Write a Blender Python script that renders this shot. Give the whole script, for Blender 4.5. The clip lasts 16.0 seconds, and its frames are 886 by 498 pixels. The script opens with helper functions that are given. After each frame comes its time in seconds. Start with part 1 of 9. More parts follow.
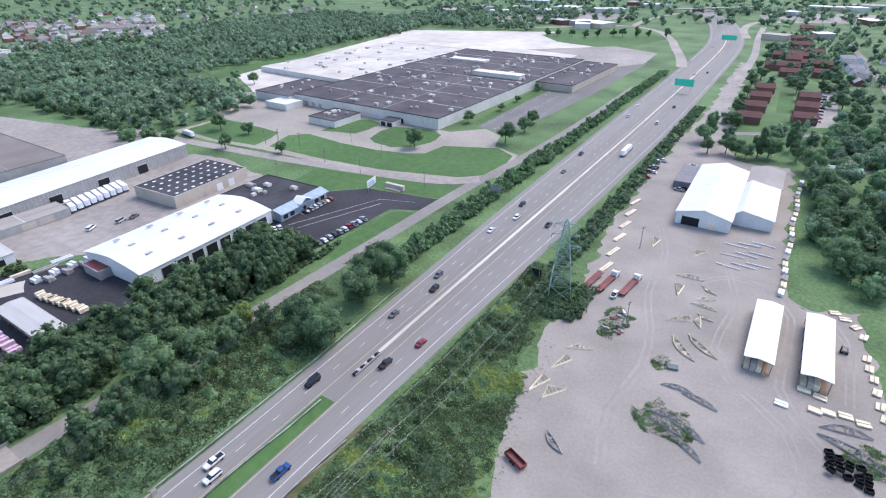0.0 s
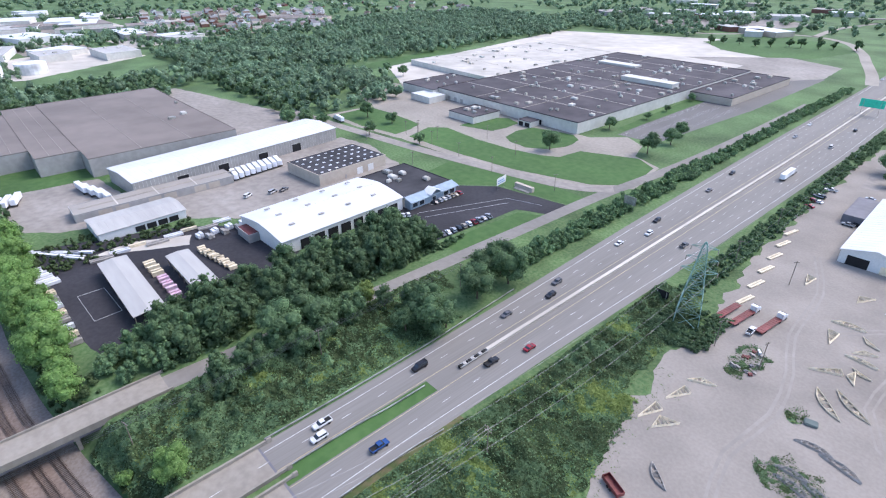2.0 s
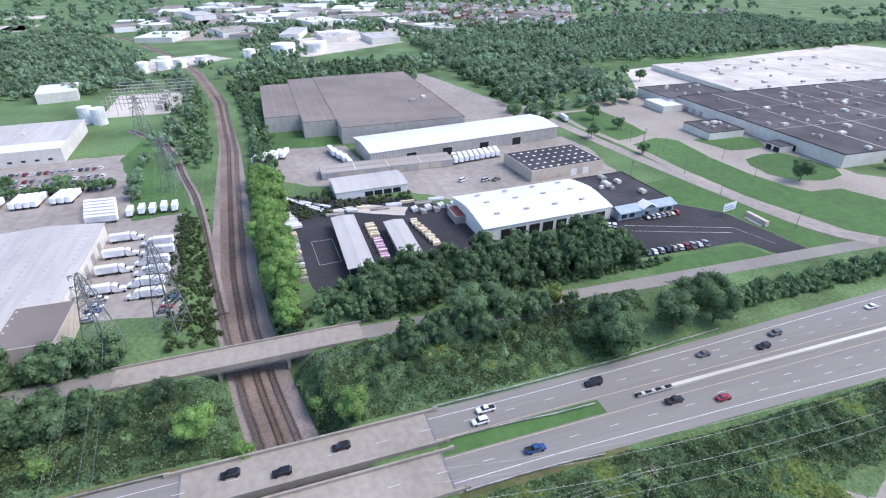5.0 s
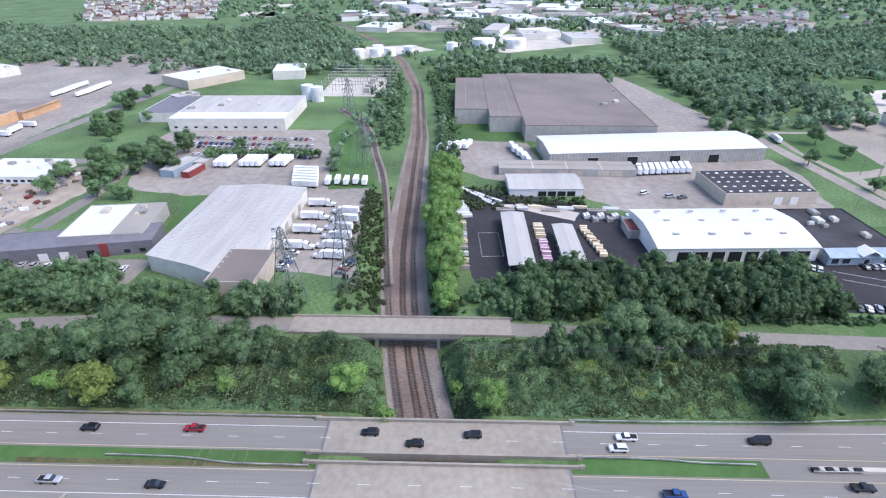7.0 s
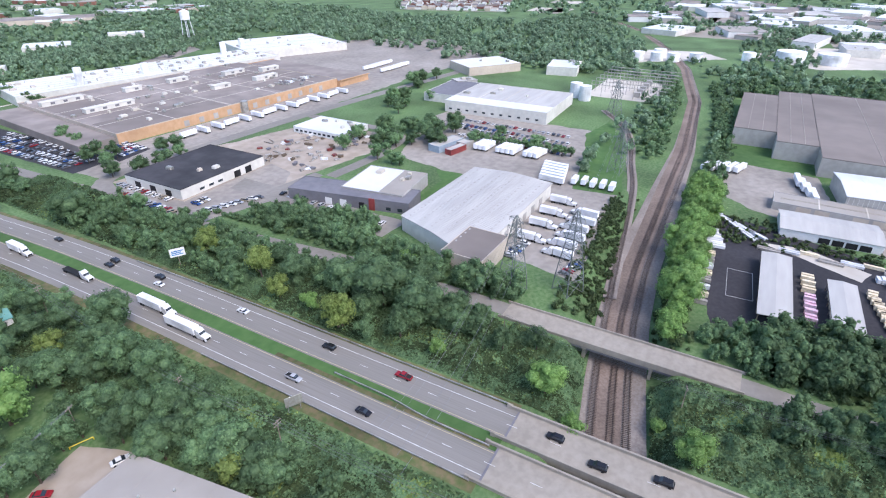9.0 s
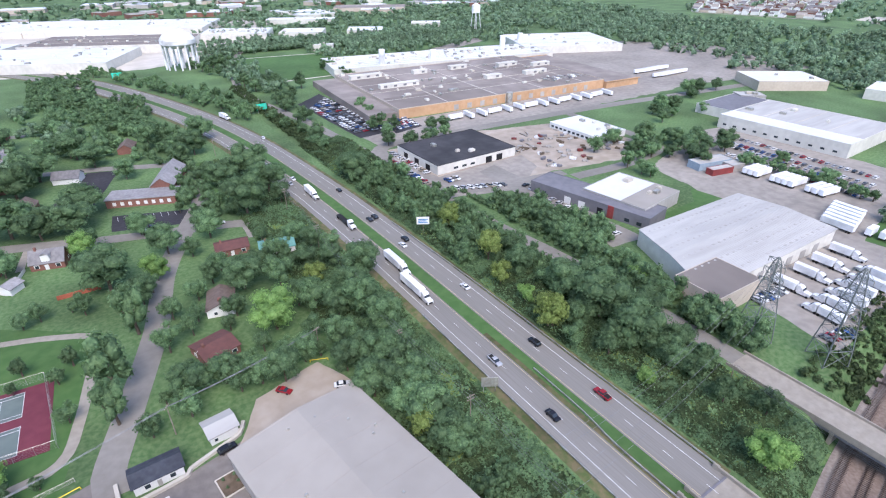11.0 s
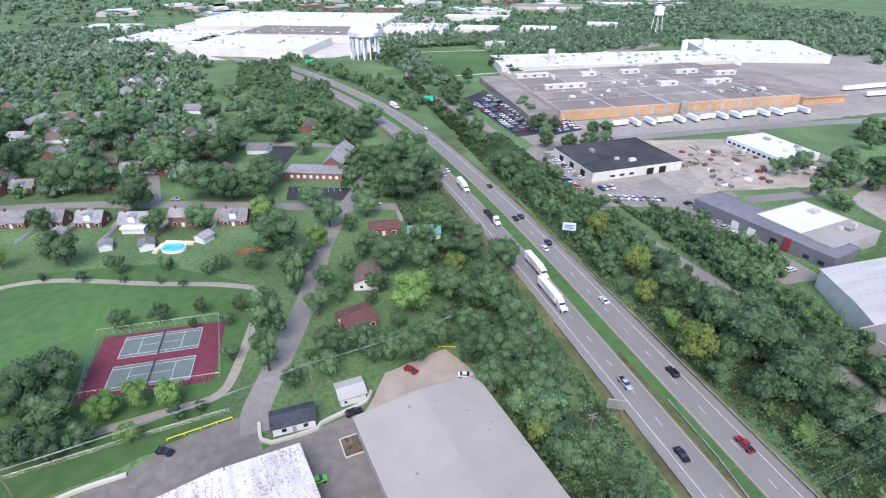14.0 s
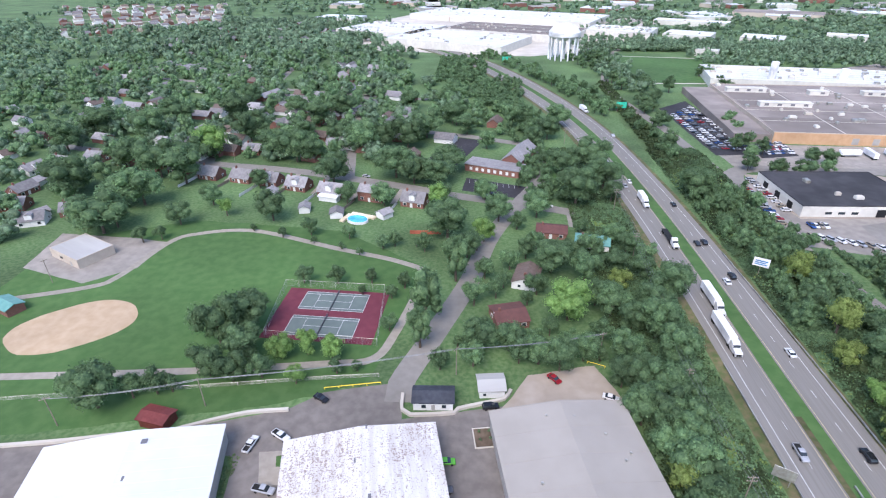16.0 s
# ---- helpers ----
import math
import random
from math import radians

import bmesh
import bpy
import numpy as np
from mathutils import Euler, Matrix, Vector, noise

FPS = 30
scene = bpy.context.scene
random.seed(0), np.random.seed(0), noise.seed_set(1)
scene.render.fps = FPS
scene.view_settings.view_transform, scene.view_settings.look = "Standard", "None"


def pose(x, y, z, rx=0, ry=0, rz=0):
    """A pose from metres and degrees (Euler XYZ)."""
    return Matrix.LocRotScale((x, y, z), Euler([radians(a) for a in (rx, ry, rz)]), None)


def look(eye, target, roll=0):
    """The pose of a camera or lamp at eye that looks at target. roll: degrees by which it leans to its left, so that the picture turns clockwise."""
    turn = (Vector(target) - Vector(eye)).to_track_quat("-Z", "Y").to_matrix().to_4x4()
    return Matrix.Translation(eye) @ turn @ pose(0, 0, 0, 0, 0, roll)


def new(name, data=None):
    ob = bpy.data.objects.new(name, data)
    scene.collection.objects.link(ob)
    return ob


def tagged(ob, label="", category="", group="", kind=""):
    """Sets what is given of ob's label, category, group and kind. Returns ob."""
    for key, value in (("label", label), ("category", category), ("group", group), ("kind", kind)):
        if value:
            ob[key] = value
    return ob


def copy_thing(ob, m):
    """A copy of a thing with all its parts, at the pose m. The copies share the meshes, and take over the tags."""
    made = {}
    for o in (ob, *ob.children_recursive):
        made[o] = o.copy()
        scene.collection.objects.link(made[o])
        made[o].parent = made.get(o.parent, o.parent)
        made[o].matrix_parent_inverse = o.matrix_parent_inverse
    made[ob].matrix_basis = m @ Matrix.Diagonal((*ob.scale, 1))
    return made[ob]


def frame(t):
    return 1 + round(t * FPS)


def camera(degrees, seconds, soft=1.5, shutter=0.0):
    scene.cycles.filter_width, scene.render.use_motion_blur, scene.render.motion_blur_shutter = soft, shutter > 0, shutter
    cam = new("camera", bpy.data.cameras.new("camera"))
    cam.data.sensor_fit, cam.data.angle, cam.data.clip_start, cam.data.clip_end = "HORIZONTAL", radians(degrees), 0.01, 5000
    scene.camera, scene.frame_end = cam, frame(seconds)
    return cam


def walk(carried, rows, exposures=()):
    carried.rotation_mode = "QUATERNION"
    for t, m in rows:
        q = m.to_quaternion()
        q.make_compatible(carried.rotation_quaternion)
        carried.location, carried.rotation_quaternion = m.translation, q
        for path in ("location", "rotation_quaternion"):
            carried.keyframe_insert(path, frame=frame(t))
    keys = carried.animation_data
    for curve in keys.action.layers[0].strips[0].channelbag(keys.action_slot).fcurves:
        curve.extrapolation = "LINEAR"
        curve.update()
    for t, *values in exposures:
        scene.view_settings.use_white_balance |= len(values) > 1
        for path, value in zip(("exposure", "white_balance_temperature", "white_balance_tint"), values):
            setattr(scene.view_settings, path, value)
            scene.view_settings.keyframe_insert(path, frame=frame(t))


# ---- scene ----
cam = camera(79.06, 16.0, 1.15)
PATH = [
    (0.0, pose(0, 0, 112, 60.99, 0.75, 33.00)),
    (0.5, pose(0, 0, 112, 61.03, 0.52, 35.66)),
    (1.0, pose(0, 0, 112, 61.00, 0.54, 39.21)),
    (1.5, pose(0, 0, 112, 61.01, 0.41, 43.67)),
    (2.0, pose(0, 0, 112, 61.04, 0.37, 47.89)),
    (2.5, pose(0, 0, 112, 61.06, 0.38, 52.02)),
    (3.0, pose(0, 0, 112, 61.07, 0.32, 55.77)),
    (3.5, pose(0, 0, 112, 61.04, 0.27, 59.99)),
    (3.7, pose(0, 0, 112, 61.03, 0.26, 61.55)),
    (5.8, pose(0, 0, 112, 60.92, 0.13, 78.55)),
    (6.0, pose(0, 0, 112, 60.91, 0.12, 80.41)),
    (6.5, pose(0, 0, 112, 60.87, 0.09, 85.70)),
    (7.0, pose(0, 0, 112, 60.84, 0.06, 91.54)),
    (7.5, pose(0, 0, 112, 60.82, 0.01, 98.01)),
    (8.0, pose(0, 0, 112, 60.76, 0.06, 104.98)),
    (8.5, pose(0, 0, 112, 60.69, -0.09, 111.99)),
    (9.0, pose(0, 0, 112, 60.64, -0.07, 119.19)),
    (9.5, pose(0, 0, 112, 60.58, 0.08, 126.48)),
    (10.0, pose(0, 0, 112, 60.54, 0.12, 134.51)),
    (10.2, pose(0, 0, 112, 60.53, 0.16, 137.63)),
    (12.3, pose(0, 0, 112, 60.51, 0.29, 151.09)),
    (12.5, pose(0, 0, 112, 60.50, 0.30, 151.41)),
    (13.0, pose(0, 0, 112, 60.53, 0.28, 154.58)),
    (13.5, pose(0, 0, 112, 60.56, 0.33, 158.39)),
    (14.0, pose(0, 0, 112, 60.53, 0.47, 163.42)),
    (14.5, pose(0, 0, 112, 60.58, 0.40, 168.87)),
    (15.0, pose(0, 0, 112, 60.58, 0.55, 173.60)),
    (15.5, pose(0, 0, 112, 60.61, 0.56, 179.41)),
    (16.0, pose(0, 0, 112, 60.65, 0.52, -176.73)),
]
walk(cam, PATH, [(0.0, 1.34, 6370, 17), (16.0, 1.34, 6370, 17)])

# ---- world and sun ----
SUN_EL, SUN_AZ = radians(52), radians(18)
world = bpy.data.worlds.new("sky")
scene.world = world
world.use_nodes = True
wn = world.node_tree.nodes
sky = wn.new("ShaderNodeTexSky")
sky.sky_type = "NISHITA"
sky.sun_disc = False
sky.sun_elevation, sky.sun_rotation = SUN_EL, SUN_AZ
sky.air_density, sky.dust_density, sky.ozone_density = 1.0, 1.5, 2.0
wn["Background"].inputs["Strength"].default_value = 0.15
world.node_tree.links.new(sky.outputs[0], wn["Background"].inputs["Color"])
sun = new("sun", bpy.data.lights.new("sun", "SUN"))
sun.data.energy, sun.data.angle, sun.data.color = 1.22, radians(35), (1.0, 0.96, 0.90)
sun.matrix_world = look((0, 0, 300), (-300 * math.sin(SUN_AZ) / math.tan(SUN_EL), -300 * math.cos(SUN_AZ) / math.tan(SUN_EL), 0))

# ---- materials ----


def mat(name, col, col2=None, scale=0.5, big=0.03, rough=0.85, metal=0.0, bump=0.0, amount=0.35, island=0.0, per=0.0, spec=0.3, streak=(1, 1, 1)):
    """Principled surface: two colours mixed by grain noise, darkened and lightened by a large noise, with optional variation by piece or by object."""
    m = bpy.data.materials.new(name)
    m.use_nodes = True
    n, l = m.node_tree.nodes, m.node_tree.links
    b = n["Principled BSDF"]
    co = n.new("ShaderNodeTexCoord")
    mp = n.new("ShaderNodeMapping")
    mp.inputs["Scale"].default_value = streak
    l.new(co.outputs["Object"], mp.inputs["Vector"])

    def tex(s, detail):
        t = n.new("ShaderNodeTexNoise")
        t.inputs["Scale"].default_value, t.inputs["Detail"].default_value = s, detail
        l.new(mp.outputs["Vector"], t.inputs["Vector"])
        return t.outputs["Fac"]

    grain, large = tex(scale, 6), tex(big, 4)
    ramp = n.new("ShaderNodeMapRange")
    ramp.inputs["From Min"].default_value, ramp.inputs["From Max"].default_value = 0.36, 0.64
    l.new(grain, ramp.inputs["Value"])
    mix = n.new("ShaderNodeMix")
    mix.data_type = "RGBA"
    mix.inputs[6].default_value = (*col, 1)
    mix.inputs[7].default_value = (*(col2 or [c * 0.75 for c in col]), 1)
    l.new(ramp.outputs[0], mix.inputs[0])
    val = n.new("ShaderNodeMapRange")
    val.inputs["From Min"].default_value, val.inputs["From Max"].default_value = 0.3, 0.7
    val.inputs["To Min"].default_value, val.inputs["To Max"].default_value = 1 - amount, 1 + amount
    l.new(large, val.inputs["Value"])
    v = val.outputs[0]
    for source, k in (("island", island), ("object", per)):
        if k:
            g = n.new("ShaderNodeNewGeometry" if source == "island" else "ShaderNodeObjectInfo")
            r = n.new("ShaderNodeMapRange")
            r.inputs["To Min"].default_value, r.inputs["To Max"].default_value = 1 - k, 1 + k
            l.new(g.outputs["Random Per Island" if source == "island" else "Random"], r.inputs["Value"])
            mu = n.new("ShaderNodeMath")
            mu.operation = "MULTIPLY"
            l.new(v, mu.inputs[0])
            l.new(r.outputs[0], mu.inputs[1])
            v = mu.outputs[0]
    sc = n.new("ShaderNodeVectorMath")
    sc.operation = "SCALE"
    l.new(mix.outputs[2], sc.inputs[0])
    l.new(v, sc.inputs["Scale"])
    l.new(sc.outputs[0], b.inputs["Base Color"])
    b.inputs["Roughness"].default_value, b.inputs["Metallic"].default_value = rough, metal
    b.inputs["Specular IOR Level"].default_value = spec
    if bump:
        bp = n.new("ShaderNodeBump")
        bp.inputs["Strength"].default_value, bp.inputs["Distance"].default_value = 0.6, bump
        l.new(grain, bp.inputs["Height"])
        l.new(bp.outputs[0], b.inputs["Normal"])
    return m


GRASS = mat("grass", (0.058, 0.118, 0.040), (0.108, 0.166, 0.070), 0.7, 0.025, 0.95, bump=0.1, amount=0.35)
LAWN = mat("mown_grass", (0.047, 0.107, 0.029), (0.067, 0.129, 0.040), 0.25, 0.015, 0.95, amount=0.22)
WEEDS = mat("rough_grass", (0.056, 0.112, 0.038), (0.108, 0.160, 0.066), 0.8, 0.04, 0.95, bump=0.2, amount=0.4)
DRYGRASS = mat("dry_verge", (0.138, 0.112, 0.060), (0.060, 0.086, 0.026), 0.4, 0.05, 0.95, amount=0.35)
SOIL = mat("soil", (0.086, 0.065, 0.043), (0.138, 0.103, 0.073), 0.6, 0.05, 0.95)
ROAD = mat("worn_asphalt", (0.130, 0.124, 0.116), (0.158, 0.150, 0.140), 1.2, 0.02, 0.9, amount=0.12)
LANE = mat("lane_asphalt", (0.176, 0.166, 0.150), (0.204, 0.192, 0.174), 0.8, 0.02, 0.9, amount=0.12, streak=(3.0, 0.06, 1))
STREET = mat("street_asphalt", (0.186, 0.172, 0.152), (0.212, 0.197, 0.176), 0.4, 0.03, 0.9, amount=0.15)
YARD = mat("yard_asphalt", (0.142, 0.126, 0.113), (0.182, 0.163, 0.147), 0.35, 0.03, 0.9, amount=0.2)
NEWLOT = mat("fresh_asphalt", (0.026, 0.025, 0.029), (0.036, 0.034, 0.038), 0.6, 0.04, 0.85, amount=0.3)
LOT = mat("grey_lot", (0.222, 0.200, 0.176), (0.280, 0.254, 0.222), 0.25, 0.02, 0.9, amount=0.2)
GRAVEL = mat("gravel", (0.236, 0.210, 0.180), (0.262, 0.236, 0.204), 1.1, 0.05, 0.95, bump=0.02, amount=0.16)
SAND = mat("infield_sand", (0.378, 0.275, 0.172), (0.430, 0.323, 0.215), 0.3, 0.04, 0.95, amount=0.1)
DIRT = mat("dirt_yard", (0.270, 0.225, 0.178), (0.335, 0.290, 0.240), 0.15, 0.03, 0.95, amount=0.25)
CONC = mat("concrete", (0.240, 0.214, 0.178), (0.286, 0.258, 0.216), 0.5, 0.03, 0.85, amount=0.16)
PALECONC = mat("pale_concrete", (0.420, 0.384, 0.330), (0.500, 0.462, 0.402), 0.06, 0.012, 0.85, amount=0.15)
BALLAST = mat("ballast", (0.190, 0.160, 0.138), (0.250, 0.218, 0.192), 1.2, 0.04, 0.95, bump=0.06, amount=0.25)
RUSTBALLAST = mat("rusty_ballast", (0.150, 0.112, 0.090), (0.205, 0.160, 0.132), 1.2, 0.05, 0.95, bump=0.06, amount=0.25)
RAILSTEEL = mat("rail_steel", (0.138, 0.095, 0.073), None, 2, 0.2, 0.5, 0.7)
SLEEPER = mat("sleeper_wood", (0.073, 0.056, 0.047), (0.112, 0.086, 0.073), 1.0, 0.1, 0.9, island=0.25)
PAINTW = mat("white_line_paint", (0.619, 0.619, 0.602), (0.447, 0.447, 0.439), 1.5, 0.1, 0.7, amount=0.12)
PAINTY = mat("faded_yellow_paint", (0.482, 0.396, 0.224), (0.361, 0.318, 0.215), 1.5, 0.1, 0.7, amount=0.12)
YELLOW = mat("yellow_paint", (0.671, 0.533, 0.026), None, 1.5, 0.2, 0.5, amount=0.05)
PYLONG = mat("weathered_pylon_steel", (0.200, 0.225, 0.215), (0.150, 0.165, 0.160), 0.5, 0.1, 0.6, 0.3)
GALV = mat("galvanised_steel", (0.430, 0.430, 0.404), (0.344, 0.327, 0.292), 1.0, 0.2, 0.45, 0.6)
PYLON = mat("green_grey_steel", (0.250, 0.400, 0.340), (0.200, 0.320, 0.275), 0.5, 0.1, 0.6, 0.3)
WIRE = mat("cable", (0.215, 0.224, 0.232), None, 1, 0.2, 0.5, 0.5)
POLE = mat("pole_wood", (0.189, 0.155, 0.120), (0.258, 0.224, 0.181), 2, 0.2, 0.9)
ROOFW = mat("white_metal_roof", (0.576, 0.584, 0.592), (0.536, 0.544, 0.560), 0.15, 0.03, 0.45, amount=0.05, streak=(1, 1, 1))
ROOFWR = mat("rusty_white_roof", (0.640, 0.632, 0.616), (0.496, 0.464, 0.432), 0.5, 0.05, 0.5, amount=0.12, streak=(1.2, 0.15, 1))
ROOFG = mat("grey_metal_roof", (0.275, 0.252, 0.222), (0.298, 0.274, 0.242), 0.12, 0.02, 0.8, amount=0.06)
ROOFS = mat("silver_metal_roof", (0.405, 0.396, 0.374), (0.350, 0.342, 0.324), 0.2, 0.03, 0.85, 0.0, amount=0.12, streak=(0.2, 1.2, 1))
ROOFD = mat("dark_felt_roof", (0.058, 0.051, 0.056), (0.084, 0.075, 0.078), 0.08, 0.015, 0.95, amount=0.25)
ROOFB = mat("black_felt_roof", (0.032, 0.032, 0.035), (0.048, 0.046, 0.050), 0.12, 0.03, 0.9, amount=0.25)
ROOFT = mat("taupe_gravel_roof", (0.160, 0.138, 0.124), (0.192, 0.166, 0.148), 0.05, 0.012, 0.95, amount=0.10)
ROOFC = mat("cream_gravel_roof", (0.400, 0.372, 0.326), (0.470, 0.440, 0.390), 0.08, 0.02, 0.9, amount=0.14)
ROOFP = mat("pale_gravel_roof", (0.190, 0.164, 0.148), (0.250, 0.218, 0.196), 0.06, 0.015, 0.95, amount=0.18)
WALLW = mat("off_white_wall", (0.568, 0.550, 0.499), (0.499, 0.482, 0.439), 0.3, 0.05, 0.8, amount=0.1)
WALLG = mat("grey_metal_wall", (0.344, 0.331, 0.310), (0.292, 0.280, 0.262), 0.3, 0.05, 0.6, amount=0.12)
WALLT = mat("tan_block_wall", (0.447, 0.387, 0.318), (0.404, 0.348, 0.288), 0.5, 0.05, 0.85, amount=0.1)
WALLO = mat("orange_brick_wall", (0.470, 0.300, 0.175), (0.410, 0.250, 0.140), 0.3, 0.03, 0.85, amount=0.15)
WALLDG = mat("slate_grey_wall", (0.133, 0.129, 0.142), (0.159, 0.155, 0.168), 0.3, 0.05, 0.7, amount=0.1)
WALLB = mat("blue_grey_siding", (0.275, 0.344, 0.396), (0.232, 0.292, 0.344), 0.5, 0.05, 0.7, amount=0.1)
BRICK = mat("red_brick", (0.202, 0.095, 0.073), (0.163, 0.077, 0.060), 1.5, 0.1, 0.85, amount=0.15, per=0.15)
SIDING = mat("white_siding", (0.636, 0.636, 0.619), (0.585, 0.585, 0.568), 1.5, 0.1, 0.7, amount=0.08)
SHINGLE = mat("shingle_roof", (0.185, 0.176, 0.181), (0.232, 0.224, 0.224), 0.8, 0.1, 0.9, amount=0.15, per=0.35)
SHINGLER = mat("red_shingle_roof", (0.129, 0.057, 0.050), (0.103, 0.048, 0.043), 0.8, 0.1, 0.9, amount=0.15)
SHINGLEB = mat("brown_shingle_roof", (0.116, 0.086, 0.073), (0.146, 0.112, 0.095), 0.8, 0.1, 0.9, amount=0.15)
NAVYROOF = mat("navy_shingle_roof", (0.039, 0.043, 0.056), (0.052, 0.057, 0.069), 0.8, 0.1, 0.9)
GREENROOF = mat("green_metal_roof", (0.103, 0.258, 0.232), (0.138, 0.301, 0.267), 0.5, 0.05, 0.5, amount=0.1)
# near-black that paints the shade inside openings; also the dark message board
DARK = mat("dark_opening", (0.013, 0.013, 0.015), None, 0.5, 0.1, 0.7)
GLASS = mat("window_glass", (0.03, 0.04, 0.05), None, 0.5, 0.1, 0.08, spec=0.6)
BLACK = mat("black_rubber", (0.015, 0.015, 0.015), None, 2, 0.2, 0.8)
TIMBER = mat("new_timber", (0.640, 0.540, 0.370), (0.720, 0.630, 0.470), 0.8, 0.1, 0.8, island=0.15, per=0.1)
OLDTIMBER = mat("weathered_timber", (0.275, 0.258, 0.232), (0.361, 0.335, 0.301), 0.8, 0.1, 0.85, island=0.2)
WRAP = mat("white_wrap", (0.671, 0.679, 0.688), (0.568, 0.576, 0.593), 0.8, 0.1, 0.5, island=0.08, per=0.08)
PINK = mat("pink_wrap", (0.619, 0.361, 0.473), (0.645, 0.516, 0.568), 1.0, 0.1, 0.6, island=0.15)
REDMET = mat("red_painted_steel", (0.240, 0.045, 0.042), (0.190, 0.040, 0.038), 1, 0.1, 0.5)
REDROOF = mat("dark_red_metal", (0.138, 0.030, 0.026), (0.172, 0.043, 0.039), 1, 0.1, 0.5)
COURTR = mat("maroon_court", (0.120, 0.026, 0.039), (0.142, 0.034, 0.047), 0.3, 0.05, 0.85, amount=0.1)
COURTG = mat("grey_green_court", (0.103, 0.133, 0.125), (0.125, 0.155, 0.142), 0.3, 0.05, 0.85, amount=0.1)
SIGNG = mat("green_sign", (0.03, 0.60, 0.40), None, 1, 0.2, 0.4, amount=0.05)
BLUE = mat("blue_paint", (0.069, 0.241, 0.473), None, 1, 0.2, 0.5)
WATER = mat("pool_water", (0.06, 0.40, 0.72), (0.10, 0.48, 0.78), 1, 0.2, 0.1)
TRUNK = mat("bark", (0.086, 0.065, 0.047), (0.129, 0.103, 0.077), 2, 0.2, 0.95)
LEAF = mat("leaves", (0.092, 0.168, 0.080), (0.176, 0.284, 0.132), 1.7, 0.10, 0.8, bump=0.5, amount=0.24, island=0.25, per=0.22)
LEAFD = mat("dark_leaves", (0.074, 0.136, 0.064), (0.142, 0.226, 0.106), 1.7, 0.08, 0.8, bump=0.5, amount=0.26, island=0.25, per=0.2)
LEAFY = mat("bright_leaves", (0.140, 0.262, 0.070), (0.250, 0.400, 0.130), 1.7, 0.10, 0.8, bump=0.5, amount=0.2, island=0.2, per=0.15)
LEAFO = mat("yellowing_leaves", (0.150, 0.215, 0.056), (0.250, 0.325, 0.100), 1.7, 0.10, 0.8, bump=0.5, amount=0.2, island=0.2)
SHRUB = mat("shrub_leaves", (0.046, 0.076, 0.030), (0.086, 0.126, 0.052), 1.9, 0.06, 0.85, bump=0.4, amount=0.34, island=0.24)
# paler and bluer than the other leaves: distance haze put into the colour
HAZYLEAF = mat("woodland_leaves", (0.120, 0.196, 0.116), (0.214, 0.312, 0.190), 0.9, 0.03, 0.85, bump=0.4, amount=0.30, island=0.34)
for m in (LEAF, LEAFD, LEAFY, LEAFO, SHRUB, HAZYLEAF):
    n, l = m.node_tree.nodes, m.node_tree.links
    b = n["Principled BSDF"]
    tr, mx = n.new("ShaderNodeBsdfTranslucent"), n.new("ShaderNodeMixShader")
    mx.inputs[0].default_value = 0.45
    l.new(b.inputs["Base Color"].links[0].from_socket, tr.inputs["Color"])
    l.new(b.inputs["Normal"].links[0].from_socket, tr.inputs["Normal"]) if b.inputs["Normal"].links else None
    l.new(b.outputs[0], mx.inputs[1])
    l.new(tr.outputs[0], mx.inputs[2])
    l.new(mx.outputs[0], n["Material Output"].inputs["Surface"])
CARPAINT = [mat("car_paint_" + k, c, None, 1, 0.2, 0.25, 0.1, amount=0.03, spec=0.5) for k, c in (
    ("white", (0.75, 0.75, 0.75)), ("black", (0.015, 0.015, 0.018)), ("silver", (0.42, 0.43, 0.45)), ("red", (0.30, 0.02, 0.03)),
    ("grey", (0.13, 0.13, 0.14)), ("blue", (0.02, 0.07, 0.22)), ("tan", (0.34, 0.29, 0.22)), ("lime", (0.12, 0.45, 0.05)))]

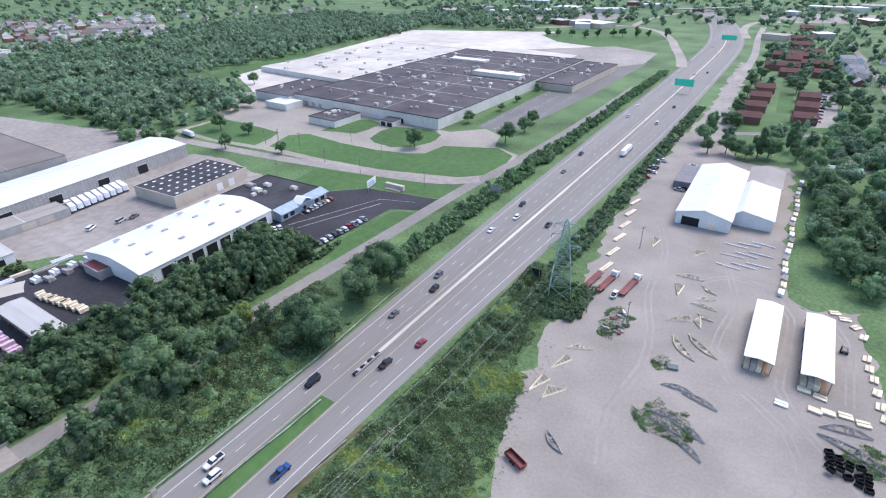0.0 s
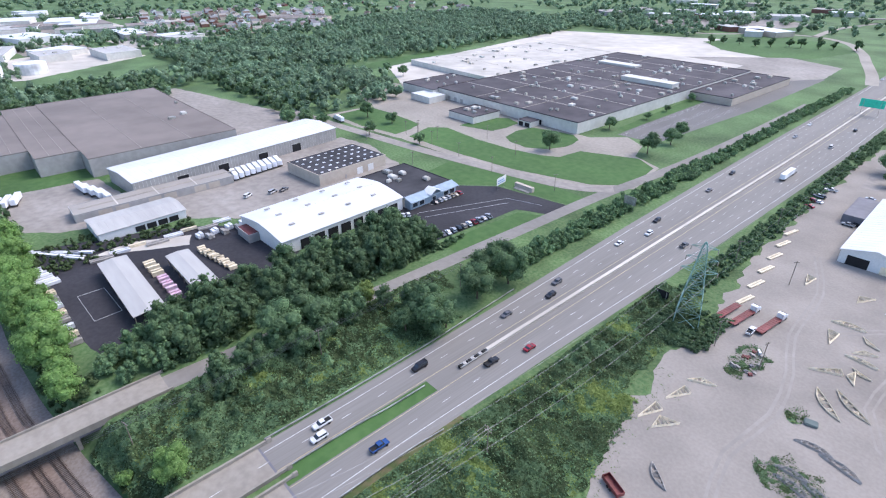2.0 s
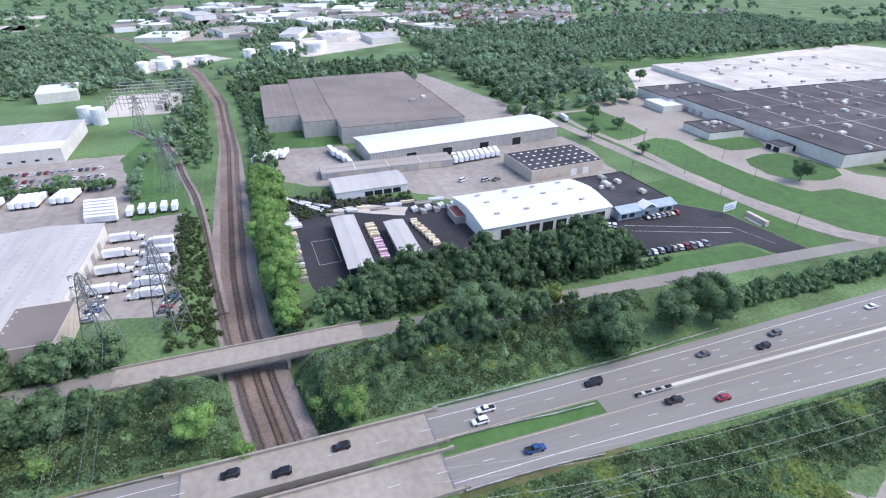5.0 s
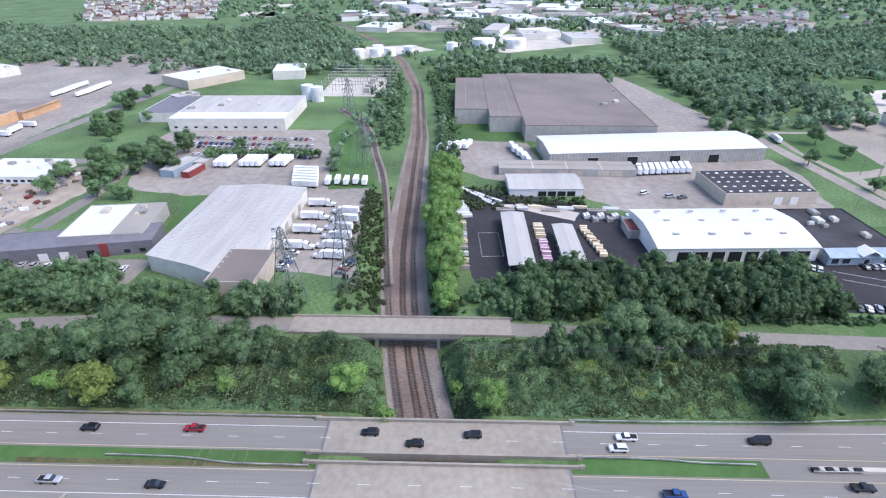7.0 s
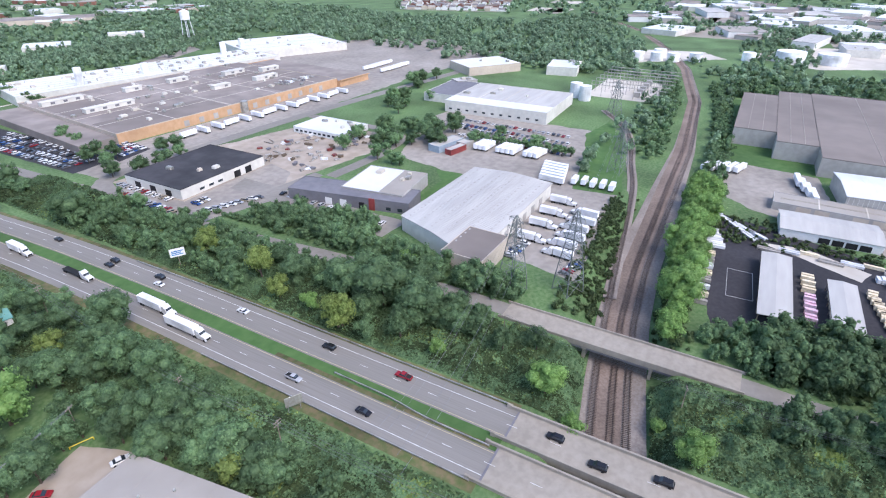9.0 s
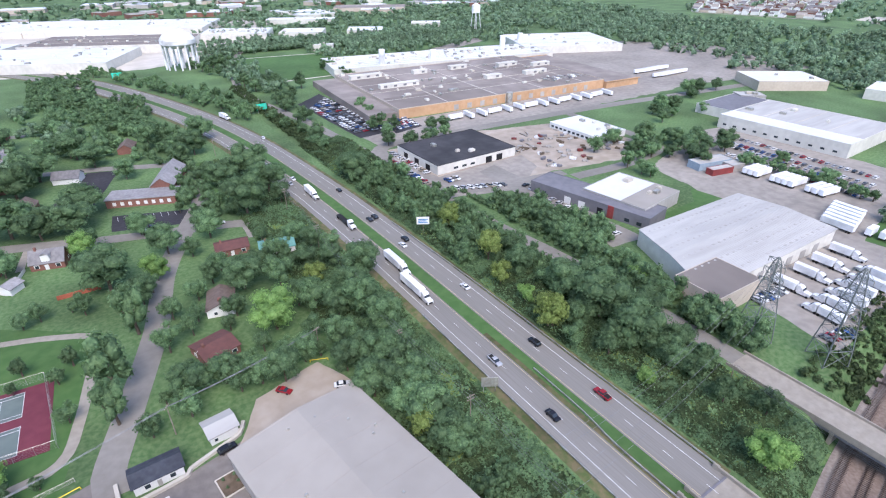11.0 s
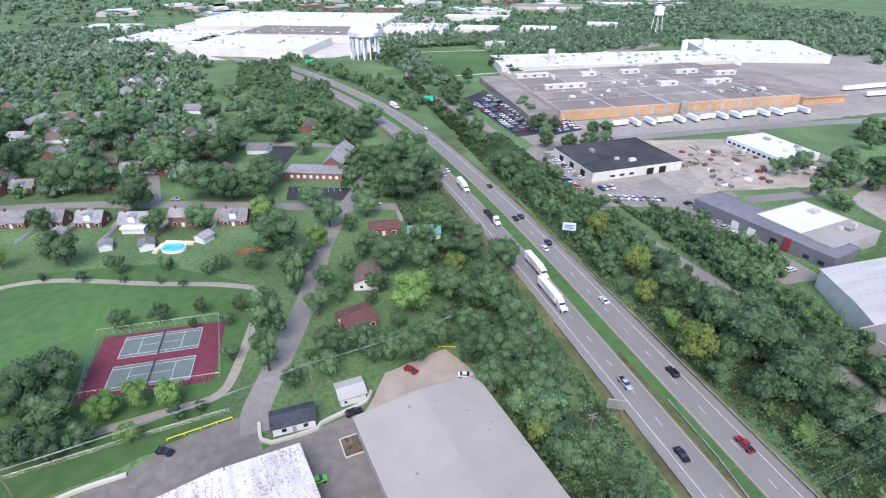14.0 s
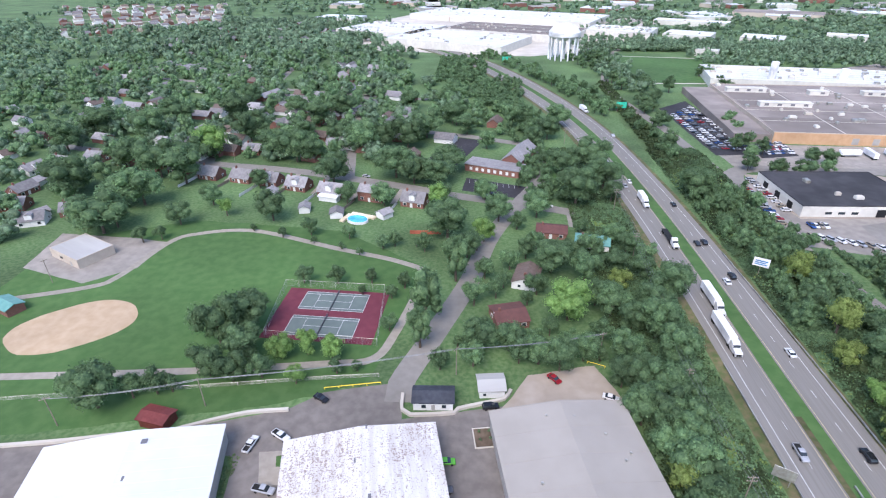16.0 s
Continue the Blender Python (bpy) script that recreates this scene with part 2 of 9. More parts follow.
def rust_panels(m):
    """Dark rust streaks that break off at sheet joints."""
    n, l = m.node_tree.nodes, m.node_tree.links
    b = n["Principled BSDF"]
    src = b.inputs["Base Color"].links[0].from_socket
    co = n.new("ShaderNodeTexCoord")
    br = n.new("ShaderNodeTexBrick")
    br.inputs["Scale"].default_value, br.inputs["Brick Width"].default_value, br.inputs["Row Height"].default_value = 1.0, 0.55, 1.5
    br.inputs["Mortar Size"].default_value = 0.0
    br.inputs["Color1"].default_value, br.inputs["Color2"].default_value = (0, 0, 0, 1), (1, 1, 1, 1)
    l.new(co.outputs["Object"], br.inputs["Vector"])
    no = n.new("ShaderNodeTexNoise")
    no.inputs["Scale"].default_value, no.inputs["Detail"].default_value = 2.4, 8
    l.new(co.outputs["Object"], no.inputs["Vector"])
    pa = n.new("ShaderNodeTexNoise")
    pa.inputs["Scale"].default_value = 0.09
    l.new(co.outputs["Object"], pa.inputs["Vector"])
    ad = n.new("ShaderNodeMath")
    ad.operation = "MULTIPLY_ADD"
    ad.inputs[1].default_value = 0.16
    l.new(br.outputs["Color"], ad.inputs[0])
    l.new(no.outputs["Fac"], ad.inputs[2])
    a2 = n.new("ShaderNodeMath")
    a2.operation = "MULTIPLY_ADD"
    a2.inputs[1].default_value = 0.45
    l.new(pa.outputs["Fac"], a2.inputs[0])
    l.new(ad.outputs[0], a2.inputs[2])
    mr = n.new("ShaderNodeMapRange")
    mr.inputs["From Min"].default_value, mr.inputs["From Max"].default_value = 0.82, 1.02
    l.new(a2.outputs[0], mr.inputs["Value"])
    mx = n.new("ShaderNodeMix")
    mx.data_type = "RGBA"
    mx.inputs[7].default_value = (0.25, 0.19, 0.165, 1)
    l.new(mr.outputs[0], mx.inputs[0])
    l.new(src, mx.inputs[6])
    l.new(mx.outputs[2], b.inputs["Base Color"])


rust_panels(ROOFWR)
# ---- mesh helpers ----


def mesh_of(name, bm, material):
    me = bpy.data.meshes.new(name)
    bm.normal_update()
    bm.to_mesh(me)
    bm.free()
    for m in material if isinstance(material, (list, tuple)) else (material,):
        me.materials.append(m)
    return me


def part(name, bm, material, parent=None, label=""):
    ob = new(name, mesh_of(name, bm, material))
    if parent:
        ob.parent = parent
    return tagged(ob, label)


def thing(name, label, category, m=None, group="", kind=""):
    ob = tagged(new(name), label, category, group, kind)
    if m is not None:
        ob.matrix_basis = m
    return ob


def box(bm, x0, x1, y0, y1, z0, z1, slot=0):
    v = [bm.verts.new(p) for p in ((x0, y0, z0), (x1, y0, z0), (x1, y1, z0), (x0, y1, z0), (x0, y0, z1), (x1, y0, z1), (x1, y1, z1), (x0, y1, z1))]
    for f in ((3, 2, 1, 0), (4, 5, 6, 7), (0, 1, 5, 4), (1, 2, 6, 5), (2, 3, 7, 6), (3, 0, 4, 7)):
        bm.faces.new([v[i] for i in f]).material_index = slot


def boxes(*rows):
    bm = bmesh.new()
    for r in rows:
        box(bm, *r)
    return bm


def bar(bm, a, b, r=0.1, sides=4, r2=None):
    """A straight bar from a to b."""
    a, b = Vector(a), Vector(b)
    d = b - a
    q = d.to_track_quat("Z", "Y").to_matrix()
    rings = []
    for p, rad in ((a, r), (b, r if r2 is None else r2)):
        rings.append([bm.verts.new(p + q @ Vector((rad * math.cos(2 * math.pi * i / sides), rad * math.sin(2 * math.pi * i / sides), 0))) for i in range(sides)])
    for i in range(sides):
        j = (i + 1) % sides
        bm.faces.new((rings[0][i], rings[0][j], rings[1][j], rings[1][i]))
    bm.faces.new(rings[0][::-1])
    bm.faces.new(rings[1])


def tube(bm, pts, r=0.1, sides=4):
    """One bar through all the points."""
    rings = []
    for i, p in enumerate(pts):
        p = Vector(p)
        d = Vector(pts[min(i + 1, len(pts) - 1)]) - Vector(pts[max(i - 1, 0)])
        q = d.to_track_quat("Z", "Y").to_matrix()
        rings.append([bm.verts.new(p + q @ Vector((r * math.cos(2 * math.pi * k / sides), r * math.sin(2 * math.pi * k / sides), 0))) for k in range(sides)])
    for a, b in zip(rings, rings[1:]):
        for k in range(sides):
            j = (k + 1) % sides
            bm.faces.new((a[k], a[j], b[j], b[k]))
    bm.faces.new(rings[0][::-1])
    bm.faces.new(rings[-1])


def bars(rows, r=0.1, sides=4):
    bm = bmesh.new()
    for a, b in rows:
        bar(bm, a, b, r, sides)
    return bm


def gable(bm, x0, x1, y0, y1, z0, z1, over=0.4, t=0.25, along="y", ridge=0.5, cuts=1, curve=0.0):
    """A pitched roof slab over the rectangle, its ridge along one axis; curve bows the slopes."""
    if along == "x":
        w0, w1, l0, l1 = y0 - over, y1 + over, x0 - over, x1 + over
    else:
        w0, w1, l0, l1 = x0 - over, x1 + over, y0 - over, y1 + over
    n = 2 * max(cuts, 1)
    prof = []
    for i in range(n + 1):
        u = i / n
        s = u / ridge if u <= ridge else (1 - u) / (1 - ridge)
        s = s + curve * math.sin(math.pi * s) if curve else s
        prof.append((w0 + (w1 - w0) * u, z0 + (z1 - z0) * s))
    if ridge != 0.5 and n == 2:
        prof[1] = (w0 + (w1 - w0) * ridge, z1)
    loops = []
    for l in (l0, l1):
        top = [bm.verts.new((w, l, z) if along == "y" else (l, w, z)) for w, z in prof]
        bot = [bm.verts.new((w, l, z - t) if along == "y" else (l, w, z - t)) for w, z in prof]
        loops.append((top, bot))
    (ta, ba), (tb, bb) = loops
    for i in range(n):
        bm.faces.new((ta[i], ta[i + 1], tb[i + 1], tb[i]))
        bm.faces.new((ba[i + 1], ba[i], bb[i], bb[i + 1]))
        bm.faces.new((ta[i + 1], ta[i], ba[i], ba[i + 1]))
        bm.faces.new((tb[i], tb[i + 1], bb[i + 1], bb[i]))
    bm.faces.new((ta[0], tb[0], bb[0], ba[0]))
    bm.faces.new((tb[n], ta[n], ba[n], bb[n]))
    bmesh.ops.recalc_face_normals(bm, faces=bm.faces[:])


def gable_walls(bm, x0, x1, y0, y1, h, hr, along="y", ridge=0.5):
    """A box with pitched ends under a roof."""
    c = x0 + (x1 - x0) * ridge if along == "y" else y0 + (y1 - y0) * ridge
    if along == "y":
        ends = [[(x0, y, 0), (x1, y, 0), (x1, y, h), (c, y, hr), (x0, y, h)] for y in (y0, y1)]
    else:
        ends = [[(x, y0, 0), (x, y1, 0), (x, y1, h), (x, c, hr), (x, y0, h)] for x in (x0, x1)]
    va, vb = [[bm.verts.new(p) for p in e] for e in ends]
    bm.faces.new(va)
    bm.faces.new(vb[::-1])
    for i in range(5):
        j = (i + 1) % 5
        bm.faces.new((va[j], va[i], vb[i], vb[j]))
    bmesh.ops.recalc_face_normals(bm, faces=bm.faces[:])


def smooth_line(pts, step=8.0):
    """Points evenly along a rounded line through pts (Catmull-Rom)."""
    p = [Vector((*q, 0)) if len(q) == 2 else Vector(q) for q in pts]
    p = [2 * p[0] - p[1]] + p + [2 * p[-1] - p[-2]]
    out = []
    for i in range(1, len(p) - 2):
        n = max(1, int((p[i + 1] - p[i]).length / step))
        for k in range(n):
            t = k / n
            a, b, c, d = p[i - 1:i + 3]
            out.append(0.5 * (2 * b + (c - a) * t + (2 * a - 5 * b + 4 * c - d) * t * t + (3 * b - a - 3 * c + d) * t ** 3))
    out.append(p[-2])
    return out


def ribbon(bm, line, o0, o1, z0, z1=None, slot=0):
    """A strip along a line between two sideways offsets (numbers or functions of the point); with z1 a solid kerb or slab."""
    f0 = o0 if callable(o0) else (lambda p: o0)
    f1 = o1 if callable(o1) else (lambda p: o1)
    rows = []
    for i, p in enumerate(line):
        d = (line[min(i + 1, len(line) - 1)] - line[max(i - 1, 0)]).normalized()
        s = Vector((d.y, -d.x, 0))
        a, b = p + s * f0(p), p + s * f1(p)
        r = [bm.verts.new((a.x, a.y, a.z + z0)), bm.verts.new((b.x, b.y, b.z + z0))]
        if z1 is not None:
            r += [bm.verts.new((b.x, b.y, b.z + z1)), bm.verts.new((a.x, a.y, a.z + z1))]
        rows.append(r)
    for r, q in zip(rows, rows[1:]):
        if z1 is None:
            bm.faces.new((r[0], r[1], q[1], q[0])).material_index = slot
        else:
            for i in range(4):
                j = (i + 1) % 4
                bm.faces.new((r[i], q[i], q[j], r[j])).material_index = slot
    if z1 is not None:
        bm.faces.new(rows[0])
        bm.faces.new(rows[-1][::-1])


def patch(name, pts, z, material, label, ragged=0.0, category="ground", round_=0):
    """A flat piece of ground inside an outline; ragged: how far its edge wanders."""
    ring = []
    n = len(pts)
    for i in range(n):
        a, b = Vector((*pts[i], 0)), Vector((*pts[(i + 1) % n], 0))
        k = max(1, int((b - a).length / (2.5 if ragged else 400)))
        for j in range(k):
            q = a.lerp(b, j / k)
            if ragged:
                q += Vector((noise.noise(q * 0.11), noise.noise(q * 0.11 + Vector((9, 9, 9))), 0)) * ragged + Vector((noise.noise(q * 0.5), noise.noise(q * 0.5 + Vector((5, 5, 5))), 0)) * ragged * 0.4
            ring.append(q)
    bm = bmesh.new()
    f = bm.faces.new([bm.verts.new((q.x, q.y, z)) for q in ring])
    f.normal_update()
    if f.normal.z < 0:
        f.normal_flip()
    bmesh.ops.triangulate(bm, faces=[f])
    return tagged(part(name, bm, material), label, category, kind="structure")


def rect(x0, x1, y0, y1):
    return ((x0, y0), (x1, y0), (x1, y1), (x0, y1))

# ---- ground, cutting, roads and rails ----
RAIL = [(260, 90), (120, 48), (20, 21), (-60, 1), (-112, -9.5), (-137, -14.5), (-169, -19.5), (-209, -23), (-267, -24), (-361, -26), (-497, -36), (-637, -62), (-761, -100), (-920, -165), (-1200, -330)]
_rx, _ry = np.array([p[0] for p in RAIL][::-1]), np.array([p[1] for p in RAIL][::-1])


def rail_y(x):
    return float(np.interp(x, _rx, _ry))


def cut_depth(x):
    u = min(max((x + 310) / 130.0, 0), 1)
    return 0.25 + 6.35 * u * u * (3 - 2 * u)


def ground_z(x, y):
    d = abs(y - rail_y(x))
    u = min(max((d - 10.0) / 8.5, 0), 1)
    return -cut_depth(x) * (1 - u * u * (3 - 2 * u))


def axis(far, lo, hi, step, mid):
    a = [-5000, -2500, -1500] + list(np.arange(-far, lo, mid)) + list(np.arange(lo, hi, step)) + list(np.arange(hi, far + 1, mid)) + [1500, 2500, 5000]
    return a


xs, ys = axis(1200, -560, 270, 6.0, 60.0), axis(1200, -90, 110, 2.0, 60.0)
gm = bpy.data.meshes.new("ground")
gv = [(x, y, ground_z(x, y) if -1200 < x < 260 else (-0.25 if x <= -1200 and abs(y - rail_y(x)) < 10 else 0)) for x in xs for y in ys]
ny = len(ys)
gm.from_pydata(gv, [], [(i * ny + j, (i + 1) * ny + j, (i + 1) * ny + j + 1, i * ny + j + 1) for i in range(len(xs) - 1) for j in range(ny - 1)])
gm.materials.append(GRASS)
gm.shade_smooth()
tagged(new("ground", gm), "uneven green grass and weeds over flat land", "ground", kind="structure")

# highway: centre line, running along y, bending away at both far ends
HWY = smooth_line([(150, -860), (95, -775), (42, -698), (-3, -620), (-31, -550), (-52, -485), (-69, -420), (-81, -350), (-88, -265), (-90.7, -190), (-91, -100), (-91, 0), (-91, 100), (-90.5, 250), (-90, 400), (-91, 560), (-93, 720), (-98, 830), (-112, 940), (-136, 1060), (-180, 1190), (-225, 1330)], 10)


def wide(p):
    """Half width to the outer white line: the road widens towards the north."""
    return float(np.interp(p.y, [-900, 60, 120, 215, 290, 400, 900], [10.6, 10.7, 12.2, 15.4, 17.0, 19.0, 19.5]))


def hwy_part(y0, y1):
    return [p for p in HWY if y0 <= p.y <= y1]


def straight(y0, y1, x=-91.0, step=10.0):
    n = max(1, int((y1 - y0) / step))
    return [Vector((x, y0 + (y1 - y0) * i / n, 0)) for i in range(n + 1)]


south, north = hwy_part(-900, -35.5) + [Vector((-91, -34, 0))], [Vector((-91, 29, 0))] + hwy_part(31, 1300)
bm = bmesh.new()
ribbon(bm, south, -13.6, -2.6, 0.10)
ribbon(bm, south, 2.6, 13.4, 0.10)
highway = tagged(part("highway", bm, LANE), "grey worn asphalt dual carriageway with lane markings", "road", kind="structure")
bm = bmesh.new()
near = [p for p in north if p.y <= 82]
ribbon(bm, near, lambda p: -wide(p) - 3.0, -2.6, 0.10)
ribbon(bm, near, 2.6, lambda p: wide(p) + 3.0, 0.10)
ribbon(bm, [near[-1]] + [p for p in north if p.y > 82], lambda p: -wide(p) - 3.0, lambda p: wide(p) + 3.0, 0.10)
tagged(part("highway", bm, LANE), "wide grey asphalt highway with paved median", "road", kind="structure")
bm = bmesh.new()
ribbon(bm, south, -2.6, 2.6, 0.06)
ribbon(bm, near[:-1] + [Vector((-91, 79, 0))], -2.6, 2.6, 0.06)
tagged(part("median_grass", bm, LAWN), "mown green grass strip between the carriageways", "grass", kind="structure")
bm = bmesh.new()
ribbon(bm, south, -15.5, -13.6, 0.07)
ribbon(bm, south, 13.4, 16.5, 0.07)
ribbon(bm, straight(29, 75, step=6), 13.6, 15.5, 0.07)
ribbon(bm, straight(-110, -36, step=6), 0.9, 2.6, 0.075)
tagged(part("verge", bm, DRYGRASS), "dry brownish grass verge beside the asphalt", "verge", kind="structure")
bm = bmesh.new()
for line in (south, north):
    ribbon(bm, line, lambda p: -wide(p) - 0.09, lambda p: -wide(p) + 0.09, 0.135)
    ribbon(bm, line, lambda p: wide(p) - 0.09, lambda p: wide(p) + 0.09, 0.135)
tagged(part("edge_line", bm, PAINTW), "white painted edge lines", "road marking", kind="structure")
bm = bmesh.new()
for line in (south, near):
    ribbon(bm, line, -3.3, -3.12, 0.135)
    ribbon(bm, line, 3.12, 3.3, 0.135)
ribbon(bm, [p for p in north if p.y > 75], lambda p: -3.3, lambda p: -3.12, 0.135)
ribbon(bm, [p for p in north if p.y > 75], lambda p: 3.12 , lambda p: 3.3, 0.135)
tagged(part("edge_line", bm, PAINTY), "faded yellow painted inner edge lines", "road marking", kind="structure")


def at_y(y):
    for a, b in zip(HWY, HWY[1:]):
        if a.y <= y <= b.y:
            return a.lerp(b, (y - a.y) / (b.y - a.y)), (b - a).normalized()
    return HWY[-1], Vector((0, 1, 0))


DASH = bpy.data.meshes.new("dash")
DASH.from_pydata([(-0.07, -1.5, 0), (0.07, -1.5, 0), (0.07, 1.5, 0), (-0.07, 1.5, 0)], [], [(0, 1, 2, 3)])
DASH.materials.append(PAINTW)
for k in range(-40, 46):
    y = k * 12.19 + 3.0
    c, d = at_y(y)
    s = Vector((d.y, -d.x, 0))
    w = wide(c)
    offs = [-(w + 3.2) / 2, (w + 3.2) / 2] if w < 12 else [-3.2 - (w - 3.2) / 3, -3.2 - 2 * (w - 3.2) / 3, 3.2 + (w - 3.2) / 3, 3.2 + 2 * (w - 3.2) / 3] if w < 16 else [sg * (3.2 + (w - 3.2) * i / 4) for i in (1, 2, 3) for sg in (-1, 1)]
    for o in offs:
        ob = new("lane_dash", DASH)
        ob.parent = highway
        p = c + s * o
        ob.matrix_basis = Matrix.Translation((p.x, p.y, 0.135 if not -34 < y < 29 else 0.40)) @ Matrix.Rotation(math.atan2(-d.x, d.y), 4, "Z")

# highway bridge over the railway: two concrete decks with a gap
for name, x0, x1 in (("west", -104.3, -92.6), ("east", -90.2, -77.6)):
    bridge = thing("highway_bridge", "pale concrete road bridge deck with parapets over the railway", "bridge", kind="structure")
    part("deck", boxes((x0, x1, -34, 29, -1.4, 0.22)), CONC, bridge)
    for sx in (x0, x1 - 0.45):
        part("parapet", boxes((sx, sx + 0.45, -36, 31, 0.2, 1.1), (sx - 0.06, sx + 0.51, -36, 31, 1.1, 1.22)), CONC, bridge)
        for ye in (-37.4, 31.02):
            part("end_block", boxes((sx - 0.1, sx + 0.55, ye, ye + 1.38, 0.0, 1.35), (sx - 0.04, sx + 0.49, ye + 0.1, ye + 1.28, 1.35, 1.5)), CONC, bridge)
    for yy in (-19, -1, 14):
        part("pier", boxes((x0 + 1, x1 - 1, yy - 0.6, yy + 0.6, -6.6, -1.4)), CONC, bridge)
    for yy in (-34.0, 28.4):
        part("joint", boxes((x0 + 0.5, x1 - 0.5, yy, yy + 0.6, 0.1, 0.235)), WALLDG, bridge)

# median barrier and crash cushion to the north
bm = bmesh.new()
ribbon(bm, [Vector((-91, 100, 0)), Vector((-91, 112, 0))] + hwy_part(120, 900), -0.6, 0.6, 0.05, 1.0)
barrier = tagged(part("median_barrier", bm, PALECONC), "long pale concrete median barrier", "barrier", kind="structure")

# side road with its own bridge
SIDE = smooth_line([(-133, -372), (-136, -316), (-140, -262), (-138, -222), (-141, -179), (-146, -130), (-147, -85), (-146.5, -42), (-146, 0), (-144.5, 40), (-143, 80), (-141, 135), (-139.5, 180), (-138.5, 212), (-137, 240), (-134, 268), (-130, 330), (-128, 420), (-128, 520)], 8)
bm = bmesh.new()
ribbon(bm, [p for p in SIDE if p.y < -58] + [Vector((-146.6, -55.6, 0))], -3.6, 3.6, 0.10)
ribbon(bm, [Vector((-145.3, 18.6, 0))] + [p for p in SIDE if p.y > 22], -3.6, 3.6, 0.10)
tagged(part("side_road", bm, STREET), "pale worn two-lane asphalt side road", "road", kind="structure")
bridge = thing("side_bridge", "weathered concrete side road bridge over the railway", "bridge", kind="structure")
part("deck", boxes((-151.2, -141.2, -56, 19, -1.1, 0.16)), CONC, bridge)
for sx in (-151.2, -141.6):
    part("parapet", boxes((sx, sx + 0.4, -57, 20, 0.1, 0.95)), CONC, bridge)
for yy in (-26.5, -5.5):
    part("pier", boxes((-150.2, -142.2, yy - 0.5, yy + 0.5, -6.6, -2.2), (-151, -141.5, yy - 0.7, yy + 0.7, -2.2, -1.1)), CONC, bridge)
for k in range(2):
    part("girder", boxes((-150.6 + k * 8.2, -149.8 + k * 8.2, -56, 19, -2.2, -1.1)), WALLDG, bridge)

ROADIN = smooth_line([(-137, 246), (-157, 232), (-205, 222), (-264, 213), (-320, 207), (-362, 203), (-420, 200), (-470, 205)], 8)
bm = bmesh.new()
ribbon(bm, ROADIN, -4.2, 4.2, 0.14)
tagged(part("plant_road", bm, LOT), "pale concrete access road to the factory", "road", kind="structure")

# railway: ballast bed, two main tracks and a spur
def rail_line(off, x0, x1):
    pts = []
    for x in np.arange(x1, x0, -12.0):
        pts.append(Vector((float(x), rail_y(float(x)) + off, ground_z(float(x), rail_y(float(x))))))
    return pts


main = smooth_line([tuple(p) for p in rail_line(0, -1190, 200)], 6)
bm = bmesh.new()
ribbon(bm, main, lambda p: -float(np.interp(p.x, [-420, -240], [5.4, 9.2])), lambda p: float(np.interp(p.x, [-420, -240], [5.0, 9.2])), 0.10)
tagged(part("ballast_bed", bm, BALLAST), "grey brown stone ballast under the tracks", "ballast", kind="structure")
bm = bmesh.new()
ribbon(bm, main, -5.6, 2.4, 0.16)
tagged(part("ballast_bed", bm, RUSTBALLAST), "rust-stained ballast between the main tracks", "ballast", kind="structure")
SPUR = smooth_line([(60, 24, -6.35), (-60, -4.5, -6.35), (-112, -15.5, -6.35), (-137, -20.5, -6.35), (-169, -25.5, -6.3), (-200, -30, -5.0), (-247, -36, -2.3), (-285, -42, -0.6), (-318, -50, 0.05), (-355, -58, 0.05), (-390, -70, 0.05), (-430, -95, 0.05)], 6)
for q in SPUR:
    if q.x < -185:
        q.z = ground_z(q.x, q.y) + 0.05
bm = bmesh.new()
ribbon(bm, [p for p in SPUR if p.x < -180], -2.6, 2.6, 0.2)
tagged(part("ballast_bed", bm, BALLAST), "grey ballast of the spur track", "ballast", kind="structure")


def track(line, label, old=False):
    bm = bmesh.new()
    for o in (-0.75, 0.75):
        ribbon(bm, line, o - 0.06, o + 0.06, 0.38, 0.54)
    t = tagged(part("railway_track", bm, RAILSTEEL), label, "railway", kind="structure")
    bm, acc = bmesh.new(), 0.0
    for a, b in zip(line, line[1:]):
        if a.x < -520:
            break
        d = (b - a).normalized()
        s = Vector((d.y, -d.x, 0))
        n = int((b - a).length / 0.62)
        for k in range(n):
            p = a.lerp(b, k / n)
            v = [bm.verts.new(p + s * u + d * w + Vector((0, 0, 0.36))) for u, w in ((-1.3, -0.12), (1.3, -0.12), (1.3, 0.12), (-1.3, 0.12))]
            bm.faces.new(v)
    sl = part("sleepers", bm, SLEEPER, t)
    sl["kind"] = "stuff"


for off in (-3.8, 0.6):
    track([p + Vector((0, 0, 0)) for p in smooth_line([tuple(p + Vector((0, -off, 0))) for p in rail_line(0, -1190, 60)], 6)], "rusty steel rails on dark sleepers")
track(SPUR, "old spur rails on grey sleepers")

# yards, lots and lawns
patch("gravel_yard", [(-30, 30), (-37, 74), (-47, 105), (-50, 135), (-50, 172), (-56, 215), (-60, 310), (-56, 470), (-62, 700), (-50, 700), (-42, 480), (-22, 352), (9, 352), (14, 211), (20, 198), (36, 204), (41, 176), (45, 140), (62, 110), (70, 40)], 0.06, GRAVEL, "pale grey gravel yard with tyre tracks", 4.5)
patch("asphalt_lot", [(-198, 146), (-158, 139), (-156, 189), (-141, 196), (-139, 212), (-183, 204), (-200, 188)], 0.07, NEWLOT, "fresh black asphalt car lot with white lines", 0.4)
patch("lawn", [(-155, 138), (-153, 187), (-142, 193), (-141.5, 137)], 0.05, LAWN, "mown lawn strip beside the car lot", 0.8)
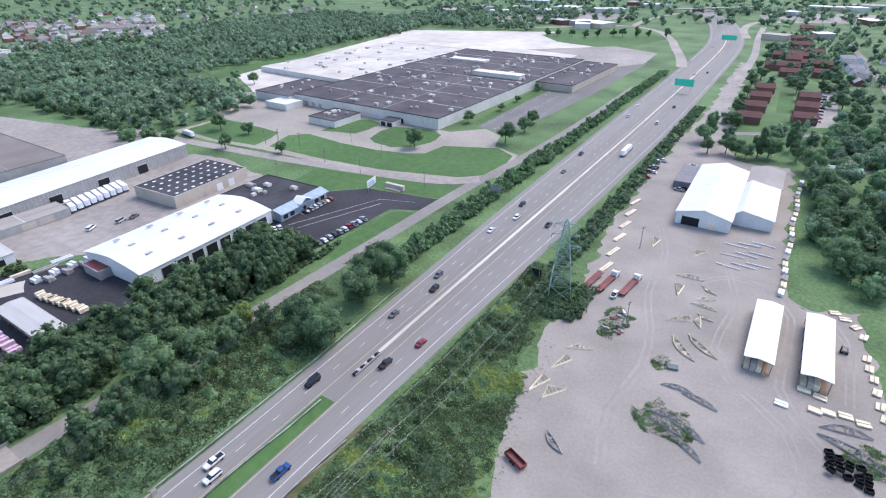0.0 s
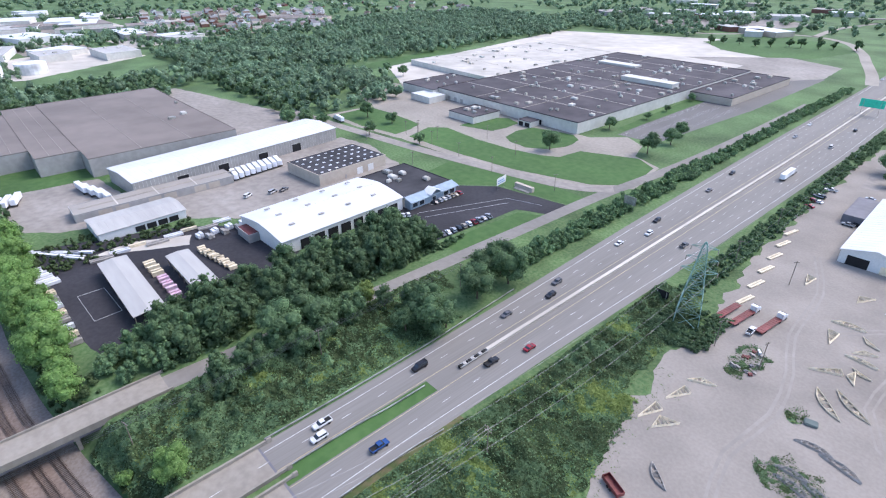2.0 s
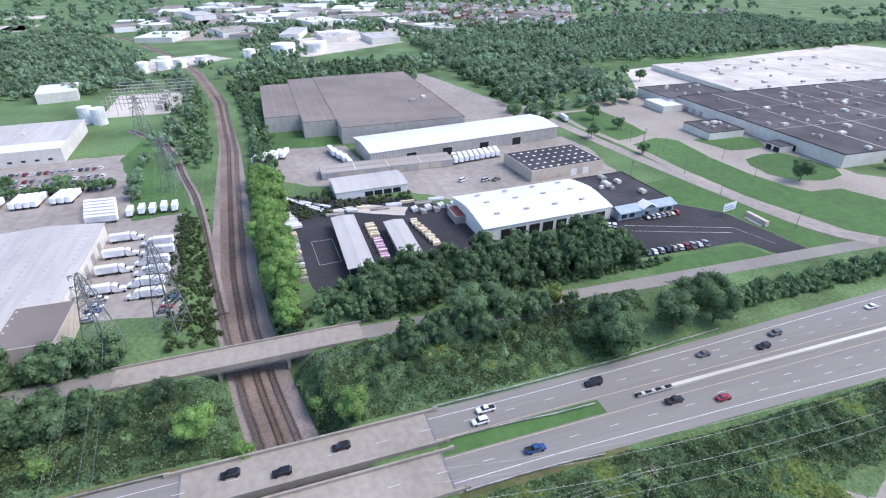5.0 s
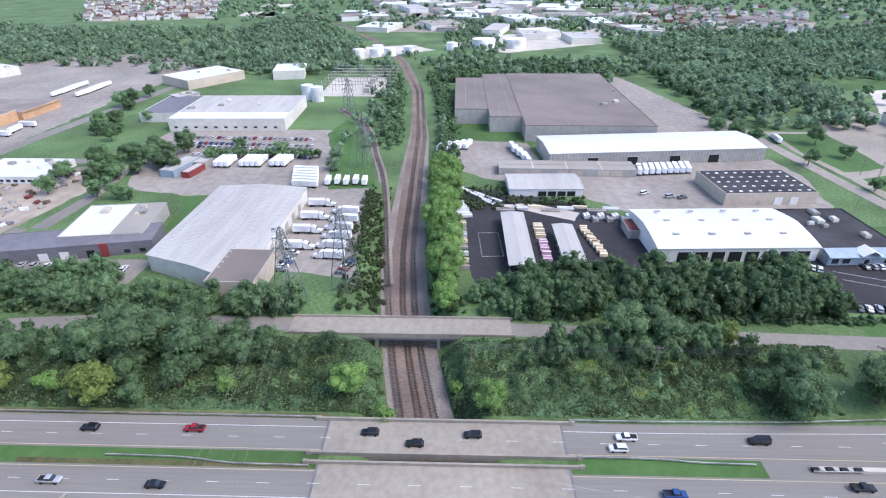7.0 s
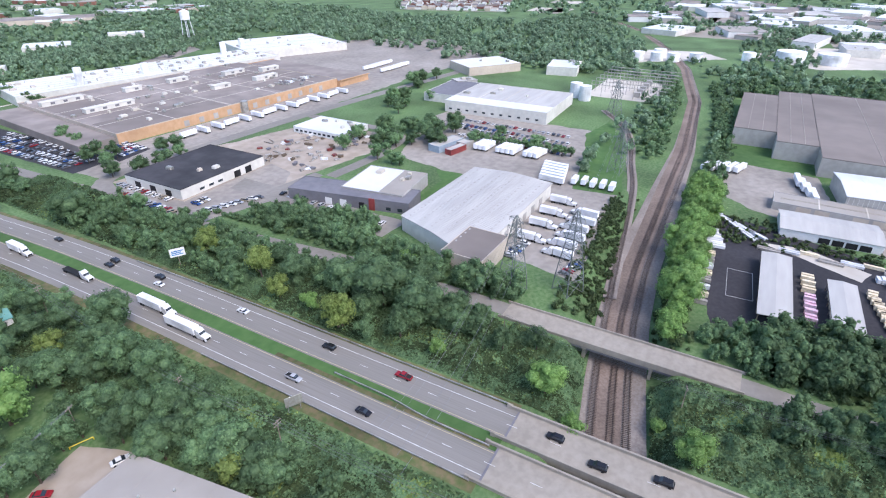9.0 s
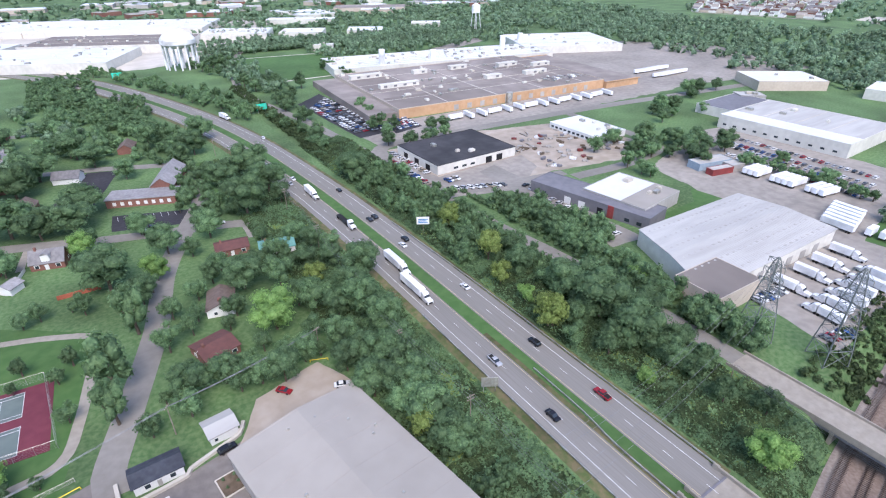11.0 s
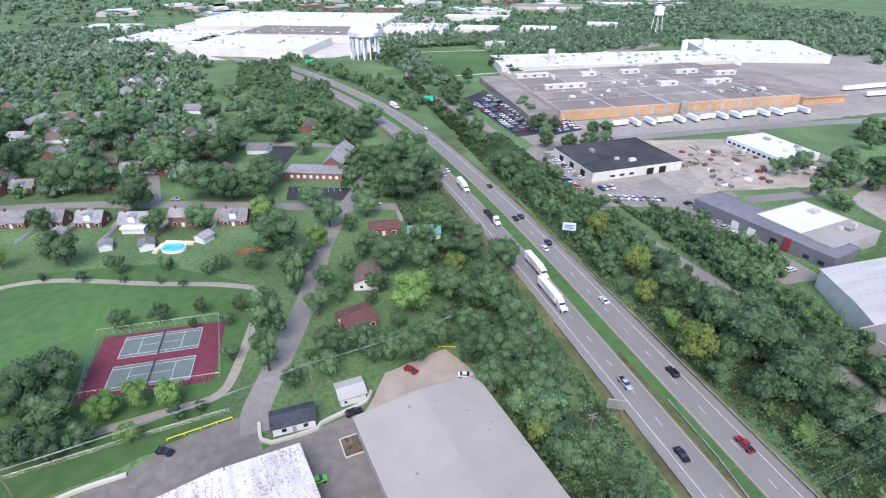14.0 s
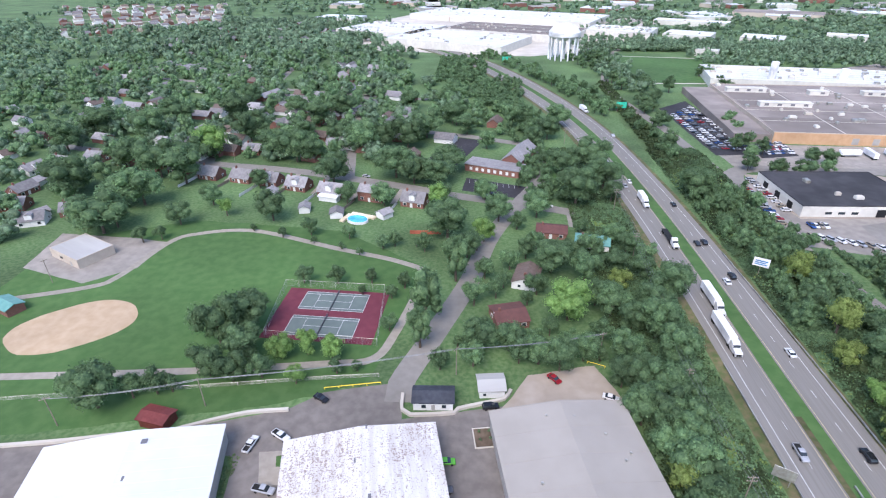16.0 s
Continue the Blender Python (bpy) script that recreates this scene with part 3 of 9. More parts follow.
patch("lumber_yard", [(-272, -1), (-250, 60), (-226, 88), (-190, 88), (-177, 40), (-174, 8), (-215, -1)], 0.07, NEWLOT, "black asphalt lumber yard", 1.0)
patch("gravel_lot", [(-352, 0), (-346, 46), (-300, 52), (-318, 190), (-290, 195), (-240, 185), (-232, 150), (-240, 84), (-262, 60), (-282, 16), (-300, -4)], 0.05, LOT, "pale dusty gravel truck lot", 1.5)
patch("gravel_lot", [(-560, 128), (-395, 130), (-352, 132), (-335, 190), (-395, 196), (-470, 180), (-560, 160)], 0.05, LOT, "pale gravel lot behind the grey warehouse", 2.0)
patch("lawn", [(-520, -12), (-346, -2), (-340, 48), (-352, 56), (-380, 30), (-520, 28)], 0.04, LAWN, "green lawn round the grey warehouse", 1.0)
patch("factory_lot", [(-429, 279), (-449, 320), (-413, 330), (-400, 320), (-200, 315), (-182, 334), (-165, 324), (-158, 303), (-137, 294), (-130, 255), (-146, 236), (-210, 221), (-286, 219), (-333, 213), (-376, 214), (-374, 256)], 0.05, CONC, "pale concrete factory drive and lot", 0.6)
patch("lawn", [(-370, 219), (-371, 254), (-337, 254), (-305, 251), (-299, 238), (-297, 223), (-331, 217)], 0.09, LAWN, "mown lawn beside the factory drive", 0.6)
patch("lawn", [(-286, 226), (-294, 250), (-284, 260), (-250, 256), (-219, 257), (-200, 261), (-189, 267), (-187, 286), (-154, 300), (-139, 291), (-133, 258), (-150, 243), (-195, 230), (-240, 226)], 0.09, LAWN, "broad mown front lawn", 0.6)
patch("lawn", [(-240, 274), (-244, 290), (-242, 304), (-225, 310), (-210, 311), (-201, 304), (-198, 288), (-204, 273), (-216, 266), (-230, 268)], 0.10, LAWN, "oval lawn beside the factory entrance", 1.0)
patch("lawn", [(-282, 270), (-283, 300), (-270, 311), (-256, 306), (-254, 290), (-256, 277)], 0.10, LAWN, "small lawn beside the factory office", 1.0)
patch("lawn", [(-230, 212), (-225, 188), (-200, 190), (-183, 206), (-140, 213), (-140, 226), (-160, 226)], 0.06, LAWN, "mown lawn beside the car lot", 0.6)
patch("lawn", [(-198, 345), (-204, 470), (-191, 470), (-191, 345)], 0.07, LAWN, "narrow lawn along the factory wall", 0.3)
patch("parking_lot", [(-190, 335), (-162, 335), (-152, 470), (-150, 640), (-190, 640), (-194, 480)], 0.06, ROAD, "long grey empty parking lot", 0.4)
patch("pale_lot", [(-560, 760), (-520, 500), (-505, 372), (-405, 318), (-395, 420), (-350, 580), (-230, 610), (-232, 790), (-300, 860)], 0.05, PALECONC, "huge pale concrete storage lot", 1.5)
patch("truck_lot", [(-270, -82), (-182, -76), (-176, -40), (-215, -42), (-268, -46), (-300, -66)], 0.06, LOT, "grey gravel truck lot by the metal warehouse", 1.0)
patch("truck_lot", [(-345, -205), (-262, -178), (-250, -120), (-262, -80), (-302, -68), (-330, -75), (-372, -84), (-372, -200)], 0.05, LOT, "grey lot with parked trailers and cars", 1.5)
patch("yard", [(-215, -292), (-150, -290), (-152, -225), (-185, -200), (-210, -205), (-262, -196), (-295, -215), (-292, -270)], 0.05, DIRT, "pale dirt and gravel storage yard", 2.0)
patch("truck_lot", [(-143, -207), (-178, -196), (-209, -216), (-214, -236), (-152, -234), (-150, -261), (-151, -284), (-139, -273), (-135, -220)], 0.065, LOT, "grey gravel forecourt with parked cars", 0.8)
patch("truck_lot", [(-190, -232), (-176, -228), (-170, -126), (-188, -124)], 0.07, STREET, "grey asphalt front lot", 0.5)
patch("works_lot", [(-600, -330), (-150, -300), (-148, -335), (-196, -345), (-196, -322), (-420, -305), (-600, -400)], 0.05, LOT, "grey works yard along the orange wall", 1.0)
patch("works_lot", [(-395, -300), (-640, -268), (-690, -420), (-620, -500), (-440, -490), (-400, -400)], 0.035, LOT, "broad grey paved works yard", 2.0)
patch("works_lot", [(-620, -300), (-330, -292), (-150, -300), (-160, -345), (-420, -330)], 0.04, LOT, "grey paved yard before the works", 1.0)
patch("car_park", [(-144, -430), (-147, -321), (-172, -324), (-176, -345), (-172, -454)], 0.07, NEWLOT, "dark asphalt staff car park", 0.5)
patch("lawn", [(-161, -680), (-132, -560), (-218, -520), (-230, -655)], 0.05, LAWN, "bright green playing field", 1.0)
patch("parking_lot", [(-232, 600), (-190, 580), (-152, 640), (-156, 716), (-217, 747), (-309, 668), (-236, 660)], 0.12, LOT, "grey concrete lot behind the factory", 1.0)

# ---- buildings ----


def spot(x, y, ang=0.0, z=0.0):
    return pose(x, y, z, 0, 0, ang)


def flat_hall(name, label, x0, x1, y0, y1, h, wall, roof, ang=0.0, parapet=0.7, units=0, seams=0, seed=1, category="warehouse", rim=None, seam=None):
    """A flat-roofed hall with parapet, roof units and felt seams; built about its centre."""
    rnd = random.Random(seed)
    cx, cy, a, b = (x0 + x1) / 2, (y0 + y1) / 2, (x1 - x0) / 2, (y1 - y0) / 2
    t = thing(name, label, category, spot(cx, cy, ang))
    part("wall", boxes((-a, a, -b, b, 0, h)), wall, t)
    part("roof", boxes((-a + 0.35, a - 0.35, -b + 0.35, b - 0.35, h, h + 0.12)), roof, t)
    bm = boxes((-a - 0.08, a + 0.08, -b - 0.08, -b + 0.3, h - 0.1, h + parapet), (-a - 0.08, a + 0.08, b - 0.3, b + 0.08, h - 0.1, h + parapet), (-a - 0.08, -a + 0.3, -b + 0.3, b - 0.3, h - 0.1, h + parapet), (a - 0.3, a + 0.08, -b + 0.3, b - 0.3, h - 0.1, h + parapet))
    part("parapet", bm, rim or wall, t)
    for i in range(seams):
        y = -b + 2 * b * (i + 1) / (seams + 1)
        part("roof_joint", boxes((-a + 0.4, a - 0.4, y - (0.12 if seam else 0.3), y + (0.12 if seam else 0.3), h + 0.1, h + 0.24)), seam or PALECONC, t)
    small = None
    for i in range(units):
        u = rnd.choice((1.2, 1.8, 2.4))
        x, y = rnd.uniform(-a + 4, a - 4), rnd.uniform(-b + 4, b - 4)
        ob = part("roof_unit", boxes((-u, u, -u * 0.7, u * 0.7, 0.15, 1.4), (-u * 0.8, u * 0.8, -u * 0.5, u * 0.5, 1.4, 1.7), (-u, -u + 0.3, -u * 0.6, u * 0.6, 0, 0.15), (u - 0.3, u, -u * 0.6, u * 0.6, 0, 0.15)), rnd.choice((GALV, WALLW, PALECONC)), t)
        ob.matrix_basis = spot(x, y, rnd.choice((0, 90)), h + 0.12)
    return t


def openings(t, face, at, rows, depth=0.12, frame=None):
    """Doors and windows on one face of a thing: rows of (name, along, width, sill, height, material)."""
    for name, along, w, z, hh, m in rows:
        if face in "ew":
            s = 1 if face == "e" else -1
            x = at
            bm = boxes((min(x, x + s * depth), max(x, x + s * depth), along - w / 2, along + w / 2, z, z + hh))
        else:
            s = 1 if face == "n" else -1
            bm = boxes((along - w / 2, along + w / 2, min(at, at + s * depth), max(at, at + s * depth), z, z + hh))
        ob = part(name, bm, m, t)
        if frame:
            fr = bmesh.new()
            for q in ((along - w / 2 - 0.18, along - w / 2, z, z + hh + 0.18), (along + w / 2, along + w / 2 + 0.18, z, z + hh + 0.18), (along - w / 2, along + w / 2, z + hh, z + hh + 0.18)):
                lo, hi = sorted((at, at + s * (depth + 0.1)))
                box(fr, *((lo, hi, q[0], q[1]) if face in "ew" else (q[0], q[1], lo, hi)), q[2], q[3])
            part("frame", fr, frame, ob)


def pitched_hall(name, label, x0, x1, y0, y1, h, hr, wall, roof, ang=0.0, along="y", ridge=0.5, ribs=0, cuts=1, curve=0.0, category="warehouse", over=0.5):
    cx, cy, a, b = (x0 + x1) / 2, (y0 + y1) / 2, (x1 - x0) / 2, (y1 - y0) / 2
    t = thing(name, label, category, spot(cx, cy, ang))
    bm = bmesh.new()
    gable_walls(bm, -a, a, -b, b, h, hr, along, ridge)
    part("wall", bm, wall, t)
    bm = bmesh.new()
    gable(bm, -a, a, -b, b, h + 0.3, hr + 0.3, over, 0.25, along, ridge, cuts, curve)
    part("roof", bm, roof, t)
    if ribs:
        bm = bmesh.new()
        lo, hi = ((-b, b) if along == "y" else (-a, a))
        c = -a + 2 * a * ridge if along == "y" else -b + 2 * b * ridge
        e0, e1 = ((-a - over, a + over) if along == "y" else (-b - over, b + over))
        for i in range(ribs + 1):
            l = lo + (hi - lo) * i / ribs
            for e in (e0, e1):
                pa, pb = ((e, l, h + 0.32), (c, l, hr + 0.32)) if along == "y" else ((l, e, h + 0.32), (l, c, hr + 0.32))
                bar(bm, pa, pb, 0.035)
        part("roof_seams", bm, roof, t)
    return t


# factory with a dark roof
f = flat_hall("factory", "sprawling white-walled factory with a dark felt roof", -356, -206, 316, 590, 8, WALLW, ROOFD, -1.5, 0.6, 95, 7, 3, "factory", rim=ROOFD)
for x in (-28.0, 22.0):
    part("roof_joint", boxes((x - 0.3, x + 0.3, -136.5, 136.5, 8.1, 8.3)), CONC, f)
part("penthouse", boxes((14, 64, 8, 19, 8, 11.6), (13.6, 64.4, 7.6, 19.4, 11.6, 11.9)), WALLW, f, "long white rooftop penthouse")
part("penthouse", boxes((-52, -8, 66, 78, 8, 10)), WALLW, f)
openings(f, "s", -137.0, [("door", x, 3.5, 0, 3.6, WALLG) for x in (-60, -52, -44)] + [("door", 40, 6, 0, 3.5, DARK)])
flat_hall("factory_annex", "low dark-roofed factory annex", -401, -358, 312, 372, 7, WALLW, ROOFD, -1.5, 0.5, 8, 0, 4, "factory", rim=ROOFD)
flat_hall("factory_office", "small flat-roofed white office block", -304, -277, 280, 308, 5, WALLW, ROOFD, -1.5, 0.5, 5, 0, 5, "office", rim=ROOFD)
w = flat_hall("entrance_canopy", "small dark-fronted entrance porch", -254, -242, 303, 313, 4, WALLW, ROOFD, -1.5, 0.3, 0, 0, 5, "porch", rim=ROOFD)
openings(w, "s", -5.0, [("bay", -3, 4.2, 0.1, 3.0, DARK), ("bay", 3, 4.2, 0.1, 3.0, DARK)])
flat_hall("loading_block", "white loading dock block", -370, -345, 296, 314, 5, WALLW, ROOFW, -1.5, 0.3, 0, 0, 6, "loading dock")
flat_hall("factory_wing", "low dark-roofed factory wing", -204, -168, 470, 590, 6, WALLT, ROOFD, -1.5, 0.5, 10, 1, 7, "factory", rim=ROOFD)
flat_hall("white_roof_hall", "vast hall with a pale cream roof", -490, -360, 395, 610, 5.0, WALLW, ROOFC, -4, 0.4, 30, 3, 8, "factory")

# grey warehouse in three stepped blocks
for i, (x0, x1, y0, y1) in enumerate(((-519, -349, 45, 131), (-516, -370, 22.5, 44.9), (-499, -390, -2, 22.4))):
    flat_hall("grey_warehouse", "huge taupe flat-roofed warehouse block", x0, x1, y0, y1, 10.9 - 0.06 * i, WALLG, ROOFT, 0.0, 0.35, 3 if i == 0 else 0, 2, 20 + i, rim=ROOFT, seam=ROOFG)
# long white-roofed warehouse
w = pitched_hall("long_warehouse", "long grey metal warehouse with a white roof", -342, -308, 52, 184, 8.0, 9.6, WALLG, ROOFW, 6.0, ribs=40)
# black boxes on the closed wall paint the shade of the dock openings
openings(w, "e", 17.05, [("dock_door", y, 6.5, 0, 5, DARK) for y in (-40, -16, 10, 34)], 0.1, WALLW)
bm = bmesh.new()
for i in range(66):
    bar(bm, (17.05, -65 + i * 2, 0), (17.05, -65 + i * 2, 7.9), 0.08)
part("wall_ribs", bm, WALLW, w)
tagged(part("retaining_wall", boxes((-295, -293.5, 27, 106, 0, 4.2)), CONC), "long weathered concrete yard wall", "wall").matrix_basis = Matrix.Identity(4)
w = pitched_hall("open_shed", "low white-roofed open-fronted storage shed", -279, -258, 27, 65, 4, 5.4, SIDING, ROOFS, 2.0, ribs=14)
# the open front is painted: shade as black boxes on a solid wall
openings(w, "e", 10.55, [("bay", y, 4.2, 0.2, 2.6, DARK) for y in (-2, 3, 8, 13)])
w = flat_hall("skylight_building", "tan block building with a dark roof dotted with skylights", -282, -250, 132, 179, 6.2, WALLT, ROOFB, 4.0, 0.4, 0, 0, 9, rim=WALLT)
for i in range(5):
    for j in range(9):
        part("skylight", boxes((-12.4 + i * 6.2, -11.4 + i * 6.2, -20.2 + j * 5, -18.7 + j * 5, 6.3, 6.6)), WRAP, w)
openings(w, "e", 16.05, [("garage_door", y, 4, 0, 4, SIDING) for y in (4, 12)] + [("door", -6, 1.2, 0, 2.2, WALLG)])
# store warehouse with a bowed white roof
w = pitched_hall("store_warehouse", "wide warehouse with a bowed white metal roof", -230, -193, 81, 147, 6.3, 9.0, SIDING, ROOFW, 2.5, ribs=30, cuts=4, curve=0.12)
# shade of the open store bays painted as black boxes
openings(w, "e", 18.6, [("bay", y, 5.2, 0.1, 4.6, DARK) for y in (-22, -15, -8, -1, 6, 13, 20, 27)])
for i in range(4):
    for j in range(3):
        part("roof_light", boxes((-13 + j * 11, -11.6 + j * 11, -24 + i * 15, -21.5 + i * 15, 8.5 + (0.85 if j == 1 else 0), 8.75 + (0.85 if j == 1 else 0))), WALLG, w)
w = flat_hall("store", "black-roofed store with a blue-grey shopfront", -233, -196, 149, 181, 5.6, WALLW, ROOFB, 2.5, 0.4, 6, 0, 10, "store", rim=ROOFB)
part("shopfront", boxes((18.6, 23, -16, 16, 0, 4.4)), WALLB, w, "blue-grey clapboard shopfront")
bm = bmesh.new()
gable(bm, 18.2, 24.4, -16.5, 16.5, 4.4, 6.0, 0.2, 0.2, "y", 0.15)
part("awning_roof", bm, WALLB, w)
bm = bmesh.new()
gable(bm, 19, 25, -4, 4, 5.2, 7.4, 0.2, 0.2, "x")
part("entrance_gable", bm, SIDING, w)
openings(w, "e", 23.02, [("window", y, 3.2, 0.9, 2.2, GLASS) for y in (-13, -8.5, 8.5, 13)] + [("door", 0, 2.4, 0.1, 2.6, GLASS)], 0.06, SIDING)
# open lumber sheds
for x0, x1, y0, y1, lab in ((-228, -180, 21, 31, "long"), (-216, -181, 43, 51.5, "short")):
    t = thing("lumber_shed", lab + " open-sided lumber shed with a pale metal roof", "shed", spot((x0 + x1) / 2, (y0 + y1) / 2))
    a, b = (x1 - x0) / 2, (y1 - y0) / 2
    bm = bmesh.new()
    gable(bm, -a, a, -b, b, 4.8, 5.3, 0.4, 0.2, "x")
    part("roof", bm, ROOFS, t)
    for i in range(7):
        for s in (-b + 0.2, b - 0.2):
            part("post", boxes((-a + i * a / 3 - 0.12 + (0.12 if i == 0 else -0.12 if i == 6 else 0), -a + i * a / 3 + 0.12 + (0.12 if i == 0 else -0.12 if i == 6 else 0), s - 0.12, s + 0.12, 0, 4.8)), POLE, t)
    part("stacked_lumber", boxes(*[(-a + 1 + i * 5, -a + 5.2 + i * 5, -b + 0.8, b - 0.8, 0.15 * (i % 2), 2.2 + 0.7 * (i % 3)) for i in range(int(2 * a / 5) - 1)]), TIMBER, t)
# silver metal warehouse south of the railway
w = pitched_hall("metal_warehouse", "broad warehouse with a streaked silver metal roof", -250, -162, -121, -77, 7.0, 8.4, WALLW, ROOFS, -1.5, along="x", ribs=60)
for i in range(20):
    for j in range(6):
        yy = -18.5 + j * 7.4
        z = 8.72 - abs(yy) * 1.4 / 22.3
        part("roof_light", boxes((-40.8 + i * 4.2, -39.6 + i * 4.2, yy - 0.4, yy + 0.4, z - 0.2, z + 0.1)), WALLG, w)
openings(w, "n", 22.05, [("dock_door", x, 4, 0.3, 4, WALLG) for x in (-30, -20, -10, 0, 10, 20, 30)])
for c in w.children:
    if not c.name.startswith("dock_door"):
        for v in c.data.vertices:
            if v.co.x > -20:
                v.co.x = -20 + (v.co.x + 20) * (1 - max(0.0, 22 - v.co.y) * 0.4 / 64)
flat_hall("warehouse_annex", "low grey annex of the metal warehouse", -184, -160, -90, -72, 8.0, WALLT, ROOFT, -1.5, 0.2, 0, 0, 11)
w = flat_hall("grey_shop", "slate-grey metal building with a red entrance", -204.9, -187.9, -193.4, -128.4, 5.8, WALLDG, WALLDG, 11.7, 0.3, 0, 0, 12, "workshop")
part("entrance_panel", boxes((8.5, 8.9, 12, 15, 0, 6.2)), REDMET, w, "red entrance panel")
openings(w, "e", 8.52, [("garage_door", y, 3.6, 0, 3.6, SIDING) for y in (-10, -2)] + [("window", y, 2.4, 1, 1.6, GLASS) for y in (-24, 22, 28)] + [("door", 8, 3, 0, 3.4, DARK)])
w = flat_hall("white_roof_shop", "workshop with a white roof and grey walls", -229, -197, -170, -136, 6.5, WALLG, ROOFW, 8.0, 0.3, 4, 0, 13, "workshop")
part("lower_roof", boxes((-15.6, 15.6, 4, 16.6, 6.6, 6.9)), ROOFG, w, "grey metal part of the roof")
w = flat_hall("black_roof_building", "white-walled building with a black felt roof", -210, -153, -281, -237, 5.5, WALLW, ROOFB, 1.0, 0.3, 3, 0, 14, "workshop", rim=ROOFB)
openings(w, "n", 22.05, [("bay", x, 4.4, 0, 3.8, DARK) for x in (-16, -8)] + [("window", x, 3, 1.4, 1.2, GLASS) for x in (4, 10, 16)])
openings(w, "e", 28.55, [("bay", y, 4.4, 0, 3.6, DARK) for y in (-12, 0, 12)])
w = flat_hall("white_office", "low white office with a band of dark windows", -297, -268, -268, -226, 4, SIDING, ROOFW, 0, 0.3, 6, 0, 15, "office")
openings(w, "e", 14.55, [("window", -18 + i * 4, 2.4, 1.2, 1.3, GLASS) for i in range(10)])
w = flat_hall("big_warehouse", "large white warehouse with a pale roof", -436, -368, -204, -122, 8.5, WALLW, ROOFS, 1.5, 0.4, 4, 3, 16)
part("white_band_roof", boxes((17, 33.6, -40.6, 40.6, 8.62, 8.95)), ROOFW, w)
openings(w, "e", 34.05, [("window", -36 + i * 7, 2.4, 2.2, 1.2, GLASS) for i in range(11)])
patch("truck_lot", [(-356, -122), (-360, -84), (-336, -78), (-300, -72), (-296, -86), (-330, -96), (-334, -120)], 0.055, LOT, "pale concrete apron beside the large warehouse", 1.0)
flat_hall("blue_roof_hall", "hall with a dark slate-blue roof", -443, -389, -236, -197, 6.5, WALLW, WALLDG, 2.0, 0.3, 0, 0, 17)
# orange-walled works
w = flat_hall("works", "enormous brick works with orange wall and grey gravel roof", -398, -196, -478, -338, 7, WALLT, ROOFP, -4.5, 0.6, 46, 4, 18, "factory")
for mx, my, ml in ((-216, -452, 30), (-228, -406, 36), (-268, -446, 14), (-310, -447, 18), (-316, -394, 16), (-362, -392, 24), (-360, -435, 22), (-390, -420, 20)):
    lx, ly = mx + 297, my + 408
    mo = part("roof_monitor", boxes((lx - ml / 2, lx + ml / 2, ly - 3, ly + 3, 7, 10.2), (lx - ml / 2 - 0.3, lx + ml / 2 + 0.3, ly - 3.3, ly + 3.3, 10.2, 10.5)), WALLW, w, "white rooftop monitor")
    for q in range(max(1, int(ml / 9))):
        part("glazing", boxes((lx - ml / 2 + 3 + q * 9, lx - ml / 2 + 6 + q * 9, ly + 3.0, ly + 3.08, 8.1, 9.7)), WALLDG, mo)
for k in range(4):
    part("roof_joint", boxes((-80 + k * 46, -79.3 + k * 46, -69.5, 69.5, 7.1, 7.28)), PALECONC, w)
part("low_roof", boxes((101.2, 124, -66, 68, 0, 5.2)), ROOFP, w, "lower gravel-roofed side wing")
part("brick_front", boxes((-100.9, 0, 70.0, 70.3, 0, 7.2), (6, 100.9, 70.0, 70.3, 0, 7.2)), WALLO, w, "orange brick front wall")
for k, (x0, x1, y0, y1) in enumerate(((-98, -40, 26, 66), (-34, 10, 30, 68), (14, 98, 34, 68), (-96, -54, -30, 20), (-30, 48, -66, -34), (56, 98, -40, 6))):
    part("roof_patch", boxes((x0, x1, y0, y1, 7.11, 7.15 + 0.005 * k)), (ROOFT, ROOFP, ROOFT)[k % 3], w, "darker felt patch")
part("silo", bars([((3, 72, 0), (3, 72, 8.6))], 2.6, 16), GALV, w, "grey steel silo")
part("end_block", boxes((-140, -101.2, -60, 74, 0, 5.6), (-141, -101.2, -61, -60, 5.6, 6.2), (-141, -101.2, 74, 75, 5.6, 6.2)), WALLO, w, "lower orange brick end block")
part("end_roof", boxes((-139.5, -101.4, -59.8, 73.8, 5.6, 5.75)), ROOFP, w)
for k in range(7):
    part("roof_duct", boxes((-92 + k * 6, -89 + k * 6, 44 + 3 * (k % 3), 46 + 3 * (k % 3), 7.1, 8.6 + 0.5 * (k % 2)), (-91 + k * 6, -90.4 + k * 6, 40, 52, 8.0, 8.5)), (GALV, WRAP, WALLDG)[k % 3], w)
openings(w, "n", 70.3, [("dock_door", -80 + i * 12, 4, 0.8, 4, WALLG) for i in range(12)])
flat_hall("works_hall", "long white-roofed works hall", -462, -214, -548, -482, 7.5, WALLW, ROOFW, -11, 0.5, 64, 6, 19, "factory")
flat_hall("works_hall", "white-roofed hall with a brick end wall", -585, -462, -572, -470, 8, WALLW, ROOFW, -24, 0.5, 14, 3, 21, "factory")
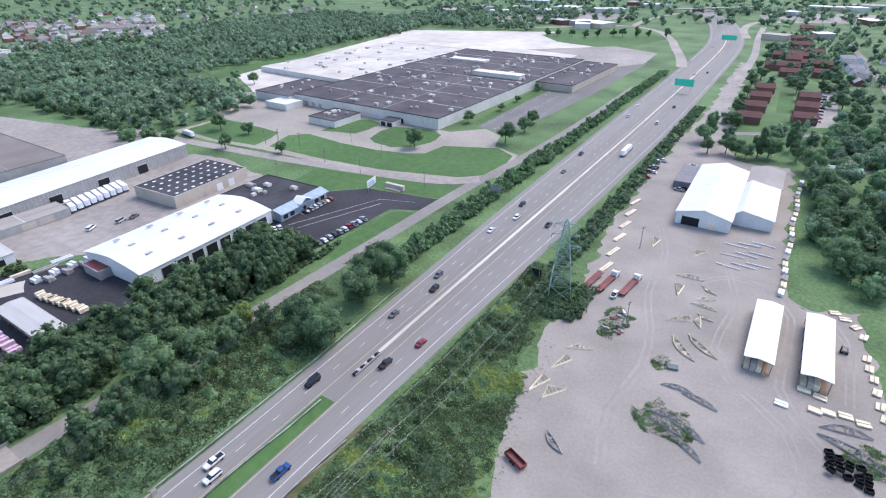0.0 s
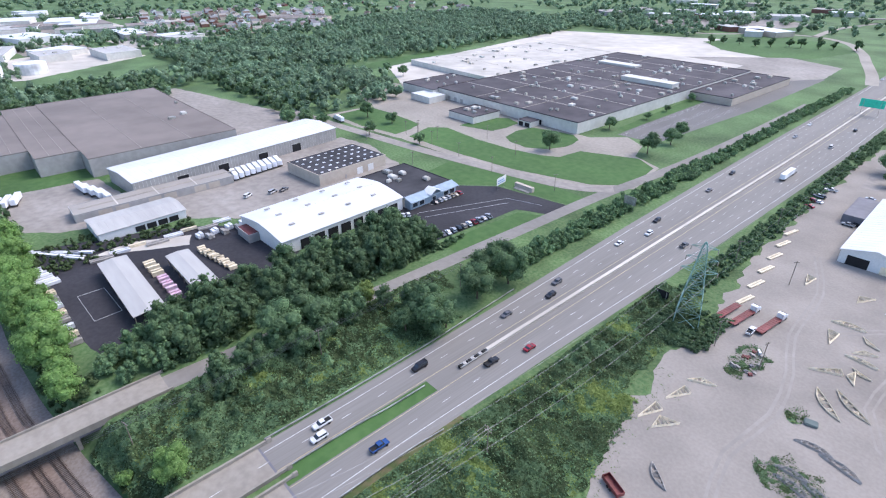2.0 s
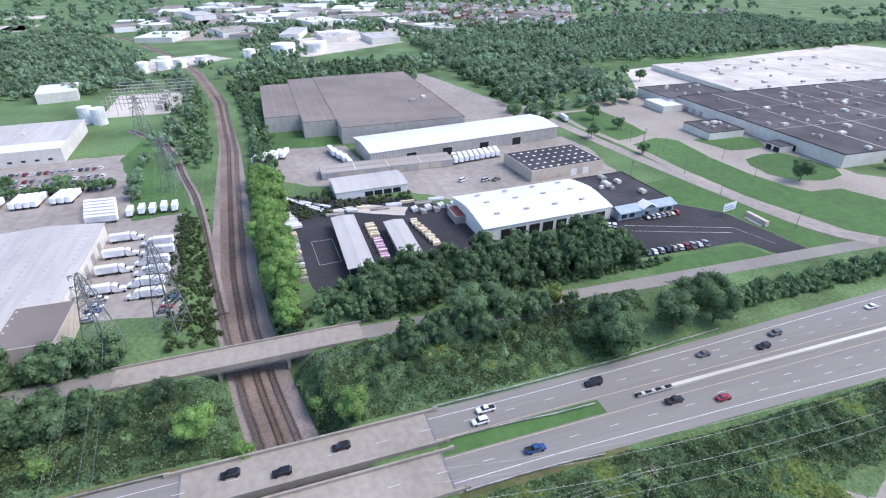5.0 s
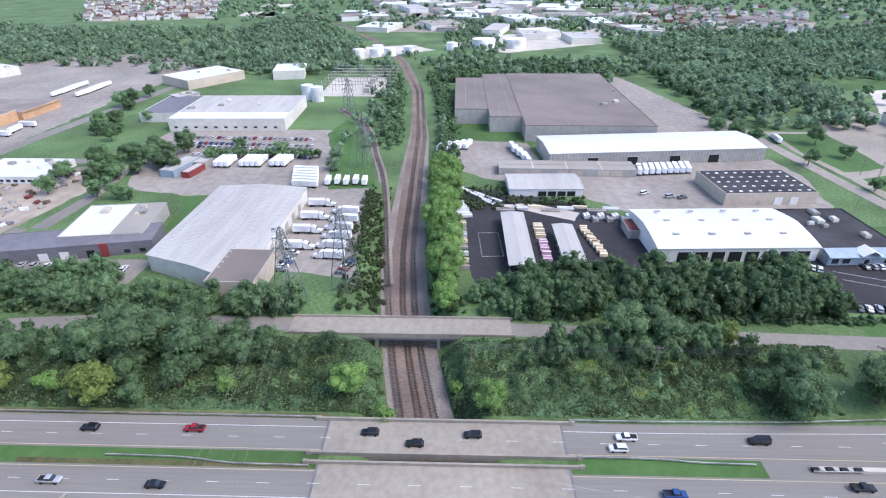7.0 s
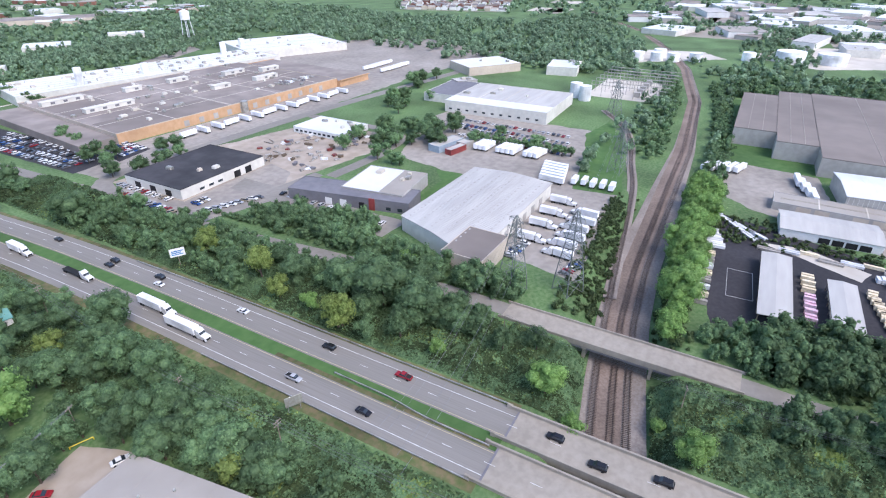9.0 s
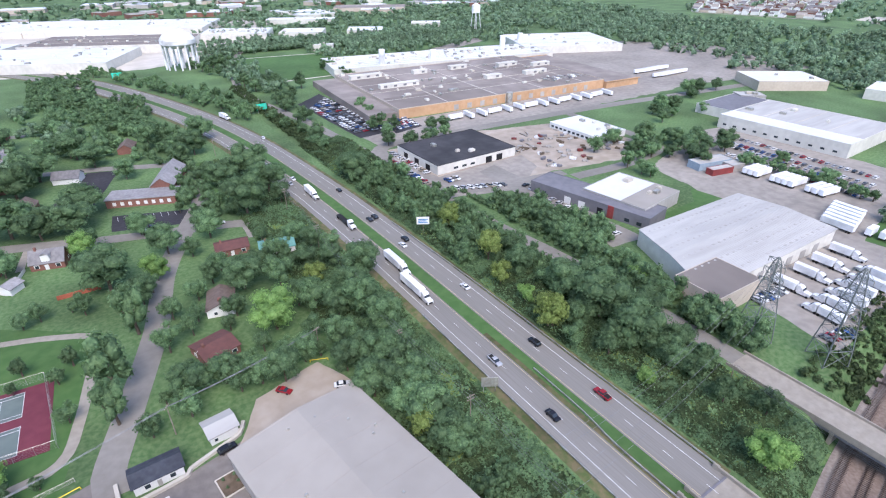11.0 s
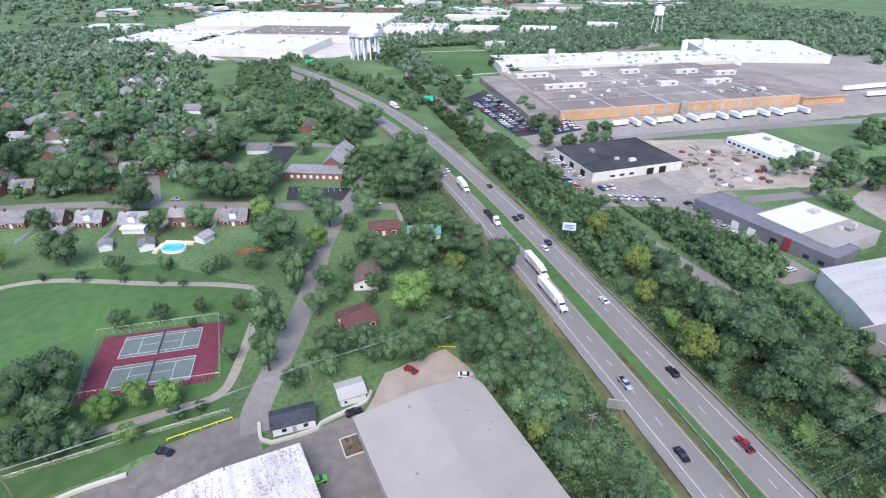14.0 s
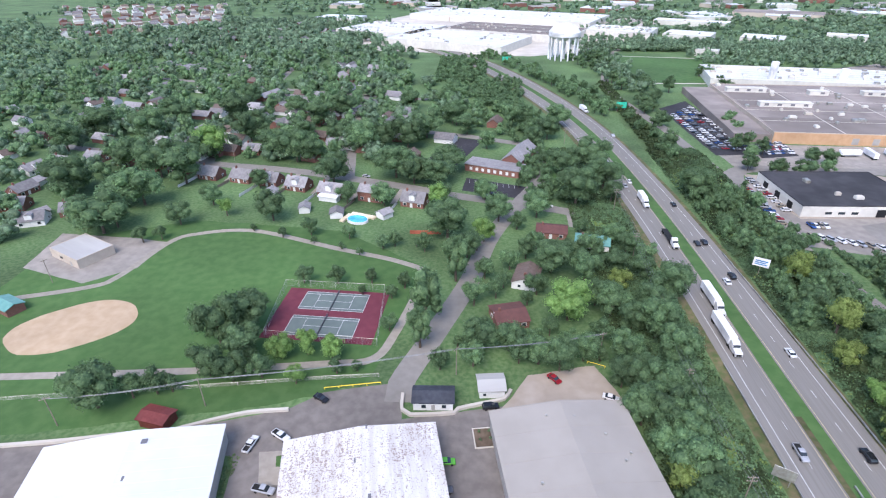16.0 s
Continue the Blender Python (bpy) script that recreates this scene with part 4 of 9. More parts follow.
# truss factory beside the gravel yard
w = pitched_hall("truss_factory", "white metal truss factory with a pitched roof", -34, -11, 247, 318, 5.6, 8.6, SIDING, ROOFW, 1.0, ribs=24)
openings(w, "s", -35.55, [("bay", -5, 7.5, 0, 4.2, DARK), ("door", 4, 2.6, 0, 3.4, TIMBER)])
pitched_hall("truss_factory_wing", "white metal wing of the truss factory", -10.8, 5, 258, 300, 5.2, 7.6, SIDING, ROOFW, 1.0, ridge=0.2, ribs=18)
pitched_hall("truss_factory_wing", "grey-roofed older wing of the truss factory", -10.6, 5, 300.6, 330, 5.0, 6.6, SIDING, ROOFG, 1.0, ribs=10)
flat_hall("lean_to", "grey lean-to beside the truss factory", -44, -35, 290, 318, 4, WALLDG, WALLDG, 1.0, 0.1, 0, 0, 22, "shed")
for x0, x1, y0, y1 in ((6.4, 14.2, 154, 189), (21.2, 29.0, 154, 189)):
    t = thing("truss_shed", "open-sided shed with a white metal roof over stacked timber", "shed", spot((x0 + x1) / 2, (y0 + y1) / 2))
    bm = bmesh.new()
    gable(bm, -3.9, 3.9, -17.5, 17.5, 4.6, 5.2, 0.2, 0.2, "y")
    part("roof", bm, ROOFW, t)
    for i in range(7):
        for s in (-3.7, 3.7):
            part("post", boxes((s - 0.12, s + 0.12, -17.2 + i * 5.73 - 0.12, -17.2 + i * 5.73 + 0.12, 0, 4.6)), POLE, t)
    for i in range(6):
        for j in range(4):
            part("timber_pack", boxes((-3.3 + j * 1.65, -1.85 + j * 1.65, -17.6 + i * 5.8 - 0.5 * ((i + j) % 2), -12.6 + i * 5.8, 0, 1.4 + 0.75 * ((i * 7 + j * 5) % 3))), (TIMBER, OLDTIMBER, TIMBER, WALLO)[(i + j) % 4], t)
# halls nearest the camera on the south side
w = pitched_hall("grey_hall", "big hall with a low grey metal roof", -45.6, -10.6, -104.4, -38.4, 6.4, 8.2, WALLG, ROOFG, 9.0, ridge=0.48, ribs=8)
for x, y in ((-9, -22), (-13, -16), (-11, -14), (10, -10), (-3, -28), (4, -29), (-6, 4)):
    part("roof_vent", boxes((x - 0.25, x + 0.25, y - 0.25, y + 0.25, 7.0, 8.6 - abs(x - 1) * 0.06)), GALV, w)
pitched_hall("rusty_roof_hall", "hall with a rust-streaked white metal roof", 4.3, 41.3, -94.0, -54.0, 5.6, 7.4, WALLG, ROOFWR, 12.0, ridge=0.5, ribs=13)
pitched_hall("white_hall", "hall with a clean white metal roof", 57.5, 99.5, -90, -50, 5.6, 7.4, WALLG, ROOFW, 13.0, ridge=0.5, ribs=13)
w = pitched_hall("office_hut", "small white hut with a dark shingle roof", 4.5, 15.5, -113.5, -107.5, 2.8, 4.2, SIDING, NAVYROOF, 2, along="x", category="hut")
openings(w, "n", 3.05, [("window", -3, 1.2, 1, 1.1, GLASS), ("window", 2.6, 1.2, 1, 1.1, GLASS), ("door", 0, 1, 0, 2.05, WALLG)])
w = pitched_hall("garden_shed", "white garden shed with a pale metal roof", -9.8, -2.6, -119.5, -113, 2.6, 3.8, SIDING, ROOFS, 6, along="x", category="shed")
openings(w, "n", 3.3, [("door", -1, 2.6, 0, 2.1, SIDING), ("window", 2.2, 0.8, 1, 0.8, GLASS)])

# ---- trees and shrubs ----


def raw(name, verts, quads, tris, material, slots=None):
    """A mesh from arrays of corners, quads and triangles; slots: the material of each face."""
    me = bpy.data.meshes.new(name)
    nq, nt = len(quads), len(tris)
    me.vertices.add(len(verts))
    me.vertices.foreach_set("co", np.asarray(verts, np.float32).ravel())
    me.loops.add(4 * nq + 3 * nt)
    me.loops.foreach_set("vertex_index", np.concatenate([np.asarray(quads, np.int32).ravel(), np.asarray(tris, np.int32).ravel()]).astype(np.int32))
    me.polygons.add(nq + nt)
    me.polygons.foreach_set("loop_start", np.concatenate([np.arange(nq) * 4, 4 * nq + np.arange(nt) * 3]).astype(np.int32))
    me.polygons.foreach_set("loop_total", np.concatenate([np.full(nq, 4), np.full(nt, 3)]).astype(np.int32))
    me.update(calc_edges=True)
    me.polygons.foreach_set("use_smooth", np.ones(nq + nt, bool))
    for m in material if isinstance(material, (list, tuple)) else (material,):
        me.materials.append(m)
    if slots is not None:
        me.polygons.foreach_set("material_index", np.asarray(slots, np.int32))
    return me


def ico(sub):
    bm = bmesh.new()
    bmesh.ops.create_icosphere(bm, subdivisions=sub, radius=1)
    v = np.array([tuple(p.co) for p in bm.verts])
    t = np.array([[q.index for q in f.verts] for f in bm.faces])
    bm.free()
    return v, t


ICO = {1: ico(1), 2: ico(2)}


def crown_arrays(rng, lobes, sub, leaves, leaf, rx, rz, zc):
    """Lobes of a crown with ragged surfaces and loose leaf sprays round them. Returns corners, quads and triangles."""
    V, T, Qd, base = [], [], [], 0
    iv, it = ICO[sub]
    cs = []
    for i in range(lobes):
        d = rng.normal(size=3)
        d /= np.linalg.norm(d)
        k = 0.0 if i == 0 else rng.uniform(0.5, 0.82)
        c = np.array([d[0] * rx * k, d[1] * rx * k, zc + d[2] * rz * k])
        r = (0.66 if i == 0 else rng.uniform(0.27, 0.44))
        rad = np.array([rx * r, rx * r, rz * r])
        cs.append((c, rad))
        bumps = 1 + rng.uniform(-0.14, 0.10, len(iv))
        V.append(c + iv * rad * 0.78 * bumps[:, None])
        T.append(it + base)
        base += len(iv)
    pick = rng.integers(len(cs), size=leaves)
    C, R = np.array([c for c, _ in cs])[pick], np.array([q for _, q in cs])[pick]
    unit = lambda a: a / np.linalg.norm(a, axis=1)[:, None]
    d = rng.normal(size=(leaves, 3))
    d[:, 2] = d[:, 2] * 0.8 + 0.25
    d = unit(d)
    p = C + d * R * rng.uniform(0.74, 1.14, (leaves, 1))
    n = unit(d + (0, 0, 0.35) + rng.normal(size=(leaves, 3)) * 0.42)
    u = unit(np.cross(n, rng.normal(size=(leaves, 3))))
    w = np.cross(n, u)
    s = leaf * rng.uniform(0.7, 1.6, (leaves, 1))
    V.append(np.stack([p + u * s, p - u * s * 0.5 + w * s * 0.85, p - u * s * 0.5 - w * s * 0.85], axis=1).reshape(-1, 3))
    T.append(np.arange(3 * leaves).reshape(-1, 3) + base)
    return np.concatenate(V), np.array(Qd, np.int64).reshape(-1, 4), np.concatenate(T)


rng = np.random.default_rng(7)
KINDS = {"broad": (11, 5.2, 4.4, 6.2), "tall": (10, 4.4, 6.2, 8.2), "round": (7, 4.0, 3.6, 5.0), "small": (6, 2.6, 2.4, 3.2), "spruce": (6, 2.8, 4.6, 5.2)}
TREES = {}


def make_tree(kind, leafmat, label, variant):
    lobes, rx, rz, zc = KINDS[kind]
    t = thing("tree", label, "tree", spot(0, 0, 0, -300))
    V, Qd, T = crown_arrays(rng, lobes + 9, 1, 2200 if rx > 5 else 1500 if rx > 3 else 700, 0.23 if rx > 3 else 0.21, rx, rz, zc)
    ob = new("crown", raw("crown", V, Qd, T, leafmat))
    ob.parent = t
    bm = bmesh.new()
    bar(bm, (0, 0, -0.3), (0.1, 0.05, zc * 0.6), 0.32, 7, 0.2)
    for a in range(4):
        bar(bm, (0.1, 0.05, zc * (0.45 + 0.04 * a)), (rx * 0.5 * math.cos(a * 1.6 + variant), rx * 0.5 * math.sin(a * 1.6 + variant), zc + 0.2 * a), 0.14, 5, 0.05)
    part("trunk", bm, TRUNK, t)
    return t


for kind, mats in (("broad", (("leaf", LEAF, "broad green deciduous tree with a full crown"), ("dark", LEAFD, "dark green broad-crowned tree"), ("bright", LEAFY, "light green broad-crowned tree"))),
                   ("tall", (("leaf", LEAF, "tall green deciduous tree"), ("dark", LEAFD, "tall dark green deciduous tree"), ("yellow", LEAFO, "tree with yellowing leaves"))),
                   ("round", (("leaf", LEAF, "rounded green deciduous tree"), ("dark", LEAFD, "rounded dark green tree"), ("bright", LEAFY, "bright yellow-green young tree"), ("yellow", LEAFO, "rounded tree with yellowing leaves"))),
                   ("small", (("leaf", LEAF, "small green deciduous tree"), ("dark", LEAFD, "small dark green tree"), ("bright", LEAFY, "small bright green young tree"))),
                   ("spruce", (("dark", LEAFD, "dark blue-green conifer tree"),))):
    for key, m, lab in mats:
        for v in range(2):
            TREES[kind, key, v] = make_tree(kind, m, lab, v)
USED = {}
trnd = random.Random(11)


def tree(x, y, kind="broad", key="leaf", s=1.0, z=None, group="", tall=1.0):
    src = TREES[kind, key, trnd.randrange(2)]
    m = Matrix.LocRotScale((x, y, ground_z(x, y) if z is None else z), Euler((0, 0, trnd.uniform(0, 6.28))), None)
    k = s * trnd.uniform(0.9, 1.1)
    if src.name not in USED:
        USED[src.name] = src
        src.matrix_basis = m
        src.scale = (k, k, k * tall * trnd.uniform(0.95, 1.1))
        ob = src
    else:
        ob = copy_thing(src, m)
        ob.scale = (k, k, k * tall * trnd.uniform(0.9, 1.1))
    if group:
        ob["group"] = group
    return ob


def belt(x0, x1, y0, y1, n, kinds, s=(0.8, 1.15), gap=3.6, group="", inside=None):
    """Scatter single trees over a rectangle, not too near one another."""
    put, tries = [], 0
    while len(put) < n and tries < n * 12:
        tries += 1
        x, y = trnd.uniform(x0, x1), trnd.uniform(y0, y1)
        if inside and not inside(x, y):
            continue
        if all((x - a) ** 2 + (y - b) ** 2 > gap * gap for a, b in put):
            put.append((x, y))
            k, c = trnd.choice(kinds)
            tree(x, y, k, c, trnd.uniform(*s), group=group)


def cover(name, label, regions, n, size, material, rows=(3, 14), sub=1, flat=0.8, leaf=0.24, category="woodland", inside=None, variants=8):
    """Many crowns or bushes joined in one mesh over rectangles (x0, x1, y0, y1)."""
    r = np.random.default_rng(n)
    tmpl = [crown_arrays(r, rows[0], sub, rows[1], leaf, 1.0, flat, flat * 0.9) for _ in range(variants)]
    area = np.array([(b - a) * (d - c) for a, b, c, d in regions], float)
    V, Qd, T, base = [], [], [], 0
    for _ in range(n):
        a, b, c, d = regions[r.choice(len(regions), p=area / area.sum())]
        x, y = r.uniform(a, b), r.uniform(c, d)
        if inside and not inside(x, y):
            continue
        v, q, t = tmpl[r.integers(variants)]
        s, th = r.uniform(*size), r.uniform(0, 6.28)
        rot = np.array([[math.cos(th), -math.sin(th), 0], [math.sin(th), math.cos(th), 0], [0, 0, r.uniform(0.85, 1.2)]])
        V.append(v @ rot.T * s + (x, y, ground_z(x, y) - 0.1))
        Qd.append(q + base)
        T.append(t + base)
        base += len(v)
    ob = new(name, raw(name, np.concatenate(V), np.concatenate(Qd), np.concatenate(T), material))
    return tagged(ob, label, category, kind="stuff")


def joined(label, places, s, material, category="trees"):
    """Whole trees further off, crowns and trunks in one mesh."""
    r = np.random.default_rng(len(places) * 7 + int(abs(places[0][0])))
    tmpl = [crown_arrays(r, 13, 1, 560, 0.072, 1.0, 0.9, 1.2) for _ in range(5)]
    ring = np.array([(math.cos(a) * 0.06, math.sin(a) * 0.06, z) for z in (-0.05, 0.9) for a in np.arange(6) * math.pi / 3])
    side = np.array([(i, (i + 1) % 6, 6 + (i + 1) % 6, 6 + i) for i in range(6)])
    V, Qd, T, Vt, Qt, base, bt = [], [], [], [], [], 0, 0
    for x, y in places:
        k, th = r.uniform(*s) * 5.0, r.uniform(0, 6.28)
        rot = np.array([[math.cos(th), -math.sin(th), 0], [math.sin(th), math.cos(th), 0], [0, 0, r.uniform(0.85, 1.1)]])
        v, q, t = tmpl[r.integers(5)]
        V.append(v @ rot.T * k + (x, y, 0))
        T.append(t + base)
        base += len(v)
        Vt.append(ring * k + (x, y, 0))
        Qt.append(side + bt)
        bt += 12
    t = thing("tree_group", label, category, kind="stuff")
    none = np.zeros((0, 4), np.int64)
    new("crowns", raw("crowns", np.concatenate(V), none, np.concatenate(T), material)).parent = t
    new("trunks", raw("trunks", np.concatenate(Vt), np.concatenate(Qt), np.zeros((0, 3), np.int64), TRUNK)).parent = t
    return t


def off_road(x, y):
    """Clear of rails, bridges and roads."""
    if abs(y - rail_y(x)) < 9.5:
        return False
    return not (-151.5 < x < -139.5 or -106.5 < x < -76)


# rough growth on the slopes beside the highway and the cutting
patch("rough_slope", rect(-139, -107, 20, 215), 0.03, WEEDS, "rough tall grass on the slope", 1.0)
patch("rough_slope", rect(-139, -106, -420, -40), 0.03, WEEDS, "rough tall grass on the slope", 1.0)
patch("rough_slope", [(-76, 30), (-76, 420), (-58, 420), (-50, 170), (-48, 110), (-36, 74), (-40, 30)], 0.03, WEEDS, "rough grass below the highway", 1.0)
patch("rough_slope", [(-76, -36), (-76, -330), (-60, -330), (-46, -200), (-46, -40)], 0.03, WEEDS, "rough grass below the highway", 1.0)


def thicket(label, x0, x1, y0, y1, depth, tall, cell=1.0, leaves=7.0, leaf=0.3, seed=1, tint=0.0):
    """A carpet of scrub and creepers over uneven mounds, with loose leaf sprays; depth(x, y) from 0 to 1, tall(x, y) in metres."""
    r = np.random.default_rng(seed)
    gx, gy = np.arange(x0, x1 + cell, cell), np.arange(y0, y1 + cell, cell)
    nx, ny_ = len(gx), len(gy)
    P, D = np.zeros((nx, ny_, 3)), np.zeros((nx, ny_))
    for i, x in enumerate(gx):
        for j, y in enumerate(gy):
            D[i, j] = d = depth(x, y)
            if d > 0:
                q = Vector((x, y, seed * 3.1))
                h = 0.5 + 0.6 * noise.noise(q * 0.13) + 0.75 * noise.noise(q * 0.34) + 0.4 * noise.noise(q * 0.8)
                P[i, j] = x, y, ground_z(x, y) - 0.1 + max(h, 0.12) * tall(x, y) * min(d * 1.6, 1)
    P[:, :, :2] += r.uniform(-0.3, 0.3, (nx, ny_, 2)) * cell
    on = (D[:-1, :-1] > 0) & (D[1:, :-1] > 0) & (D[1:, 1:] > 0) & (D[:-1, 1:] > 0)
    I, J = np.nonzero(on)
    at = lambda i, j: i * ny_ + j
    quads = np.stack([at(I, J), at(I + 1, J), at(I + 1, J + 1), at(I, J + 1)], axis=1)
    tone = np.array([noise.noise(Vector((gx[i] * 0.075, gy[j] * 0.075, seed + 7.7))) + 0.6 * noise.noise(Vector((gx[i] * 0.3, gy[j] * 0.3, seed + 2.2))) for i, j in zip(I, J)]) + tint
    pick = lambda v: np.select([v < -0.12, v < 0.30, v < 0.62], [1, 0, 4], 2)
    n = int(len(I) * cell * cell * leaves)
    k = r.integers(len(I), size=n)
    u, w = r.uniform(0, 1, (n, 1)), r.uniform(0, 1, (n, 1))
    a, b, c, d = (P[I[k] + e, J[k] + f] for e, f in ((0, 0), (1, 0), (0, 1), (1, 1)))
    p = (a * (1 - u) + b * u) * (1 - w) + (c * (1 - u) + d * u) * w
    p[:, 2] += r.uniform(-0.05, 0.6, n)
    unit = lambda q: q / np.linalg.norm(q, axis=1)[:, None]
    nn = unit(r.normal(size=(n, 3)) * 0.6 + np.array((0, 0, 0.9)))
    s1 = unit(np.cross(nn, r.normal(size=(n, 3))))
    s2 = np.cross(nn, s1)
    z = leaf * r.uniform(0.6, 1.6, (n, 1))
    L = np.stack([p + s1 * z, p - s1 * z * 0.5 + s2 * z * 0.85, p - s1 * z * 0.5 - s2 * z * 0.85], axis=1).reshape(-1, 3)
    base = nx * ny_
    slots = np.concatenate([pick(tone - 0.15), pick(tone[k] + r.uniform(-0.3, 0.3, n))])
    me = raw("bushes", np.concatenate([P.reshape(-1, 3), L]), quads, np.arange(3 * n).reshape(-1, 3) + base, [SHRUB, LEAFD, LEAFO, LEAFY, LEAF], slots)
    return tagged(new("bushes", me), label, "bushes", kind="stuff")


ramp = lambda v, a, b: min(max((v - a) / (b - a), 0.0), 1.0)
patchy = lambda x, y, f, o: noise.noise(Vector((x * f, y * f, o)))


def slope_west(x, y):
    """Scrub between the highway and the side road, thinning out to grass northwards."""
    if not off_road(x, y):
        return 0
    side = min(ramp(x, -139.4, -136.5), ramp(-x, 106.6, 109.5))
    open_ = ramp(y, 70, 100) * ramp(x, -139, -112) + ramp(y, 108, 130)
    return side * (1 if open_ <= 0 else max(0.0, 1 - 1.3 * open_ + 0.9 * patchy(x, y, 0.07, 5)))


def slope_yard(x, y):
    """Scrub between the highway and the gravel yard."""
    edge = -39 - 0.16 * (y - 76) + 5 * patchy(x, y, 0.09, 4) + 2.5 * patchy(x, y, 0.4, 2)
    if y > 116:
        edge = min(edge, -52 + 3 * patchy(x, y, 0.2, 1))
    road = -75.8 if y < 66 else -75.8 + 2.5 * ramp(y, 66, 110)
    return min(ramp(x, road, road + 2.5), ramp(edge - x, 0, 3)) * ramp(y, 30, 34) * ramp(-y, -180, -172)


def slope_hall(x, y):
    return min(ramp(x, -74.5, -69), ramp(-x, 46, 49)) * max(0.0, 0.75 + 0.9 * patchy(x, y, 0.06, 9) + (0.5 if x > -66 else 0))


thicket("tangled dark scrub and creepers on the slope", -139, -107, -4, 150, slope_west, lambda x, y: 0.8 + 2.6 * ramp(-x, 108, 120) * (1 - 0.5 * ramp(y, 60, 90)), seed=3, tint=0.06)
thicket("thick scrub on the slope below the side road", -139, -107, -160, -20, slope_west, lambda x, y: 0.9 + 2.8 * ramp(-x, 108, 118), seed=4, tint=-0.08)
thicket("scrub and brambles on the southern slope", -139, -107, -330, -160, slope_west, lambda x, y: 0.8 + 2.0 * ramp(-x, 108, 120), 1.4, 4.5, 0.36, 5)
thicket("bright weeds and scrub below the highway", -76, -32, 30, 180, slope_yard, lambda x, y: 0.5 + 2.4 * ramp(-x, 44, 58) * (0.7 + 0.8 * patchy(x, y, 0.05, 6)), 0.9, 10, 0.24, 6, 0.22)
thicket("weeds and undergrowth below the highway trees", -75, -46, -330, -34, slope_hall, lambda x, y: 0.4 + 1.3 * ramp(x, -70, -60), 1.2, 5, 0.32, 8, 0.1)

cover("bushes", "low bushes along the railway", [(-270, -152, -55, 6)], 900, (1.0, 2.0), SHRUB, (2, 36), category="bushes", inside=lambda x, y: abs(y - rail_y(x)) > 10.5 and y < rail_y(x) + 22 and y > rail_y(x) - 24 and abs(y + 30 + (x + 200) * -0.14) > 3.5)
cover("hedge", "thick leafy hedge row beside the highway", [(-126, -116, 150, 330), (-124, -117, 330, 600)], 760, (1.4, 3.2), LEAF, (3, 44), category="hedge")
cover("bushes", "bushes along the highway on the yard side", [(-67, -59, 175, 470)], 700, (0.8, 2.0), LEAF, (2, 36), category="bushes")
# woods
TOWNS = (((-900, 235), (-890, 540), (-1165, 690), (-1400, 360)), ((-1007, -660), (-1068, -458), (-1500, -600), (-1448, -930)), ((600, -790), (430, -960), (560, -1300), (945, -1272)), ((-926, -145), (-863, 200), (-1329, 329), (-1378, -190)))


def clear_of_towns(x, y):
    """True outside the distant settlements, and now and then inside them."""
    for q in TOWNS:
        turns = [(b[0] - a[0]) * (y - a[1]) - (b[1] - a[1]) * (x - a[0]) for a, b in zip(q, q[1:] + q[:1])]
        if (min(turns) > 0 or max(turns) < 0) and noise.noise(Vector((x * 0.02, y * 0.02, 4))) < 0.22:
            return False
    return True


W = (2, 24)
# the far crowns carry their haze in the leaf colour
cover("woods", "dense deciduous woodland paled by painted haze", [(-770, -560, 200, 560), (-560, -420, 205, 330), (-560, -380, 196, 300), (-900, -560, 560, 900)], 2300, (4.5, 7.5), HAZYLEAF, W, 1, 1.0)
cover("woods", "green deciduous woodland paled by painted haze", [(-950, -540, 330, 780), (-700, -380, 820, 1150)], 1500, (4.5, 7.0), HAZYLEAF, W, 1, 1.0)
cover("woods", "wooded belt along the railway", [(-560, -275, -18, -8), (-700, -275, -75, -45), (-1100, -540, -20, 60), (-620, -520, -10, 150)], 700, (3.0, 5.5), HAZYLEAF, W, 1, 1.0, inside=lambda x, y: abs(y - rail_y(x)) > 12 and abs(y + 50 + (x + 310) * 0.3) > 12)
cover("woods", "broad wooded belt behind the works", [(-1000, -560, -330, -120), (-900, -600, -700, -330)], 1800, (4.0, 7.0), HAZYLEAF, W, 1, 1.0, inside=lambda x, y: abs(y - rail_y(x)) > 30)
cover("woods", "tree belt behind the works", [(-560, -240, -760, -590), (-160, -120, -800, -480), (-240, -160, -900, -690)], 900, (3.5, 6.0), HAZYLEAF, W, 1, 1.0)
cover("suburb_trees", "thick garden trees between the houses", [(-40, 420, -560, -305), (60, 420, -700, -400), (200, 420, -290, -160)], 560, (4.6, 7.2), LEAF, (7, 120), 1, 0.95, 0.10, inside=lambda x, y: (x > -20 + (-y - 400) * 0.4 if y < -400 else True) and not (-60 < x < 32 and -356 < y < -250))
cover("suburb_trees", "mixed green garden trees", [(-60, 420, -620, -300), (200, 420, -290, -160)], 540, (4.2, 7.2), HAZYLEAF, (7, 120), 1, 0.95, 0.10, inside=lambda x, y: x > -5 + max(0, -y - 400) * 0.4 and not (-60 < x < 32 and -356 < y < -250))
cover("suburb_trees", "trees along the bend of the highway", [(-45, -25, -420, -250), (-40, 0, -520, -420), (-10, 40, -640, -520)], 330, (3.0, 5.0), LEAF, (6, 110), 1, 0.95, 0.11, inside=lambda x, y: True)
cover("far_trees", "distant wooded land", [(-1500, -1000, -700, 1100), (-900, 500, 1000, 1500), (-900, 900, -1500, -1090), (420, 900, -1000, -200)], 2300, (6, 11), HAZYLEAF, (2, 14), 1, 0.8, inside=clear_of_towns)
